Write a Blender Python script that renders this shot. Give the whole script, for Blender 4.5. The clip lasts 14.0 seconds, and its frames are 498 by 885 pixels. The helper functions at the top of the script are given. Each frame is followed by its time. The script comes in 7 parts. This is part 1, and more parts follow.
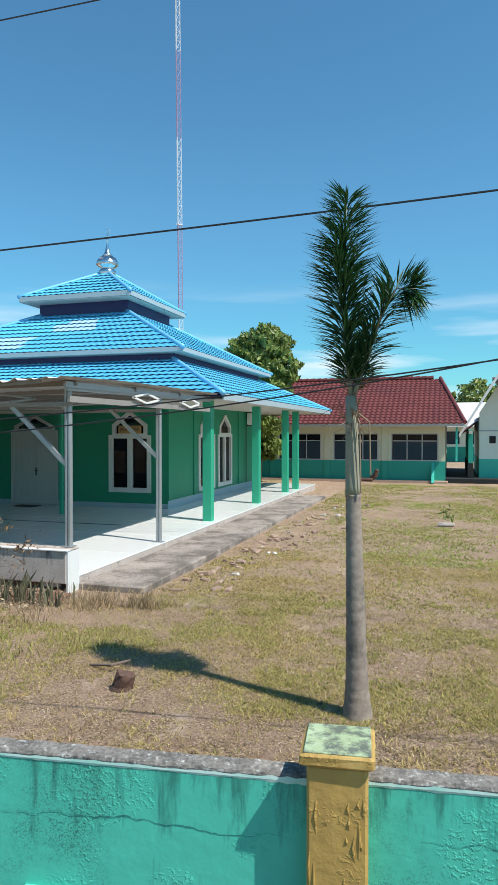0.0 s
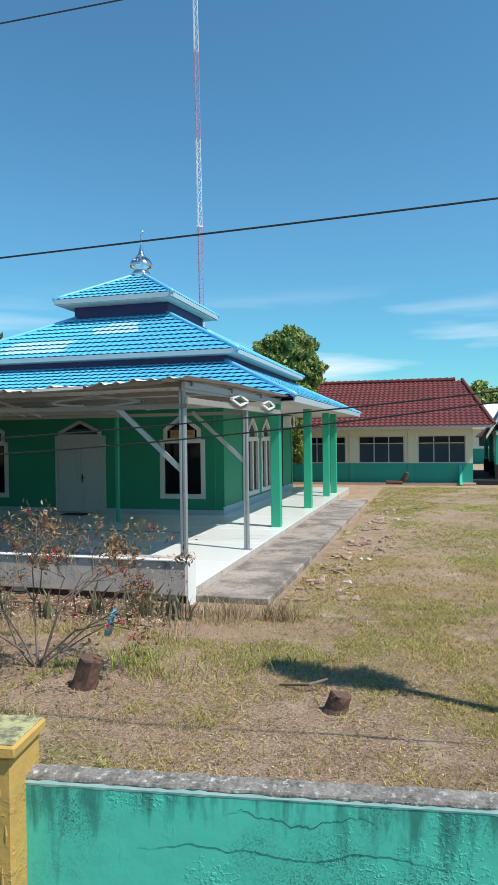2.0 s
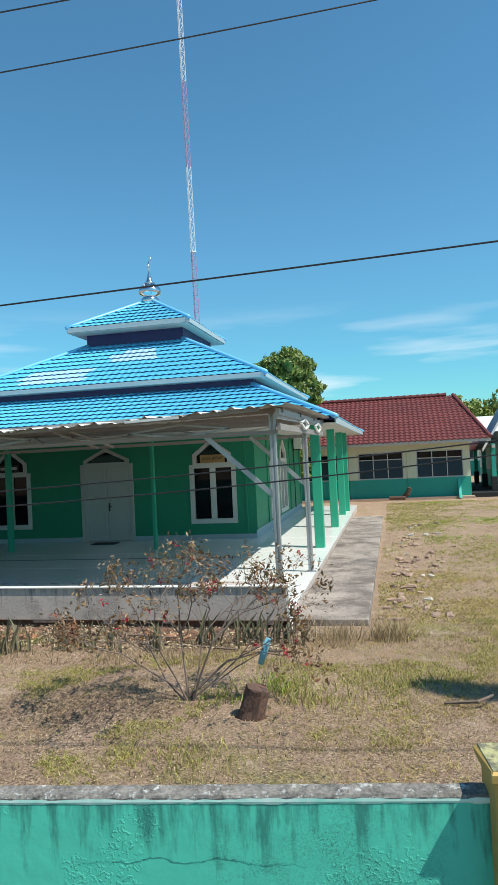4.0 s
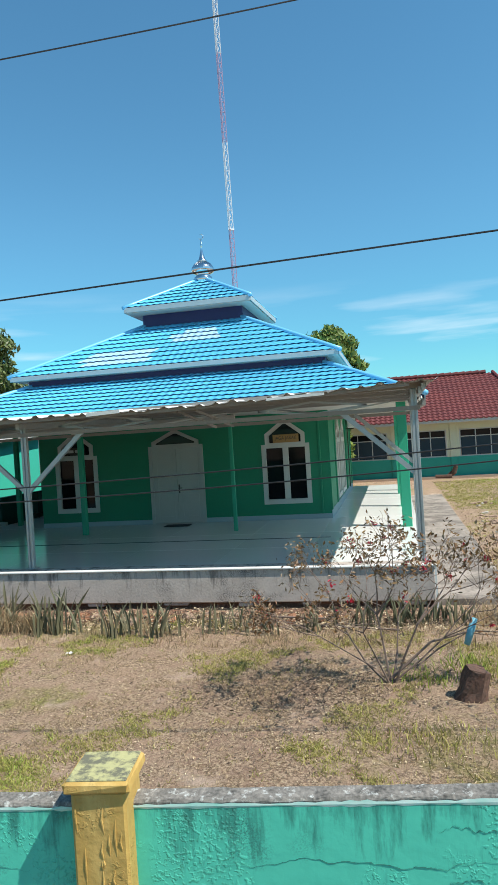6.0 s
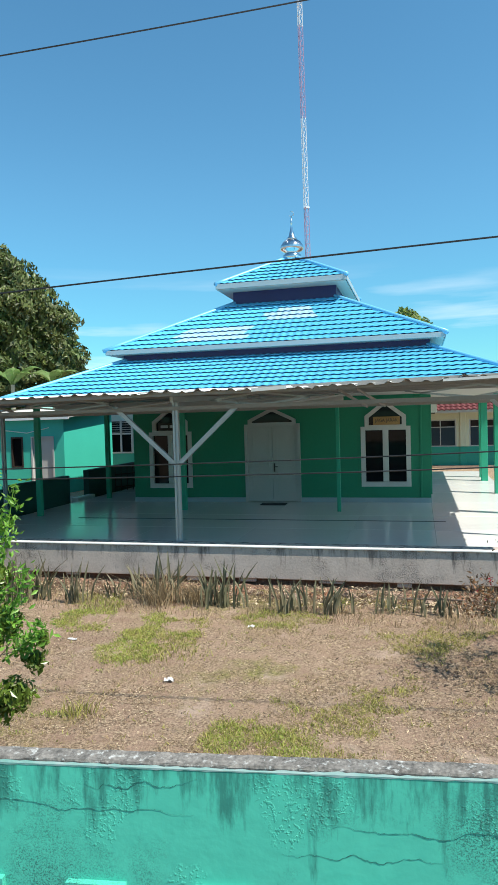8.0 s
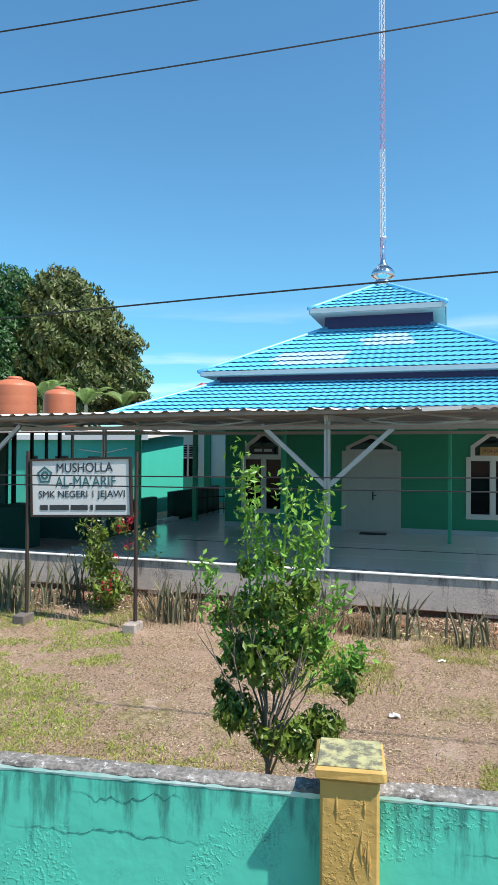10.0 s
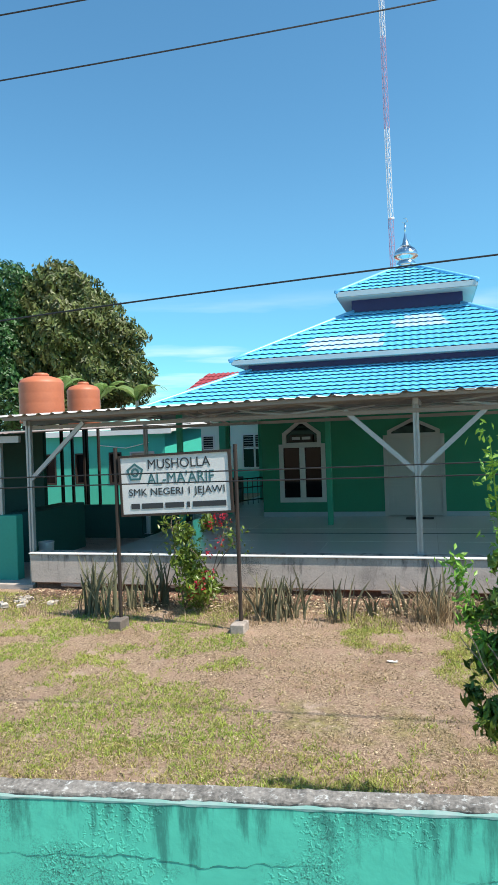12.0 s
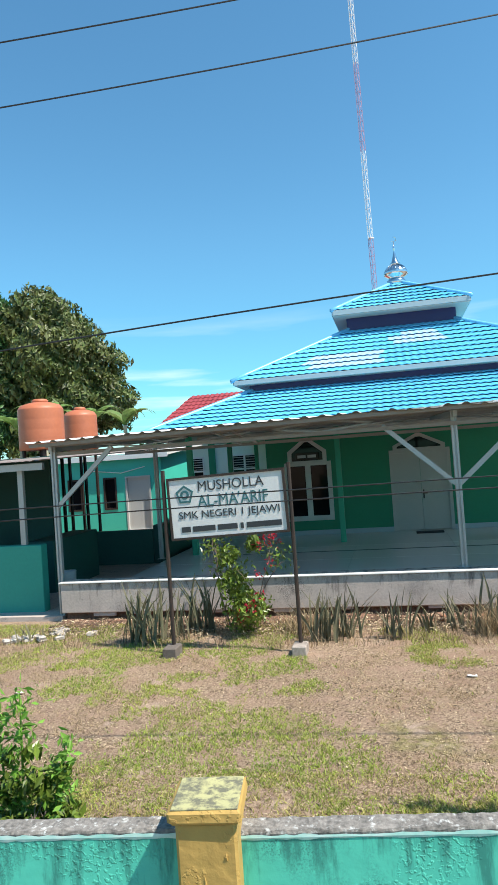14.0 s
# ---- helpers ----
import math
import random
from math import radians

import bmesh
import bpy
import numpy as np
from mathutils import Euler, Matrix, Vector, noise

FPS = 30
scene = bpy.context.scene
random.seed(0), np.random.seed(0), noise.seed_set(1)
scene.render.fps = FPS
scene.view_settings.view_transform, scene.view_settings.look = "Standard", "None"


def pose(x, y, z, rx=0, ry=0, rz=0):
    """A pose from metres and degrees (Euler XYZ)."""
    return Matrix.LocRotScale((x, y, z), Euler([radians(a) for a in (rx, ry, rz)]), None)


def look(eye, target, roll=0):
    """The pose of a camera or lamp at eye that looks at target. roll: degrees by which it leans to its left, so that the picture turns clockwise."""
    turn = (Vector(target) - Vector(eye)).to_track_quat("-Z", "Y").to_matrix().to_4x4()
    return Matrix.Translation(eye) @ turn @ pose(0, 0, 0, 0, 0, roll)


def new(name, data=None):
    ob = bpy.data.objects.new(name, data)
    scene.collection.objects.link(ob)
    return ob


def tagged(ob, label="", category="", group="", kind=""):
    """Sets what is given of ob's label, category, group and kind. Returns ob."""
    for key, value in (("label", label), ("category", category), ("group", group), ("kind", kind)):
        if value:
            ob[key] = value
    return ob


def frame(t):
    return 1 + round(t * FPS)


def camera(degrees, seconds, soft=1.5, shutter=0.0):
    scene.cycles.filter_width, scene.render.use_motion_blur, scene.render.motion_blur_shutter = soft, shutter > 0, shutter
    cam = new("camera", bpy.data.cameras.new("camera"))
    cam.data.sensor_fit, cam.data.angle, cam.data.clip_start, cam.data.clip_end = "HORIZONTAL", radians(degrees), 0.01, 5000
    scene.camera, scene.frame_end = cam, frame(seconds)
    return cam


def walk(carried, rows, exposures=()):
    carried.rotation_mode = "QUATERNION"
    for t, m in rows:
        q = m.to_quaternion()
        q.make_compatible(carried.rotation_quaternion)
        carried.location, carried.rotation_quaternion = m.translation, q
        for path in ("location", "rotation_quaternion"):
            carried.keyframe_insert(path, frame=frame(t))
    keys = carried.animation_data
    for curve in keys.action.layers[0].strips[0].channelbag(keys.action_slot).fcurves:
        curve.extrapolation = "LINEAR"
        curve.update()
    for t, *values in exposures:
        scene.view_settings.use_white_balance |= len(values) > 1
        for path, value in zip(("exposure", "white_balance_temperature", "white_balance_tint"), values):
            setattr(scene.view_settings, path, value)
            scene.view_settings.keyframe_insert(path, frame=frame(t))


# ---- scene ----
cam = camera(41.0, 14.0, soft=0.75)
PATH = [
    (0, (-0.411, 0.028, 2.426), (-0.996, 1.94, 2.392), -0.0),
    (0.5, (-0.819, -0.046, 2.437), (-1.37, 1.876, 2.443), -0.8),
    (1, (-1.405, -0.022, 2.4), (-1.889, 1.918, 2.46), -1.8),
    (1.5, (-1.902, -0.126, 2.41), (-2.465, 1.793, 2.395), -1.7),
    (2, (-2.502, -0.094, 2.391), (-3.034, 1.834, 2.372), -0.7),
    (2.2, (-2.693, -0.138, 2.394), (-3.209, 1.794, 2.375), -0.6),
    (4.3, (-4.53, -0.689, 2.542), (-4.943, 1.267, 2.582), -2.8),
    (4.5, (-4.721, -0.698, 2.553), (-5.184, 1.248, 2.577), -1.2),
    (5, (-5.217, -0.74, 2.558), (-5.676, 1.206, 2.542), -2.5),
    (5.5, (-5.662, -0.78, 2.578), (-6.086, 1.174, 2.626), -2.8),
    (6, (-6.242, -0.823, 2.57), (-6.665, 1.131, 2.553), -3.6),
    (6.5, (-6.667, -0.862, 2.558), (-7.061, 1.099, 2.571), -3.7),
    (7, (-7.181, -0.899, 2.549), (-7.65, 1.045, 2.515), -2.1),
    (7.5, (-7.692, -1.057, 2.559), (-8.159, 0.885, 2.462), -2.5),
    (8, (-8.214, -1.219, 2.611), (-8.711, 0.717, 2.541), -1.6),
    (8.2, (-8.333, -1.217, 2.625), (-8.879, 0.705, 2.544), -1.5),
    (10.3, (-10.427, -1.33, 2.44), (-11.019, 0.58, 2.467), 1.0),
    (10.5, (-10.55, -1.31, 2.439), (-11.238, 0.568, 2.422), 0.8),
    (11, (-11.042, -1.366, 2.447), (-11.671, 0.532, 2.402), -1.7),
    (11.5, (-11.415, -1.394, 2.463), (-11.918, 0.542, 2.489), -2.5),
    (12, (-11.797, -1.364, 2.466), (-12.32, 0.566, 2.458), -2.0),
    (12.5, (-12.187, -1.442, 2.484), (-12.641, 0.505, 2.459), -3.3),
    (13, (-12.427, -1.418, 2.466), (-12.79, 0.549, 2.453), -2.8),
    (13.5, (-12.659, -1.428, 2.476), (-13.014, 0.54, 2.487), -0.5),
    (14, (-12.888, -1.52, 2.486), (-13.308, 0.434, 2.537), -4.0),
]
walk(cam, [(t, look(eye, target, roll)) for t, eye, target, roll in PATH],
     exposures=[(0, 0.30, 6500, 10), (2.2, 0.27, 6500, 10), (4.3, 0.32, 6650, 8), (8.2, 0.52, 6700, 8), (10.3, 0.62, 6550, 14), (11, 0.64, 6550, 14), (12.3, 0.68, 6800, 11), (14, 0.69, 6750, 11)])


# ---- world, sun, exposure ----
SUN_EL, SUN_AZ = radians(56.0), (0.95, -0.31)      # elevation; horizontal way towards the sun
world = bpy.data.worlds.new("sky")
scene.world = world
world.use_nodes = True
wn, wl = world.node_tree.nodes, world.node_tree.links
sky = wn.new("ShaderNodeTexSky")
sky.sky_type, sky.sun_disc = "NISHITA", False
sky.sun_elevation, sky.sun_rotation = SUN_EL, math.atan2(SUN_AZ[0], SUN_AZ[1])
sky.air_density, sky.dust_density, sky.ozone_density = 1.0, 0.25, 2.0
# thin streaks of cloud low over the horizon
coord = wn.new("ShaderNodeTexCoord")
cmap = wn.new("ShaderNodeMapping")
cmap.inputs["Scale"].default_value = (1.3, 1.3, 13.0)
cnoise = wn.new("ShaderNodeTexNoise")
cnoise.inputs["Scale"].default_value, cnoise.inputs["Detail"].default_value = 2.2, 6.0
cramp = wn.new("ShaderNodeValToRGB")
cramp.color_ramp.elements[0].position, cramp.color_ramp.elements[1].position = 0.47, 0.73
sep = wn.new("ShaderNodeSeparateXYZ")
band = wn.new("ShaderNodeMapRange")
band.inputs["From Min"].default_value, band.inputs["From Max"].default_value = 0.22, 0.10
low = wn.new("ShaderNodeMapRange")
low.inputs["From Min"].default_value, low.inputs["From Max"].default_value = 0.0, 0.06
mul, mul2 = wn.new("ShaderNodeMath"), wn.new("ShaderNodeMath")
mul.operation = mul2.operation = "MULTIPLY"
cmix = wn.new("ShaderNodeMixRGB")
cmix.inputs["Color2"].default_value = (7.5, 8.0, 8.6, 1)
wl.new(coord.outputs["Generated"], cmap.inputs["Vector"])
wl.new(cmap.outputs["Vector"], cnoise.inputs["Vector"])
wl.new(cnoise.outputs["Fac"], cramp.inputs["Fac"])
wl.new(coord.outputs["Generated"], sep.inputs["Vector"])
wl.new(sep.outputs["Z"], band.inputs["Value"])
wl.new(sep.outputs["Z"], low.inputs["Value"])
wl.new(band.outputs["Result"], mul.inputs[0])
wl.new(low.outputs["Result"], mul.inputs[1])
wl.new(mul.outputs["Value"], mul2.inputs[0])
wl.new(cramp.outputs["Color"], mul2.inputs[1])
wl.new(mul2.outputs["Value"], cmix.inputs["Fac"])
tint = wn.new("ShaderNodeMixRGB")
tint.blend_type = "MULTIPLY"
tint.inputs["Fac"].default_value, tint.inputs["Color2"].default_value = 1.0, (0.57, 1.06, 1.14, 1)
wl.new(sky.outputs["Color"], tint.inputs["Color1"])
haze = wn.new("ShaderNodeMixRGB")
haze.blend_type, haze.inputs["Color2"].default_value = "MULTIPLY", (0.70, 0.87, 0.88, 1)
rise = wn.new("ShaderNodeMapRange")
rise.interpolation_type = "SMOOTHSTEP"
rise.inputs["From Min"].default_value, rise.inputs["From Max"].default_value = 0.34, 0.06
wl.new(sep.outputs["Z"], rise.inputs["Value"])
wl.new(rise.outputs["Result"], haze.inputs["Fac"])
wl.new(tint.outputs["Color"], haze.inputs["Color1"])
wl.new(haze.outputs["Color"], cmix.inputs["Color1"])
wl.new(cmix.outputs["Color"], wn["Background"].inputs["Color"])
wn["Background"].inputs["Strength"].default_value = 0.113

sun = new("sun", bpy.data.lights.new("sun", "SUN"))
sun.data.energy, sun.data.angle, sun.data.color = 4.65, radians(0.55), (1.0, 0.95, 0.87)
sun.matrix_world = look((0, 0, 30), (-SUN_AZ[0] * math.cos(SUN_EL), -SUN_AZ[1] * math.cos(SUN_EL), 30 - math.sin(SUN_EL)))


# ---- materials ----
def surface(name, base, dark=None, rough=0.8, metal=0.0, fine=40.0, coarse=1.5, mix=0.5, bump=0.15, stain=None,
            stain_scale=0.6, stain_at=0.6, streak=False, runs=None, vary=0.0, island=0.0, depth=0.01, spec=0.5):
    """A procedural surface: a base colour with fine grain and coarse patches towards a second colour, stains, fine relief."""
    m = bpy.data.materials.new(name)
    m.use_nodes = True
    n, l = m.node_tree.nodes, m.node_tree.links
    b = n["Principled BSDF"]
    b.inputs["Roughness"].default_value, b.inputs["Metallic"].default_value = rough, metal
    b.inputs["Specular IOR Level"].default_value = spec
    dark = dark or tuple(c * 0.72 for c in base)
    co = n.new("ShaderNodeTexCoord")
    geo = n.new("ShaderNodeNewGeometry")
    a, c = n.new("ShaderNodeTexNoise"), n.new("ShaderNodeTexNoise")
    a.inputs["Scale"].default_value, a.inputs["Detail"].default_value = fine, 4
    c.inputs["Scale"].default_value, c.inputs["Detail"].default_value, c.inputs["Roughness"].default_value = coarse, 6, 0.62
    for t in (a, c):
        l.new(geo.outputs["Position"], t.inputs["Vector"])
    add = n.new("ShaderNodeMath")
    add.operation = "MULTIPLY_ADD"
    add.inputs[1].default_value, add.inputs[2].default_value = 0.45, 0.0
    l.new(a.outputs["Fac"], add.inputs[0])
    add2 = n.new("ShaderNodeMath")
    add2.operation = "MULTIPLY_ADD"
    add2.inputs[1].default_value = 0.55
    l.new(c.outputs["Fac"], add2.inputs[0])
    l.new(add.outputs[0], add2.inputs[2])
    r = n.new("ShaderNodeMapRange")
    r.inputs["From Min"].default_value, r.inputs["From Max"].default_value = 0.33, 0.67
    r.inputs["To Max"].default_value = mix
    l.new(add2.outputs[0], r.inputs["Value"])
    mx = n.new("ShaderNodeMixRGB")
    mx.inputs["Color1"].default_value, mx.inputs["Color2"].default_value = (*base, 1), (*dark, 1)
    l.new(r.outputs["Result"], mx.inputs["Fac"])
    out = mx.outputs["Color"]
    if stain:
        s = n.new("ShaderNodeTexNoise")
        s.inputs["Scale"].default_value, s.inputs["Detail"].default_value = stain_scale, 8
        s.inputs["Roughness"].default_value = 0.68
        mp = n.new("ShaderNodeMapping")
        mp.inputs["Scale"].default_value = (1, 1, 0.16) if streak else (1, 1, 1)
        l.new(geo.outputs["Position"], mp.inputs["Vector"])
        l.new(mp.outputs["Vector"], s.inputs["Vector"])
        rr = n.new("ShaderNodeMapRange")
        rr.inputs["From Min"].default_value, rr.inputs["From Max"].default_value = stain_at - 0.05, stain_at + 0.09
        l.new(s.outputs["Fac"], rr.inputs["Value"])
        fac = rr.outputs["Result"]
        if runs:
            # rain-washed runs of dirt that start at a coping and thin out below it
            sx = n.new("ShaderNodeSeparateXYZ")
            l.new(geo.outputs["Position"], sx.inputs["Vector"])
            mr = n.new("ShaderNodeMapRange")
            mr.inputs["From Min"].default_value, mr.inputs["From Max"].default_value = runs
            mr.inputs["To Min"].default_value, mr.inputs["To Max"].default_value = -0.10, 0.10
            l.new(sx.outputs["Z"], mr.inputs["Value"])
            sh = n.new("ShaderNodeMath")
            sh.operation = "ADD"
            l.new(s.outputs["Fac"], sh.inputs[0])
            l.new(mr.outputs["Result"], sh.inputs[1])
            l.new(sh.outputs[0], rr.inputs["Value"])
        sm = n.new("ShaderNodeMixRGB")
        sm.inputs["Color2"].default_value = (*stain, 1)
        soften = n.new("ShaderNodeMath")
        soften.operation = "MULTIPLY"
        soften.inputs[1].default_value = 0.8
        l.new(fac, soften.inputs[0])
        l.new(soften.outputs[0], sm.inputs["Fac"])
        l.new(out, sm.inputs["Color1"])
        out = sm.outputs["Color"]
    if vary or island:
        hs = n.new("ShaderNodeHueSaturation")
        vr = n.new("ShaderNodeMapRange")
        k = vary or island
        vr.inputs["To Min"].default_value, vr.inputs["To Max"].default_value = 1 - k, 1 + k
        if vary:
            oi = n.new("ShaderNodeObjectInfo")
            l.new(oi.outputs["Random"], vr.inputs["Value"])
        else:
            l.new(geo.outputs["Random Per Island"], vr.inputs["Value"])
        l.new(vr.outputs["Result"], hs.inputs["Value"])
        l.new(out, hs.inputs["Color"])
        out = hs.outputs["Color"]
    l.new(out, b.inputs["Base Color"])
    if bump:
        bp = n.new("ShaderNodeBump")
        bp.inputs["Strength"].default_value, bp.inputs["Distance"].default_value = bump, depth
        l.new(add2.outputs[0], bp.inputs["Height"])
        l.new(bp.outputs["Normal"], b.inputs["Normal"])
    return m



def blistered(m, scale, mask_scale, strength, distance, mask_at=0.5):
    """Adds blisters and peeling in patches to a painted surface's relief."""
    n, l = m.node_tree.nodes, m.node_tree.links
    b = n["Principled BSDF"]
    geo = n.new("ShaderNodeNewGeometry")
    fine, mask = n.new("ShaderNodeTexNoise"), n.new("ShaderNodeTexNoise")
    fine.inputs["Scale"].default_value, fine.inputs["Detail"].default_value = scale, 3
    mask.inputs["Scale"].default_value, mask.inputs["Detail"].default_value = mask_scale, 3
    for t in (fine, mask):
        l.new(geo.outputs["Position"], t.inputs["Vector"])
    r1, r2 = n.new("ShaderNodeMapRange"), n.new("ShaderNodeMapRange")
    r1.inputs["From Min"].default_value, r1.inputs["From Max"].default_value = 0.52, 0.62
    r2.inputs["From Min"].default_value, r2.inputs["From Max"].default_value = mask_at, mask_at + 0.12
    l.new(fine.outputs["Fac"], r1.inputs["Value"])
    l.new(mask.outputs["Fac"], r2.inputs["Value"])
    mu = n.new("ShaderNodeMath")
    mu.operation = "MULTIPLY"
    l.new(r1.outputs["Result"], mu.inputs[0])
    l.new(r2.outputs["Result"], mu.inputs[1])
    bp = n.new("ShaderNodeBump")
    bp.inputs["Strength"].default_value, bp.inputs["Distance"].default_value = strength, distance
    l.new(mu.outputs[0], bp.inputs["Height"])
    if b.inputs["Normal"].links:
        l.new(b.inputs["Normal"].links[0].from_socket, bp.inputs["Normal"])
    l.new(bp.outputs["Normal"], b.inputs["Normal"])
    return m


def leafy(name, base, dark, island=0.35, rough=0.45, through_light=0.25):
    """Leaves: colour varies from leaf to leaf, and some light passes through."""
    m = surface(name, base, dark, rough=rough, fine=8, coarse=0.7, mix=0.9, bump=0, island=island)
    n, l = m.node_tree.nodes, m.node_tree.links
    b, o = n["Principled BSDF"], n["Material Output"]
    tr = n.new("ShaderNodeBsdfTranslucent")
    mixer = n.new("ShaderNodeMixShader")
    mixer.inputs["Fac"].default_value = through_light
    l.new(b.inputs["Base Color"].links[0].from_socket, tr.inputs["Color"])
    l.new(b.outputs["BSDF"], mixer.inputs[1])
    l.new(tr.outputs["BSDF"], mixer.inputs[2])
    l.new(mixer.outputs["Shader"], o.inputs["Surface"])
    return m


def glass(name, tint, rough=0.04):
    m = bpy.data.materials.new(name)
    m.use_nodes = True
    b = m.node_tree.nodes["Principled BSDF"]
    b.inputs["Base Color"].default_value, b.inputs["Roughness"].default_value = (*tint, 1), rough
    b.inputs["IOR"].default_value, b.inputs["Transmission Weight"].default_value = 1.25, 0.08
    return m


EMERALD = surface("emerald_wall_paint", (0.005, 0.235, 0.122), (0.004, 0.19, 0.098), rough=0.55, fine=25, coarse=0.8, mix=0.7, bump=0.1,
                  stain=(0.02, 0.22, 0.13), stain_scale=1.1, stain_at=0.66, streak=True)
POSTGREEN = surface("green_post_paint", (0.02, 0.36, 0.21), (0.015, 0.28, 0.17), rough=0.5, fine=30, coarse=1.2, bump=0.08)
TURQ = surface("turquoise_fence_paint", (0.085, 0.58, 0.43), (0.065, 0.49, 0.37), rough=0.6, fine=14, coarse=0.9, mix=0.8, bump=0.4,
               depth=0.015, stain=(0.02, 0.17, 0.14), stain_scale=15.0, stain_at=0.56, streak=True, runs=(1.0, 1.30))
TURQPALE = surface("worn_pale_turquoise_paint", (0.66, 0.80, 0.75), (0.22, 0.60, 0.50), rough=0.7, fine=20, coarse=3, mix=0.9, bump=0.3)
TEALWALL = surface("teal_wall_paint", (0.015, 0.33, 0.25), (0.012, 0.27, 0.21), rough=0.6, fine=20, coarse=0.7, mix=0.7, bump=0.08)
DARKTEAL = surface("dark_teal_wall", (0.006, 0.085, 0.07), (0.005, 0.06, 0.05), rough=0.6, fine=20, coarse=0.9, mix=0.8, bump=0.1)
AQUAWALL = surface("aqua_wall_paint", (0.05, 0.52, 0.40), (0.04, 0.44, 0.34), rough=0.6, fine=20, coarse=0.6, mix=0.7, bump=0.08)
CREAM = surface("cream_wall_paint", (0.62, 0.62, 0.46), (0.54, 0.55, 0.40), rough=0.7, fine=18, coarse=0.5, bump=0.06)
PALEWALL = surface("pale_mint_wall_paint", (0.72, 0.80, 0.72), (0.62, 0.70, 0.62), rough=0.7, fine=18, coarse=0.5, bump=0.06)
FRAMEWHITE = surface("dull_white_frame_paint", (0.60, 0.60, 0.565), (0.48, 0.48, 0.45), rough=0.5, fine=40, coarse=2.5, bump=0.06)
WHITE = surface("white_paint", (0.74, 0.75, 0.73), (0.60, 0.61, 0.58), rough=0.5, fine=40, coarse=2.5, bump=0.06)
DOORPAINT = surface("pale_grey_door_paint", (0.46, 0.46, 0.43), (0.37, 0.37, 0.345), rough=0.5, fine=30, coarse=2.0, bump=0.06)
FLOORTILE = surface("white_floor_tile", (0.87, 0.88, 0.86), (0.80, 0.82, 0.80), rough=0.16, fine=8, coarse=0.6, mix=0.8, bump=0.02, vary=0.03)
JOINT = surface("dark_joint", (0.10, 0.11, 0.11), rough=0.9, bump=0)
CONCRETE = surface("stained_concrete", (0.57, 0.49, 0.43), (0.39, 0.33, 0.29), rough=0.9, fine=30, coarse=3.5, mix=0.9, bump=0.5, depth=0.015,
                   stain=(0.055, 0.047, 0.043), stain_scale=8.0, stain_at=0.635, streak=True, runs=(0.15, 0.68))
PATHCON = surface("walkway_concrete", (0.43, 0.37, 0.32), (0.21, 0.18, 0.155), rough=0.92, fine=25, coarse=1.1, mix=1.0, bump=0.5, depth=0.015,
                  stain=(0.11, 0.09, 0.075), stain_scale=1.8, stain_at=0.51, vary=0.08)
COPING = surface("lichen_coping", (0.30, 0.275, 0.245), (0.06, 0.057, 0.052), rough=0.95, fine=75, coarse=15, mix=1.0, bump=0.8, depth=0.012,
                 stain=(0.64, 0.66, 0.63), stain_scale=34, stain_at=0.60)
OCHRE = surface("ochre_pillar_paint", (0.52, 0.33, 0.09), (0.40, 0.25, 0.07), rough=0.7, fine=18, coarse=3, mix=0.8, bump=0.6, depth=0.02,
                stain=(0.60, 0.42, 0.15), stain_scale=5, stain_at=0.6, streak=True)
CAPTOP = surface("lichen_yellow_cap", (0.46, 0.43, 0.20), (0.36, 0.35, 0.18), rough=0.95, fine=30, coarse=5, mix=1.0, bump=0.6, depth=0.012,
                 stain=(0.075, 0.075, 0.07), stain_scale=24, stain_at=0.485)
CAPGREEN = surface("lichen_green_cap", (0.42, 0.52, 0.33), (0.30, 0.38, 0.20), rough=0.95, fine=30, coarse=5, mix=1.0, bump=0.6, depth=0.012,
                   stain=(0.07, 0.075, 0.075), stain_scale=18, stain_at=0.49)
BLUETILE = surface("blue_metal_tile", (0.11, 0.52, 0.75), (0.085, 0.45, 0.69), rough=0.33, fine=14, coarse=0.9, mix=0.8, bump=0.03, vary=0.05)
PALETILE = surface("pale_blue_metal_tile", (0.44, 0.66, 0.82), (0.28, 0.54, 0.78), rough=0.4, fine=14, coarse=0.9, mix=0.8, bump=0.03)
HIPBLUE = surface("pale_blue_hip_cap", (0.16, 0.50, 0.78), (0.12, 0.42, 0.70), rough=0.35, fine=20, coarse=1.5, bump=0.03)
NAVY = surface("navy_flashing_and_lip_shade", (0.006, 0.016, 0.10), (0.005, 0.012, 0.07), rough=0.5, fine=20, coarse=1.0, bump=0.03)
FASCIA = surface("pale_blue_fascia", (0.36, 0.45, 0.48), (0.28, 0.36, 0.40), rough=0.55, fine=25, coarse=1.2, bump=0.05)
SHEETBACK = surface("dull_sheet_backing", (0.34, 0.325, 0.30), (0.24, 0.225, 0.205), rough=0.6, fine=25, coarse=1.6, mix=0.8, bump=0.06)
SOFFIT = surface("pale_soffit", (0.50, 0.48, 0.44), (0.40, 0.385, 0.35), rough=0.7, fine=20, coarse=1.0, bump=0.04)
STEEL = surface("galvanised_steel", (0.42, 0.44, 0.45), (0.30, 0.32, 0.33), rough=0.42, metal=0.55, fine=30, coarse=3, bump=0.05)
SHEET = surface("white_roof_sheet", (0.74, 0.74, 0.71), (0.58, 0.57, 0.53), rough=0.5, fine=25, coarse=1.6, mix=0.8, bump=0.06,
                stain=(0.42, 0.38, 0.33), stain_scale=2.0, stain_at=0.68)
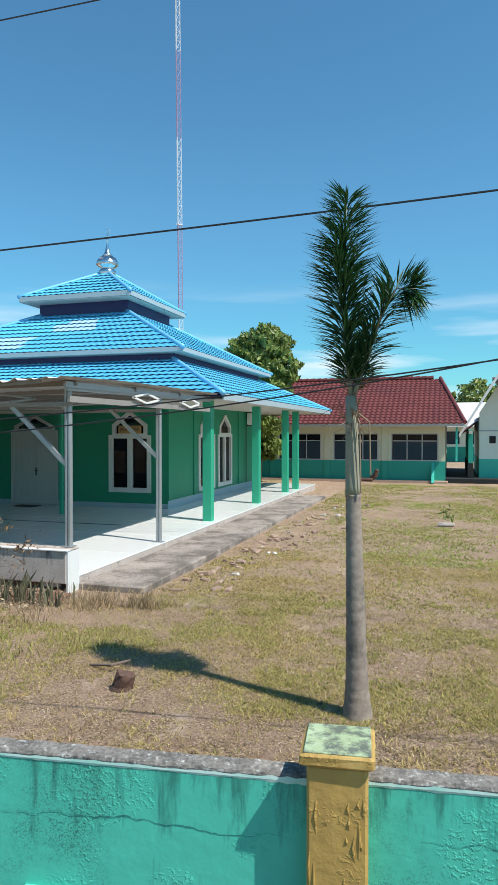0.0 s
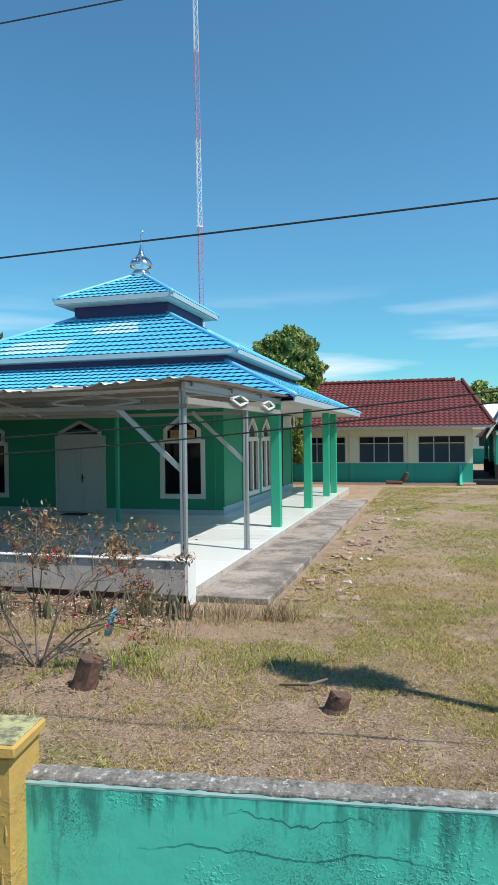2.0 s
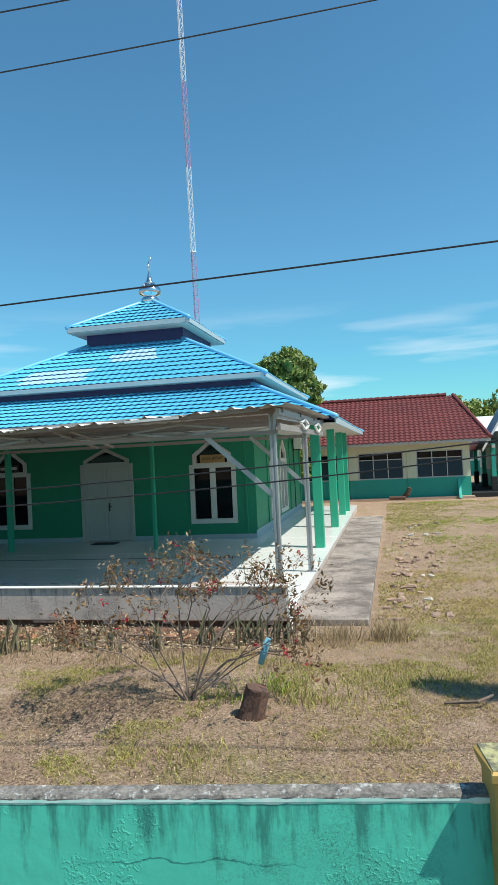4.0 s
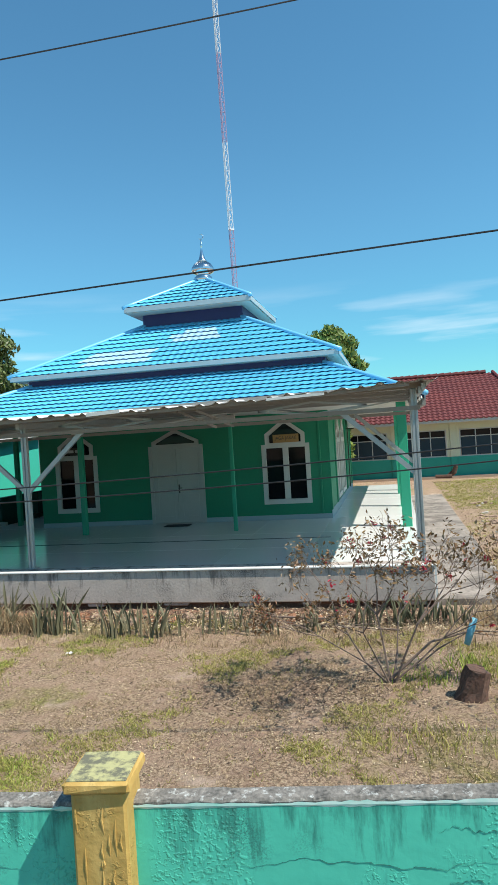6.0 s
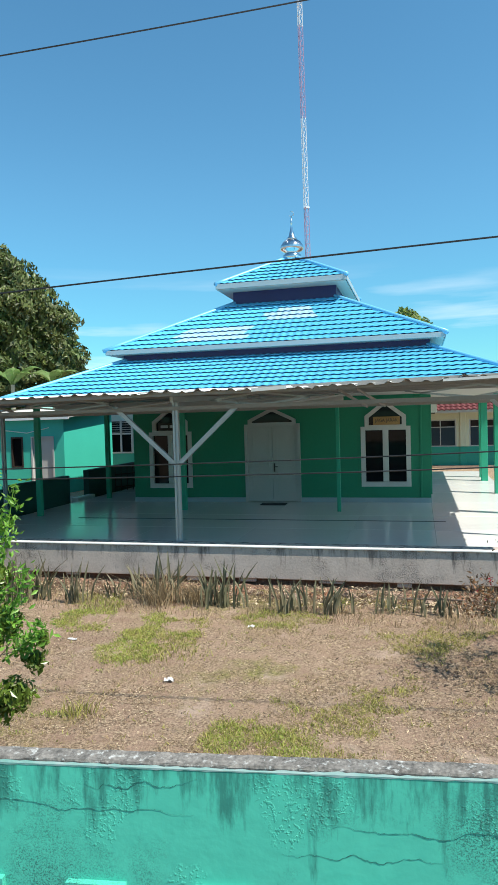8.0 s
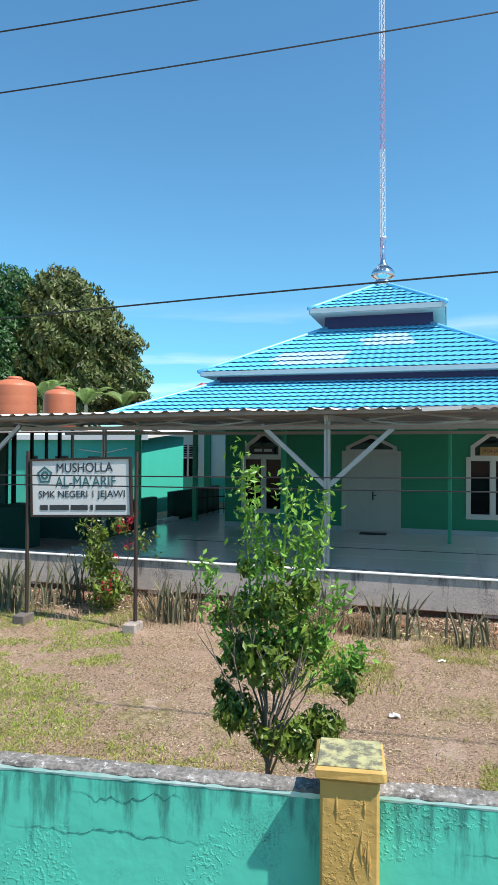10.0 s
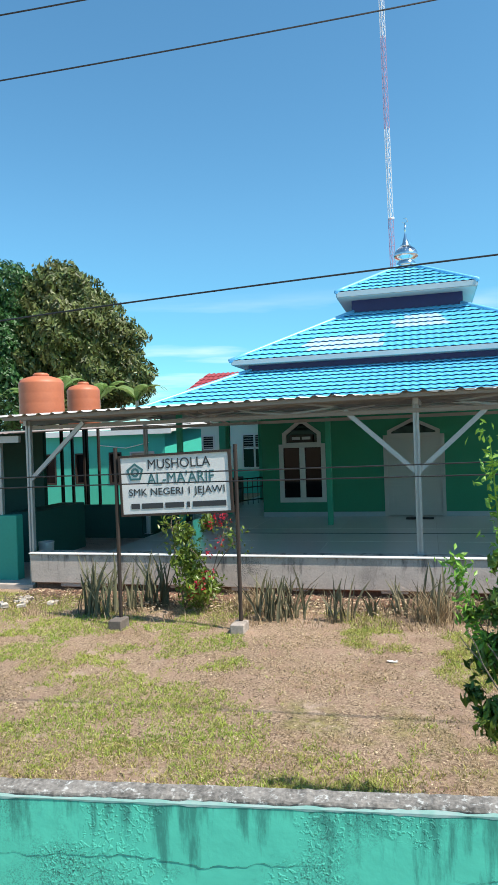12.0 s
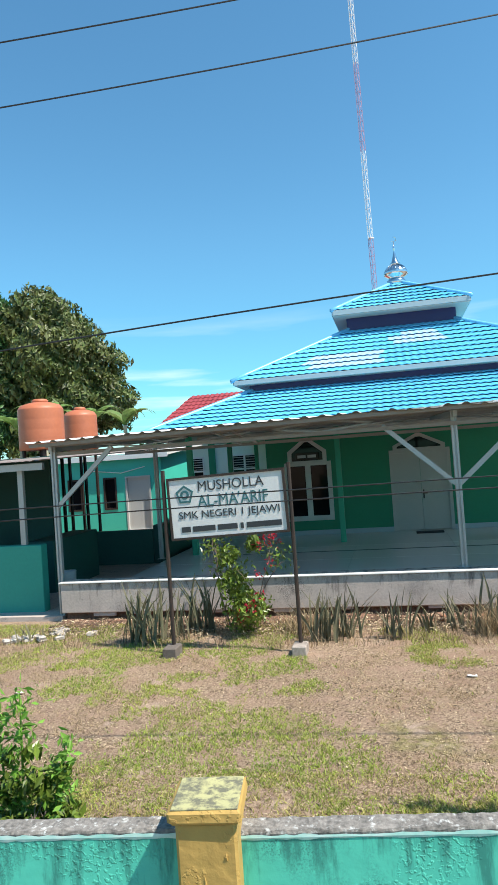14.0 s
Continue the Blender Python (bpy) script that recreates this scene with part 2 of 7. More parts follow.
CHROME = surface("dented_chrome", (0.70, 0.70, 0.71), (0.5, 0.5, 0.52), rough=0.14, metal=1.0, fine=30, coarse=5, bump=0.1)
DARKGLASS = glass("dark_window_glass", (0.010, 0.010, 0.012))
GREYGLASS = glass("grey_window_glass", (0.04, 0.06, 0.08))
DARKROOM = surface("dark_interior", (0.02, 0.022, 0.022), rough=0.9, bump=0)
BLACKMETAL = surface("black_rusty_metal", (0.030, 0.026, 0.024), (0.08, 0.045, 0.03), rough=0.6, metal=0.3, fine=30, coarse=6, mix=0.6, bump=0.15)
SIGNWHITE = surface("weathered_white_sign", (0.70, 0.70, 0.68), (0.58, 0.57, 0.55), rough=0.6, fine=40, coarse=3, mix=0.8, bump=0.05,
                    stain=(0.45, 0.30, 0.20), stain_scale=3.5, stain_at=0.70)
INK = surface("black_sign_paint", (0.025, 0.03, 0.035), (0.05, 0.055, 0.06), rough=0.6, bump=0)
TEALINK = surface("teal_sign_paint", (0.03, 0.12, 0.13), (0.05, 0.16, 0.16), rough=0.6, bump=0)
WOODSIGN = surface("varnished_wood_sign", (0.42, 0.24, 0.08), (0.30, 0.16, 0.05), rough=0.4, fine=30, coarse=5, bump=0.1)
REDTILE = surface("weathered_red_roof_tile", (0.165, 0.034, 0.030), (0.105, 0.022, 0.022), rough=0.65, fine=12, coarse=0.7, mix=0.9, bump=0.15, vary=0.10)
REDNEW = surface("bright_red_roof_tile", (0.34, 0.045, 0.05), (0.24, 0.035, 0.04), rough=0.55, fine=12, coarse=0.7, mix=0.8, bump=0.1)
ORANGE = surface("orange_plastic_tank", (0.50, 0.155, 0.07), (0.40, 0.12, 0.06), rough=0.5, fine=12, coarse=1.6, mix=0.8, bump=0.05)
RUST = surface("rusty_corrugated_iron", (0.16, 0.10, 0.075), (0.30, 0.28, 0.27), rough=0.8, metal=0.2, fine=12, coarse=1.5, mix=1.0, bump=0.3)
BARK = surface("grey_bark", (0.24, 0.19, 0.15), (0.12, 0.095, 0.075), rough=0.95, fine=30, coarse=5, mix=1.0, bump=0.9, depth=0.02)
PALMBARK = surface("palm_bark", (0.33, 0.275, 0.225), (0.19, 0.155, 0.13), rough=0.95, fine=25, coarse=5, mix=1.0, bump=0.6, depth=0.015,
                   stain=(0.10, 0.09, 0.08), stain_scale=5, stain_at=0.60)
PALMSHAFT = surface("green_crownshaft", (0.25, 0.245, 0.16), (0.33, 0.285, 0.22), rough=0.6, fine=10, coarse=3, mix=0.9, bump=0.2)
DRYLEAF = surface("dry_fibre", (0.27, 0.20, 0.13), (0.18, 0.13, 0.09), rough=0.9, fine=20, coarse=4, bump=0.2, island=0.3)
STUMP = surface("old_stump", (0.16, 0.085, 0.06), (0.07, 0.045, 0.035), rough=0.95, fine=30, coarse=8, mix=1.0, bump=0.9, depth=0.02)
TWIG = surface("pale_twig_bark", (0.22, 0.16, 0.13), (0.12, 0.085, 0.07), rough=0.9, fine=30, coarse=6, bump=0.2)
PALMLEAF = leafy("palm_leaflet", (0.035, 0.105, 0.03), (0.015, 0.055, 0.02), rough=0.35, through_light=0.18)
TREELEAF = leafy("tree_leaf", (0.23, 0.29, 0.06), (0.12, 0.17, 0.035), through_light=0.2)
MANGOLEAF = leafy("mango_leaf", (0.085, 0.145, 0.03), (0.12, 0.105, 0.035), island=0.5, through_light=0.15)
VINELEAF = leafy("vine_leaf", (0.045, 0.13, 0.03), (0.025, 0.085, 0.02), through_light=0.2)
SHRUBLEAF = leafy("shrub_leaf", (0.19, 0.26, 0.035), (0.06, 0.115, 0.02), island=0.4, rough=0.35, through_light=0.25)
BUSHLEAF = leafy("withering_bush_leaf", (0.20, 0.15, 0.05), (0.24, 0.09, 0.05), island=0.5, rough=0.5, through_light=0.25)
SHOOTLEAF = leafy("young_shoot_leaf", (0.22, 0.42, 0.06), (0.15, 0.32, 0.04), island=0.25, through_light=0.35)
BANANA = leafy("banana_leaf", (0.13, 0.26, 0.06), (0.20, 0.24, 0.08), through_light=0.35)
SNAKELEAF = leafy("snake_plant_leaf", (0.095, 0.11, 0.06), (0.21, 0.17, 0.105), island=0.4, rough=0.6, through_light=0.05)
REDFLOWER = leafy("red_petal", (0.50, 0.015, 0.03), (0.38, 0.02, 0.05), through_light=0.3)
GRASSGREEN = leafy("green_grass", (0.24, 0.35, 0.05), (0.40, 0.42, 0.09), island=0.5, rough=0.7)
GRASSOLIVE = leafy("yellowing_grass", (0.31, 0.31, 0.075), (0.43, 0.37, 0.13), island=0.5, rough=0.75)
GRASSGOLD = leafy("golden_grass", (0.50, 0.38, 0.15), (0.36, 0.31, 0.10), island=0.5, rough=0.8)
GRASSDRY = leafy("dry_grass", (0.47, 0.36, 0.21), (0.27, 0.19, 0.115), island=0.5, rough=0.8)
BANKSOIL = surface("dark_red_earth", (0.30, 0.155, 0.10), (0.12, 0.07, 0.05), rough=0.95, fine=30, coarse=6, mix=1.0, bump=0.9, depth=0.03)
GUTTER = surface("dull_gutter_metal", (0.29, 0.27, 0.25), (0.20, 0.185, 0.17), rough=0.55, fine=25, coarse=3, bump=0.06)
BRICK = surface("weathered_brick", (0.41, 0.285, 0.21), (0.29, 0.20, 0.15), rough=0.9, fine=25, coarse=8, mix=0.9, bump=0.4, vary=0.25)
RUBBLE = surface("pale_rubble", (0.58, 0.54, 0.48), (0.42, 0.38, 0.34), rough=0.9, fine=25, coarse=8, mix=0.9, bump=0.4, vary=0.2)
REDSOIL = surface("red_clay_clod", (0.36, 0.17, 0.09), (0.24, 0.12, 0.075), rough=0.95, fine=25, coarse=8, mix=0.9, bump=0.5, vary=0.2)
PVC = surface("pale_blue_plastic_pipe", (0.22, 0.55, 0.66), (0.12, 0.36, 0.46), rough=0.45, fine=12, coarse=12, mix=0.8, bump=0.05)
PAPER = surface("white_litter", (0.72, 0.71, 0.70), (0.60, 0.58, 0.58), rough=0.7, bump=0.1)
CABLE = surface("black_cable", (0.012, 0.012, 0.014), rough=0.5, bump=0)
MASTRED = surface("faded_red_mast_paint", (0.44, 0.29, 0.40), (0.38, 0.26, 0.38), rough=0.5, bump=0)
MASTWHITE = surface("white_mast_paint", (0.74, 0.74, 0.74), (0.62, 0.62, 0.63), rough=0.5, bump=0)
MAT = surface("dark_doormat", (0.025, 0.025, 0.027), (0.05, 0.05, 0.05), rough=0.95, fine=60, bump=0.3)
GREYPLASTIC = surface("grey_plastic", (0.50, 0.51, 0.50), (0.4, 0.41, 0.4), rough=0.5, bump=0.03)

def speckled(m, mask_scale, mask_at, grain, tone):
    """Adds patches of fine mildew specks to a painted surface."""
    n, l = m.node_tree.nodes, m.node_tree.links
    b = n["Principled BSDF"]
    geo = n.new("ShaderNodeNewGeometry")
    mask, fine = n.new("ShaderNodeTexNoise"), n.new("ShaderNodeTexNoise")
    mask.inputs["Scale"].default_value, mask.inputs["Detail"].default_value, mask.inputs["Roughness"].default_value = mask_scale, 6, 0.65
    fine.inputs["Scale"].default_value, fine.inputs["Detail"].default_value, fine.inputs["Roughness"].default_value = grain, 4, 0.7
    r1, r2, mu, mx = n.new("ShaderNodeMapRange"), n.new("ShaderNodeMapRange"), n.new("ShaderNodeMath"), n.new("ShaderNodeMixRGB")
    r1.inputs["From Min"].default_value, r1.inputs["From Max"].default_value = mask_at, mask_at + 0.12
    r2.inputs["From Min"].default_value, r2.inputs["From Max"].default_value = 0.46, 0.60
    mu.operation = "MULTIPLY"
    l.new(geo.outputs["Position"], mask.inputs["Vector"])
    l.new(geo.outputs["Position"], fine.inputs["Vector"])
    l.new(mask.outputs["Fac"], r1.inputs["Value"])
    l.new(fine.outputs["Fac"], r2.inputs["Value"])
    l.new(r1.outputs["Result"], mu.inputs[0])
    l.new(r2.outputs["Result"], mu.inputs[1])
    l.new(mu.outputs[0], mx.inputs["Fac"])
    l.new(b.inputs["Base Color"].links[0].from_socket, mx.inputs["Color1"])
    mx.inputs["Color2"].default_value = (*tone, 1)
    l.new(mx.outputs["Color"], b.inputs["Base Color"])
    return m


speckled(TURQ, 1.7, 0.53, 150, (0.03, 0.17, 0.145))
speckled(CONCRETE, 2.2, 0.52, 60, (0.12, 0.11, 0.10))
speckled(PATHCON, 1.3, 0.50, 45, (0.10, 0.085, 0.075))
blistered(TURQ, 70, 2.6, 0.6, 0.010, 0.53)
blistered(OCHRE, 60, 6.0, 0.4, 0.008, 0.52)
FLECKDARK = surface("dark_leaf_litter", (0.11, 0.075, 0.05), (0.06, 0.04, 0.03), rough=0.9, bump=0, island=0.5)
FLECKPALE = surface("pale_leaf_litter", (0.58, 0.47, 0.31), (0.42, 0.31, 0.19), rough=0.9, bump=0, island=0.4)
CRACKDARK = surface("dark_crack", (0.015, 0.11, 0.09), rough=0.9, bump=0)


def soil():
    """Dry yard: pale brown soil with straw, worn bare patches and grass-green patches."""
    m = bpy.data.materials.new("dry_yard_soil")
    m.use_nodes = True
    n, l = m.node_tree.nodes, m.node_tree.links
    b = n["Principled BSDF"]
    b.inputs["Roughness"].default_value = 0.95
    b.inputs["Specular IOR Level"].default_value = 0.2
    geo = n.new("ShaderNodeNewGeometry")

    def noisy(scale, detail=6, rough=0.6):
        t = n.new("ShaderNodeTexNoise")
        t.inputs["Scale"].default_value, t.inputs["Detail"].default_value, t.inputs["Roughness"].default_value = scale, detail, rough
        l.new(geo.outputs["Position"], t.inputs["Vector"])
        return t.outputs["Fac"]

    def mixed(fac, lo, hi, c1, c2):
        r = n.new("ShaderNodeMapRange")
        r.inputs["From Min"].default_value, r.inputs["From Max"].default_value = lo, hi
        l.new(fac, r.inputs["Value"])
        x = n.new("ShaderNodeMixRGB")
        l.new(r.outputs["Result"], x.inputs["Fac"])
        for s, c in (("Color1", c1), ("Color2", c2)):
            if isinstance(c, tuple):
                x.inputs[s].default_value = (*c, 1)
            else:
                l.new(c, x.inputs[s])
        return x.outputs["Color"]

    earth = mixed(noisy(0.55, 8, 0.7), 0.38, 0.62, (0.49, 0.335, 0.24), (0.31, 0.20, 0.145))
    straw = mixed(noisy(42, 5, 0.7), 0.41, 0.60, (0.19, 0.125, 0.083), (0.58, 0.43, 0.295))
    both = mixed(noisy(4.0, 8, 0.7), 0.36, 0.56, earth, straw)
    green = mixed(noisy(26, 3), 0.42, 0.60, (0.15, 0.145, 0.045), (0.38, 0.34, 0.13))
    cover = mixed(noisy(0.42, 8, 0.7), 0.55, 0.66, both, green)
    pale = mixed(noisy(1.7, 8, 0.7), 0.56, 0.68, cover, (0.54, 0.40, 0.31))
    mottled = mixed(noisy(9.0, 6, 0.75), 0.52, 0.70, pale, straw)
    l.new(mottled, b.inputs["Base Color"])
    bp = n.new("ShaderNodeBump")
    bp.inputs["Strength"].default_value, bp.inputs["Distance"].default_value = 1.0, 0.04
    l.new(noisy(34, 8, 0.75), bp.inputs["Height"])
    l.new(bp.outputs["Normal"], b.inputs["Normal"])
    return m


SOIL = soil()


# ---- building helpers ----
class Geo:
    """Vertices and faces gathered for one mesh."""

    def __init__(self):
        self.v, self.f = [], []

    def add(self, vs, fs):
        k = len(self.v)
        self.v.extend(tuple(p) for p in vs)
        self.f.extend(tuple(i + k for i in q) for q in fs)
        return self

    def box(self, x0, x1, y0, y1, z0, z1, c=0.0):
        """A box, with chamfered edges of size c."""
        if not c:
            vs = [(x, y, z) for z in (z0, z1) for x, y in ((x0, y0), (x1, y0), (x1, y1), (x0, y1))]
            return self.add(vs, [(3, 2, 1, 0), (4, 5, 6, 7), (0, 1, 5, 4), (1, 2, 6, 5), (2, 3, 7, 6), (3, 0, 4, 7)])
        rings = []
        for z, k in ((z0, c), (z0 + c, 0), (z1 - c, 0), (z1, c)):
            a0, a1, b0, b1, e = x0 + k, x1 - k, y0 + k, y1 - k, c * 0.8
            rings.append([(a0 + e, b0, z), (a1 - e, b0, z), (a1, b0 + e, z), (a1, b1 - e, z), (a1 - e, b1, z), (a0 + e, b1, z), (a0, b1 - e, z), (a0, b0 + e, z)])
        fs = [tuple(range(7, -1, -1)), tuple(range(24, 32))]
        fs += [(8 * r + i, 8 * r + (i + 1) % 8, 8 * r + 8 + (i + 1) % 8, 8 * r + 8 + i) for r in range(3) for i in range(8)]
        return self.add([p for r in rings for p in r], fs)

    def beam(self, a, b, w, h):
        """A bar of section w by h from a to b."""
        a, b = Vector(a), Vector(b)
        d = (b - a).normalized()
        side = d.cross(Vector((0, 0, 1)) if abs(d.z) < 0.95 else Vector((0, 1, 0))).normalized() * (w / 2)
        up = side.cross(d).normalized() * (h / 2)
        vs = [p + s * side + u * up for p in (a, b) for s, u in ((-1, -1), (1, -1), (1, 1), (-1, 1))]
        return self.add(vs, [(0, 1, 2, 3), (7, 6, 5, 4), (0, 4, 5, 1), (1, 5, 6, 2), (2, 6, 7, 3), (3, 7, 4, 0)])

    def tube(self, path, radii, n=8):
        """A round tube along a path, its ends closed."""
        path = [Vector(p) for p in path]
        radii = radii if isinstance(radii, (list, tuple)) else [radii] * len(path)
        vs = []
        for i, p in enumerate(path):
            d = (path[min(i + 1, len(path) - 1)] - path[max(i - 1, 0)]).normalized()
            s = d.cross(Vector((0.31, 0.95, 0.05)) if abs(d.y) < 0.9 else Vector((1, 0, 0))).normalized()
            u = s.cross(d)
            vs += [p + radii[i] * (math.cos(2 * math.pi * k / n) * s + math.sin(2 * math.pi * k / n) * u) for k in range(n)]
        fs = [(i * n + k, i * n + (k + 1) % n, (i + 1) * n + (k + 1) % n, (i + 1) * n + k) for i in range(len(path) - 1) for k in range(n)]
        return self.add(vs, fs + [tuple(range(n - 1, -1, -1)), tuple((len(path) - 1) * n + k for k in range(n))])

    def lathe(self, cx, cy, rows, n=24):
        """A body of revolution from (radius, height) rows."""
        vs = [(cx + r * math.cos(2 * math.pi * k / n), cy + r * math.sin(2 * math.pi * k / n), z) for r, z in rows for k in range(n)]
        fs = [(i * n + k, i * n + (k + 1) % n, (i + 1) * n + (k + 1) % n, (i + 1) * n + k) for i in range(len(rows) - 1) for k in range(n)]
        return self.add(vs, fs + [tuple(range(n - 1, -1, -1)), tuple((len(rows) - 1) * n + k for k in range(n))])

    def prism(self, outline, axis, lo, hi):
        """A flat outline, thickened along an axis: 'y' takes (x, z), 'x' takes (y, z), 'z' takes (x, y)."""
        put = {"y": lambda p, t: (p[0], t, p[1]), "x": lambda p, t: (t, p[0], p[1]), "z": lambda p, t: (p[0], p[1], t)}[axis]
        n = len(outline)
        vs = [put(p, t) for t in (lo, hi) for p in outline]
        return self.add(vs, [tuple(range(n)), tuple(range(2 * n - 1, n - 1, -1))] + [(i, i + n, (i + 1) % n + n, (i + 1) % n) for i in range(n)])

    def ring(self, outer, inner, axis, lo, hi):
        """A frame between two outlines of as many points, thickened along an axis."""
        put = {"y": lambda p, t: (p[0], t, p[1]), "x": lambda p, t: (t, p[0], p[1])}[axis]
        n = len(outer)
        vs = [put(p, t) for t in (lo, hi) for o in (outer, inner) for p in o]
        fs = []
        for i in range(n):
            j = (i + 1) % n
            fs += [(i, j, n + j, n + i), (2 * n + i, 3 * n + i, 3 * n + j, 2 * n + j), (i, 2 * n + i, 2 * n + j, j), (n + i, n + j, 3 * n + j, 3 * n + i)]
        return self.add(vs, fs)

    def mesh(self, name, material, smooth=False):
        me = bpy.data.meshes.new(name)
        me.from_pydata(self.v, [], self.f)
        bm = bmesh.new()
        bm.from_mesh(me)
        bmesh.ops.recalc_face_normals(bm, faces=bm.faces)
        bm.to_mesh(me)
        bm.free()
        me.materials.append(material)
        if smooth:
            me.polygons.foreach_set("use_smooth", [True] * len(me.polygons))
        return me


def raw_mesh(name, verts, faces, material):
    """A mesh from arrays, with no recalculation: for foliage and other large bodies."""
    me = bpy.data.meshes.new(name)
    me.from_pydata(verts, [], faces)
    me.materials.append(material)
    return me


def part(name, geo, material, parent, label="", smooth=False):
    """ONE mesh object under a thing or a part; coordinates are the world's."""
    me = geo if isinstance(geo, bpy.types.Mesh) else geo.mesh(name, material, smooth)
    ob = new(name, me)
    if parent is not None:
        ob.parent = parent
        if parent.parent is None:
            ob.matrix_parent_inverse = parent.matrix_basis.inverted()
    return tagged(ob, label)


def thing(name, x, y, z, label, category, group="", kind=""):
    """An Empty at the base of a thing, which parents its parts."""
    ob = new(name)
    ob.matrix_basis = pose(x, y, z)
    ob.empty_display_size = 0.1
    return tagged(ob, label, category, group, kind)


def single(name, geo, material, label, category, group="", kind="", smooth=False):
    """A thing of one mesh."""
    return tagged(part(name, geo, material, None, "", smooth), label, category, group, kind)


def fence_y(x):
    """The line of the fence's middle, which runs askew to the prayer house."""
    return 2.325 + 0.1257 * x


def ground_z(x, y):
    """The lie of the land: a level yard, rising a little at the back, and the road bank before the fence."""
    back = min(max((y - 18) / 14, 0), 1)
    d = fence_y(x) - 0.2 - y
    bank = min(max(d / 1.2, 0), 1)
    far = min(max((y - 60) / 300, 0), 1)
    return 0.05 - 0.03 * back * back * (3 - 2 * back) + 0.85 * bank * bank * (3 - 2 * bank) - 1.5 * far


# ---- ground ----
def yard_ground():
    xs = np.unique(np.concatenate([np.linspace(-1500, -60, 14), np.linspace(-60, -24, 13), np.arange(-24, 8.01, 0.4), np.linspace(8, 40, 12), np.linspace(40, 1500, 14)]))
    ys = np.unique(np.concatenate([np.linspace(-400, -8, 8), np.arange(-8, 16.01, 0.25), np.arange(16, 40.01, 0.8), np.linspace(40, 120, 12), np.linspace(120, 2500, 12)]))
    vs = []
    for y in ys:
        for x in xs:
            near = -24 < x < 8 and 1.2 < y < 40
            d = 0.035 * noise.noise(Vector((x * 0.5, y * 0.5, 0))) + 0.015 * noise.noise(Vector((x * 1.9, y * 1.9, 3))) if near else 0
            vs.append((x, y, ground_z(x, y) + d))
    n = len(xs)
    fs = [(j * n + i, j * n + i + 1, (j + 1) * n + i + 1, (j + 1) * n + i) for j in range(len(ys) - 1) for i in range(n - 1)]
    me = raw_mesh("ground", vs, fs, SOIL)
    me.polygons.foreach_set("use_smooth", [True] * len(me.polygons))
    return tagged(new("ground", me), "dry trodden yard of brown soil and thin grass", "ground", kind="structure")


yard_ground()


# ---- prayer house ----
X0, X1, Y0, Y1 = -16.40, -7.95, 16.98, 26.1       # outer faces of the walls
CX, CY = -12.36, 21.62                            # the middle of the roof
FLOOR, TH = 0.27, 0.15
house = thing("prayer_house", CX, CY, FLOOR, "green prayer house with three-tiered blue metal tile roof and chrome dome", "prayer house")


def arch_outline(a0, a1, z0, zs, z1):
    """A pointed head: upright sides, then two straight slopes to a point."""
    m = (a0 + a1) / 2
    return [(a0, z0), (a1, z0), (a1, zs), (m + 0.05, z1), (m - 0.05, z1), (a0, zs)]


def wall_with_openings(axis, at, u0, u1, z0, z1, openings):
    """A wall whose openings (u0, u1, z0, z_rect, arch_u0, arch_u1, arch_zs, arch_z1) go through it. at: its two faces."""
    g = Geo()
    lo, hi = at
    slab = (lambda a, b, c, d: g.box(a, b, lo, hi, c, d)) if axis == "y" else (lambda a, b, c, d: g.box(lo, hi, a, b, c, d))
    at_u = u0
    for o in sorted(openings):
        slab(at_u, o[0], z0, z1)
        if o[2] > z0:
            slab(o[0], o[1], z0, o[2])
        slab(o[0], o[1], o[7], z1)
        m = (o[4] + o[5]) / 2
        g.prism([(o[0], o[3]), (o[4], o[3]), (o[4], o[6]), (m, o[7]), (o[0], o[7])], axis, lo, hi)
        g.prism([(o[1], o[3]), (o[1], o[7]), (m, o[7]), (o[5], o[6]), (o[5], o[3])], axis, lo, hi)
        at_u = o[1]
    slab(at_u, u1, z0, z1)
    me = g.mesh("wall", EMERALD)
    bm = bmesh.new()
    bm.from_mesh(me)
    bmesh.ops.remove_doubles(bm, verts=bm.verts, dist=0.001)
    bm.to_mesh(me)
    bm.free()
    return me


FRONT_OPEN = [
    (-9.71, -8.50, 0.76, 2.29, -9.60, -8.61, 2.58, 2.92),
    (-12.98, -11.45, FLOOR, 2.43, -12.85, -11.58, 2.56, 2.84),
    (-15.85, -14.64, 0.73, 2.27, -15.74, -14.75, 2.58, 2.92),
]
SIDE_OPEN = [(19.35, 20.70, 0.62, 2.30, 19.5, 20.55, 2.58, 2.92), (21.12, 22.47, 0.62, 2.30, 21.27, 22.32, 2.58, 2.92)]
part("front_wall", wall_with_openings("y", (Y0, Y0 + TH), X0, X1, 0.0, 3.85, FRONT_OPEN), EMERALD, house)
part("side_wall", wall_with_openings("x", (X1 - TH, X1), Y0 + TH, Y1, 0.0, 3.85, SIDE_OPEN), EMERALD, house)
part("side_wall", wall_with_openings("x", (X0, X0 + TH), Y0 + TH, Y1, 0.0, 3.85, SIDE_OPEN), EMERALD, house)
part("back_wall", Geo().box(X0 + TH, X1 - TH, Y1 - TH, Y1, 0.0, 3.85), EMERALD, house)
part("inner_floor", Geo().box(X0 + TH, X1 - TH, Y0 + TH, Y1 - TH, 0.1, FLOOR), FLOORTILE, house)
part("inner_ceiling", Geo().box(X0 + TH, X1 - TH, Y0 + TH, Y1 - TH, 3.5, 3.56), SOFFIT, house)
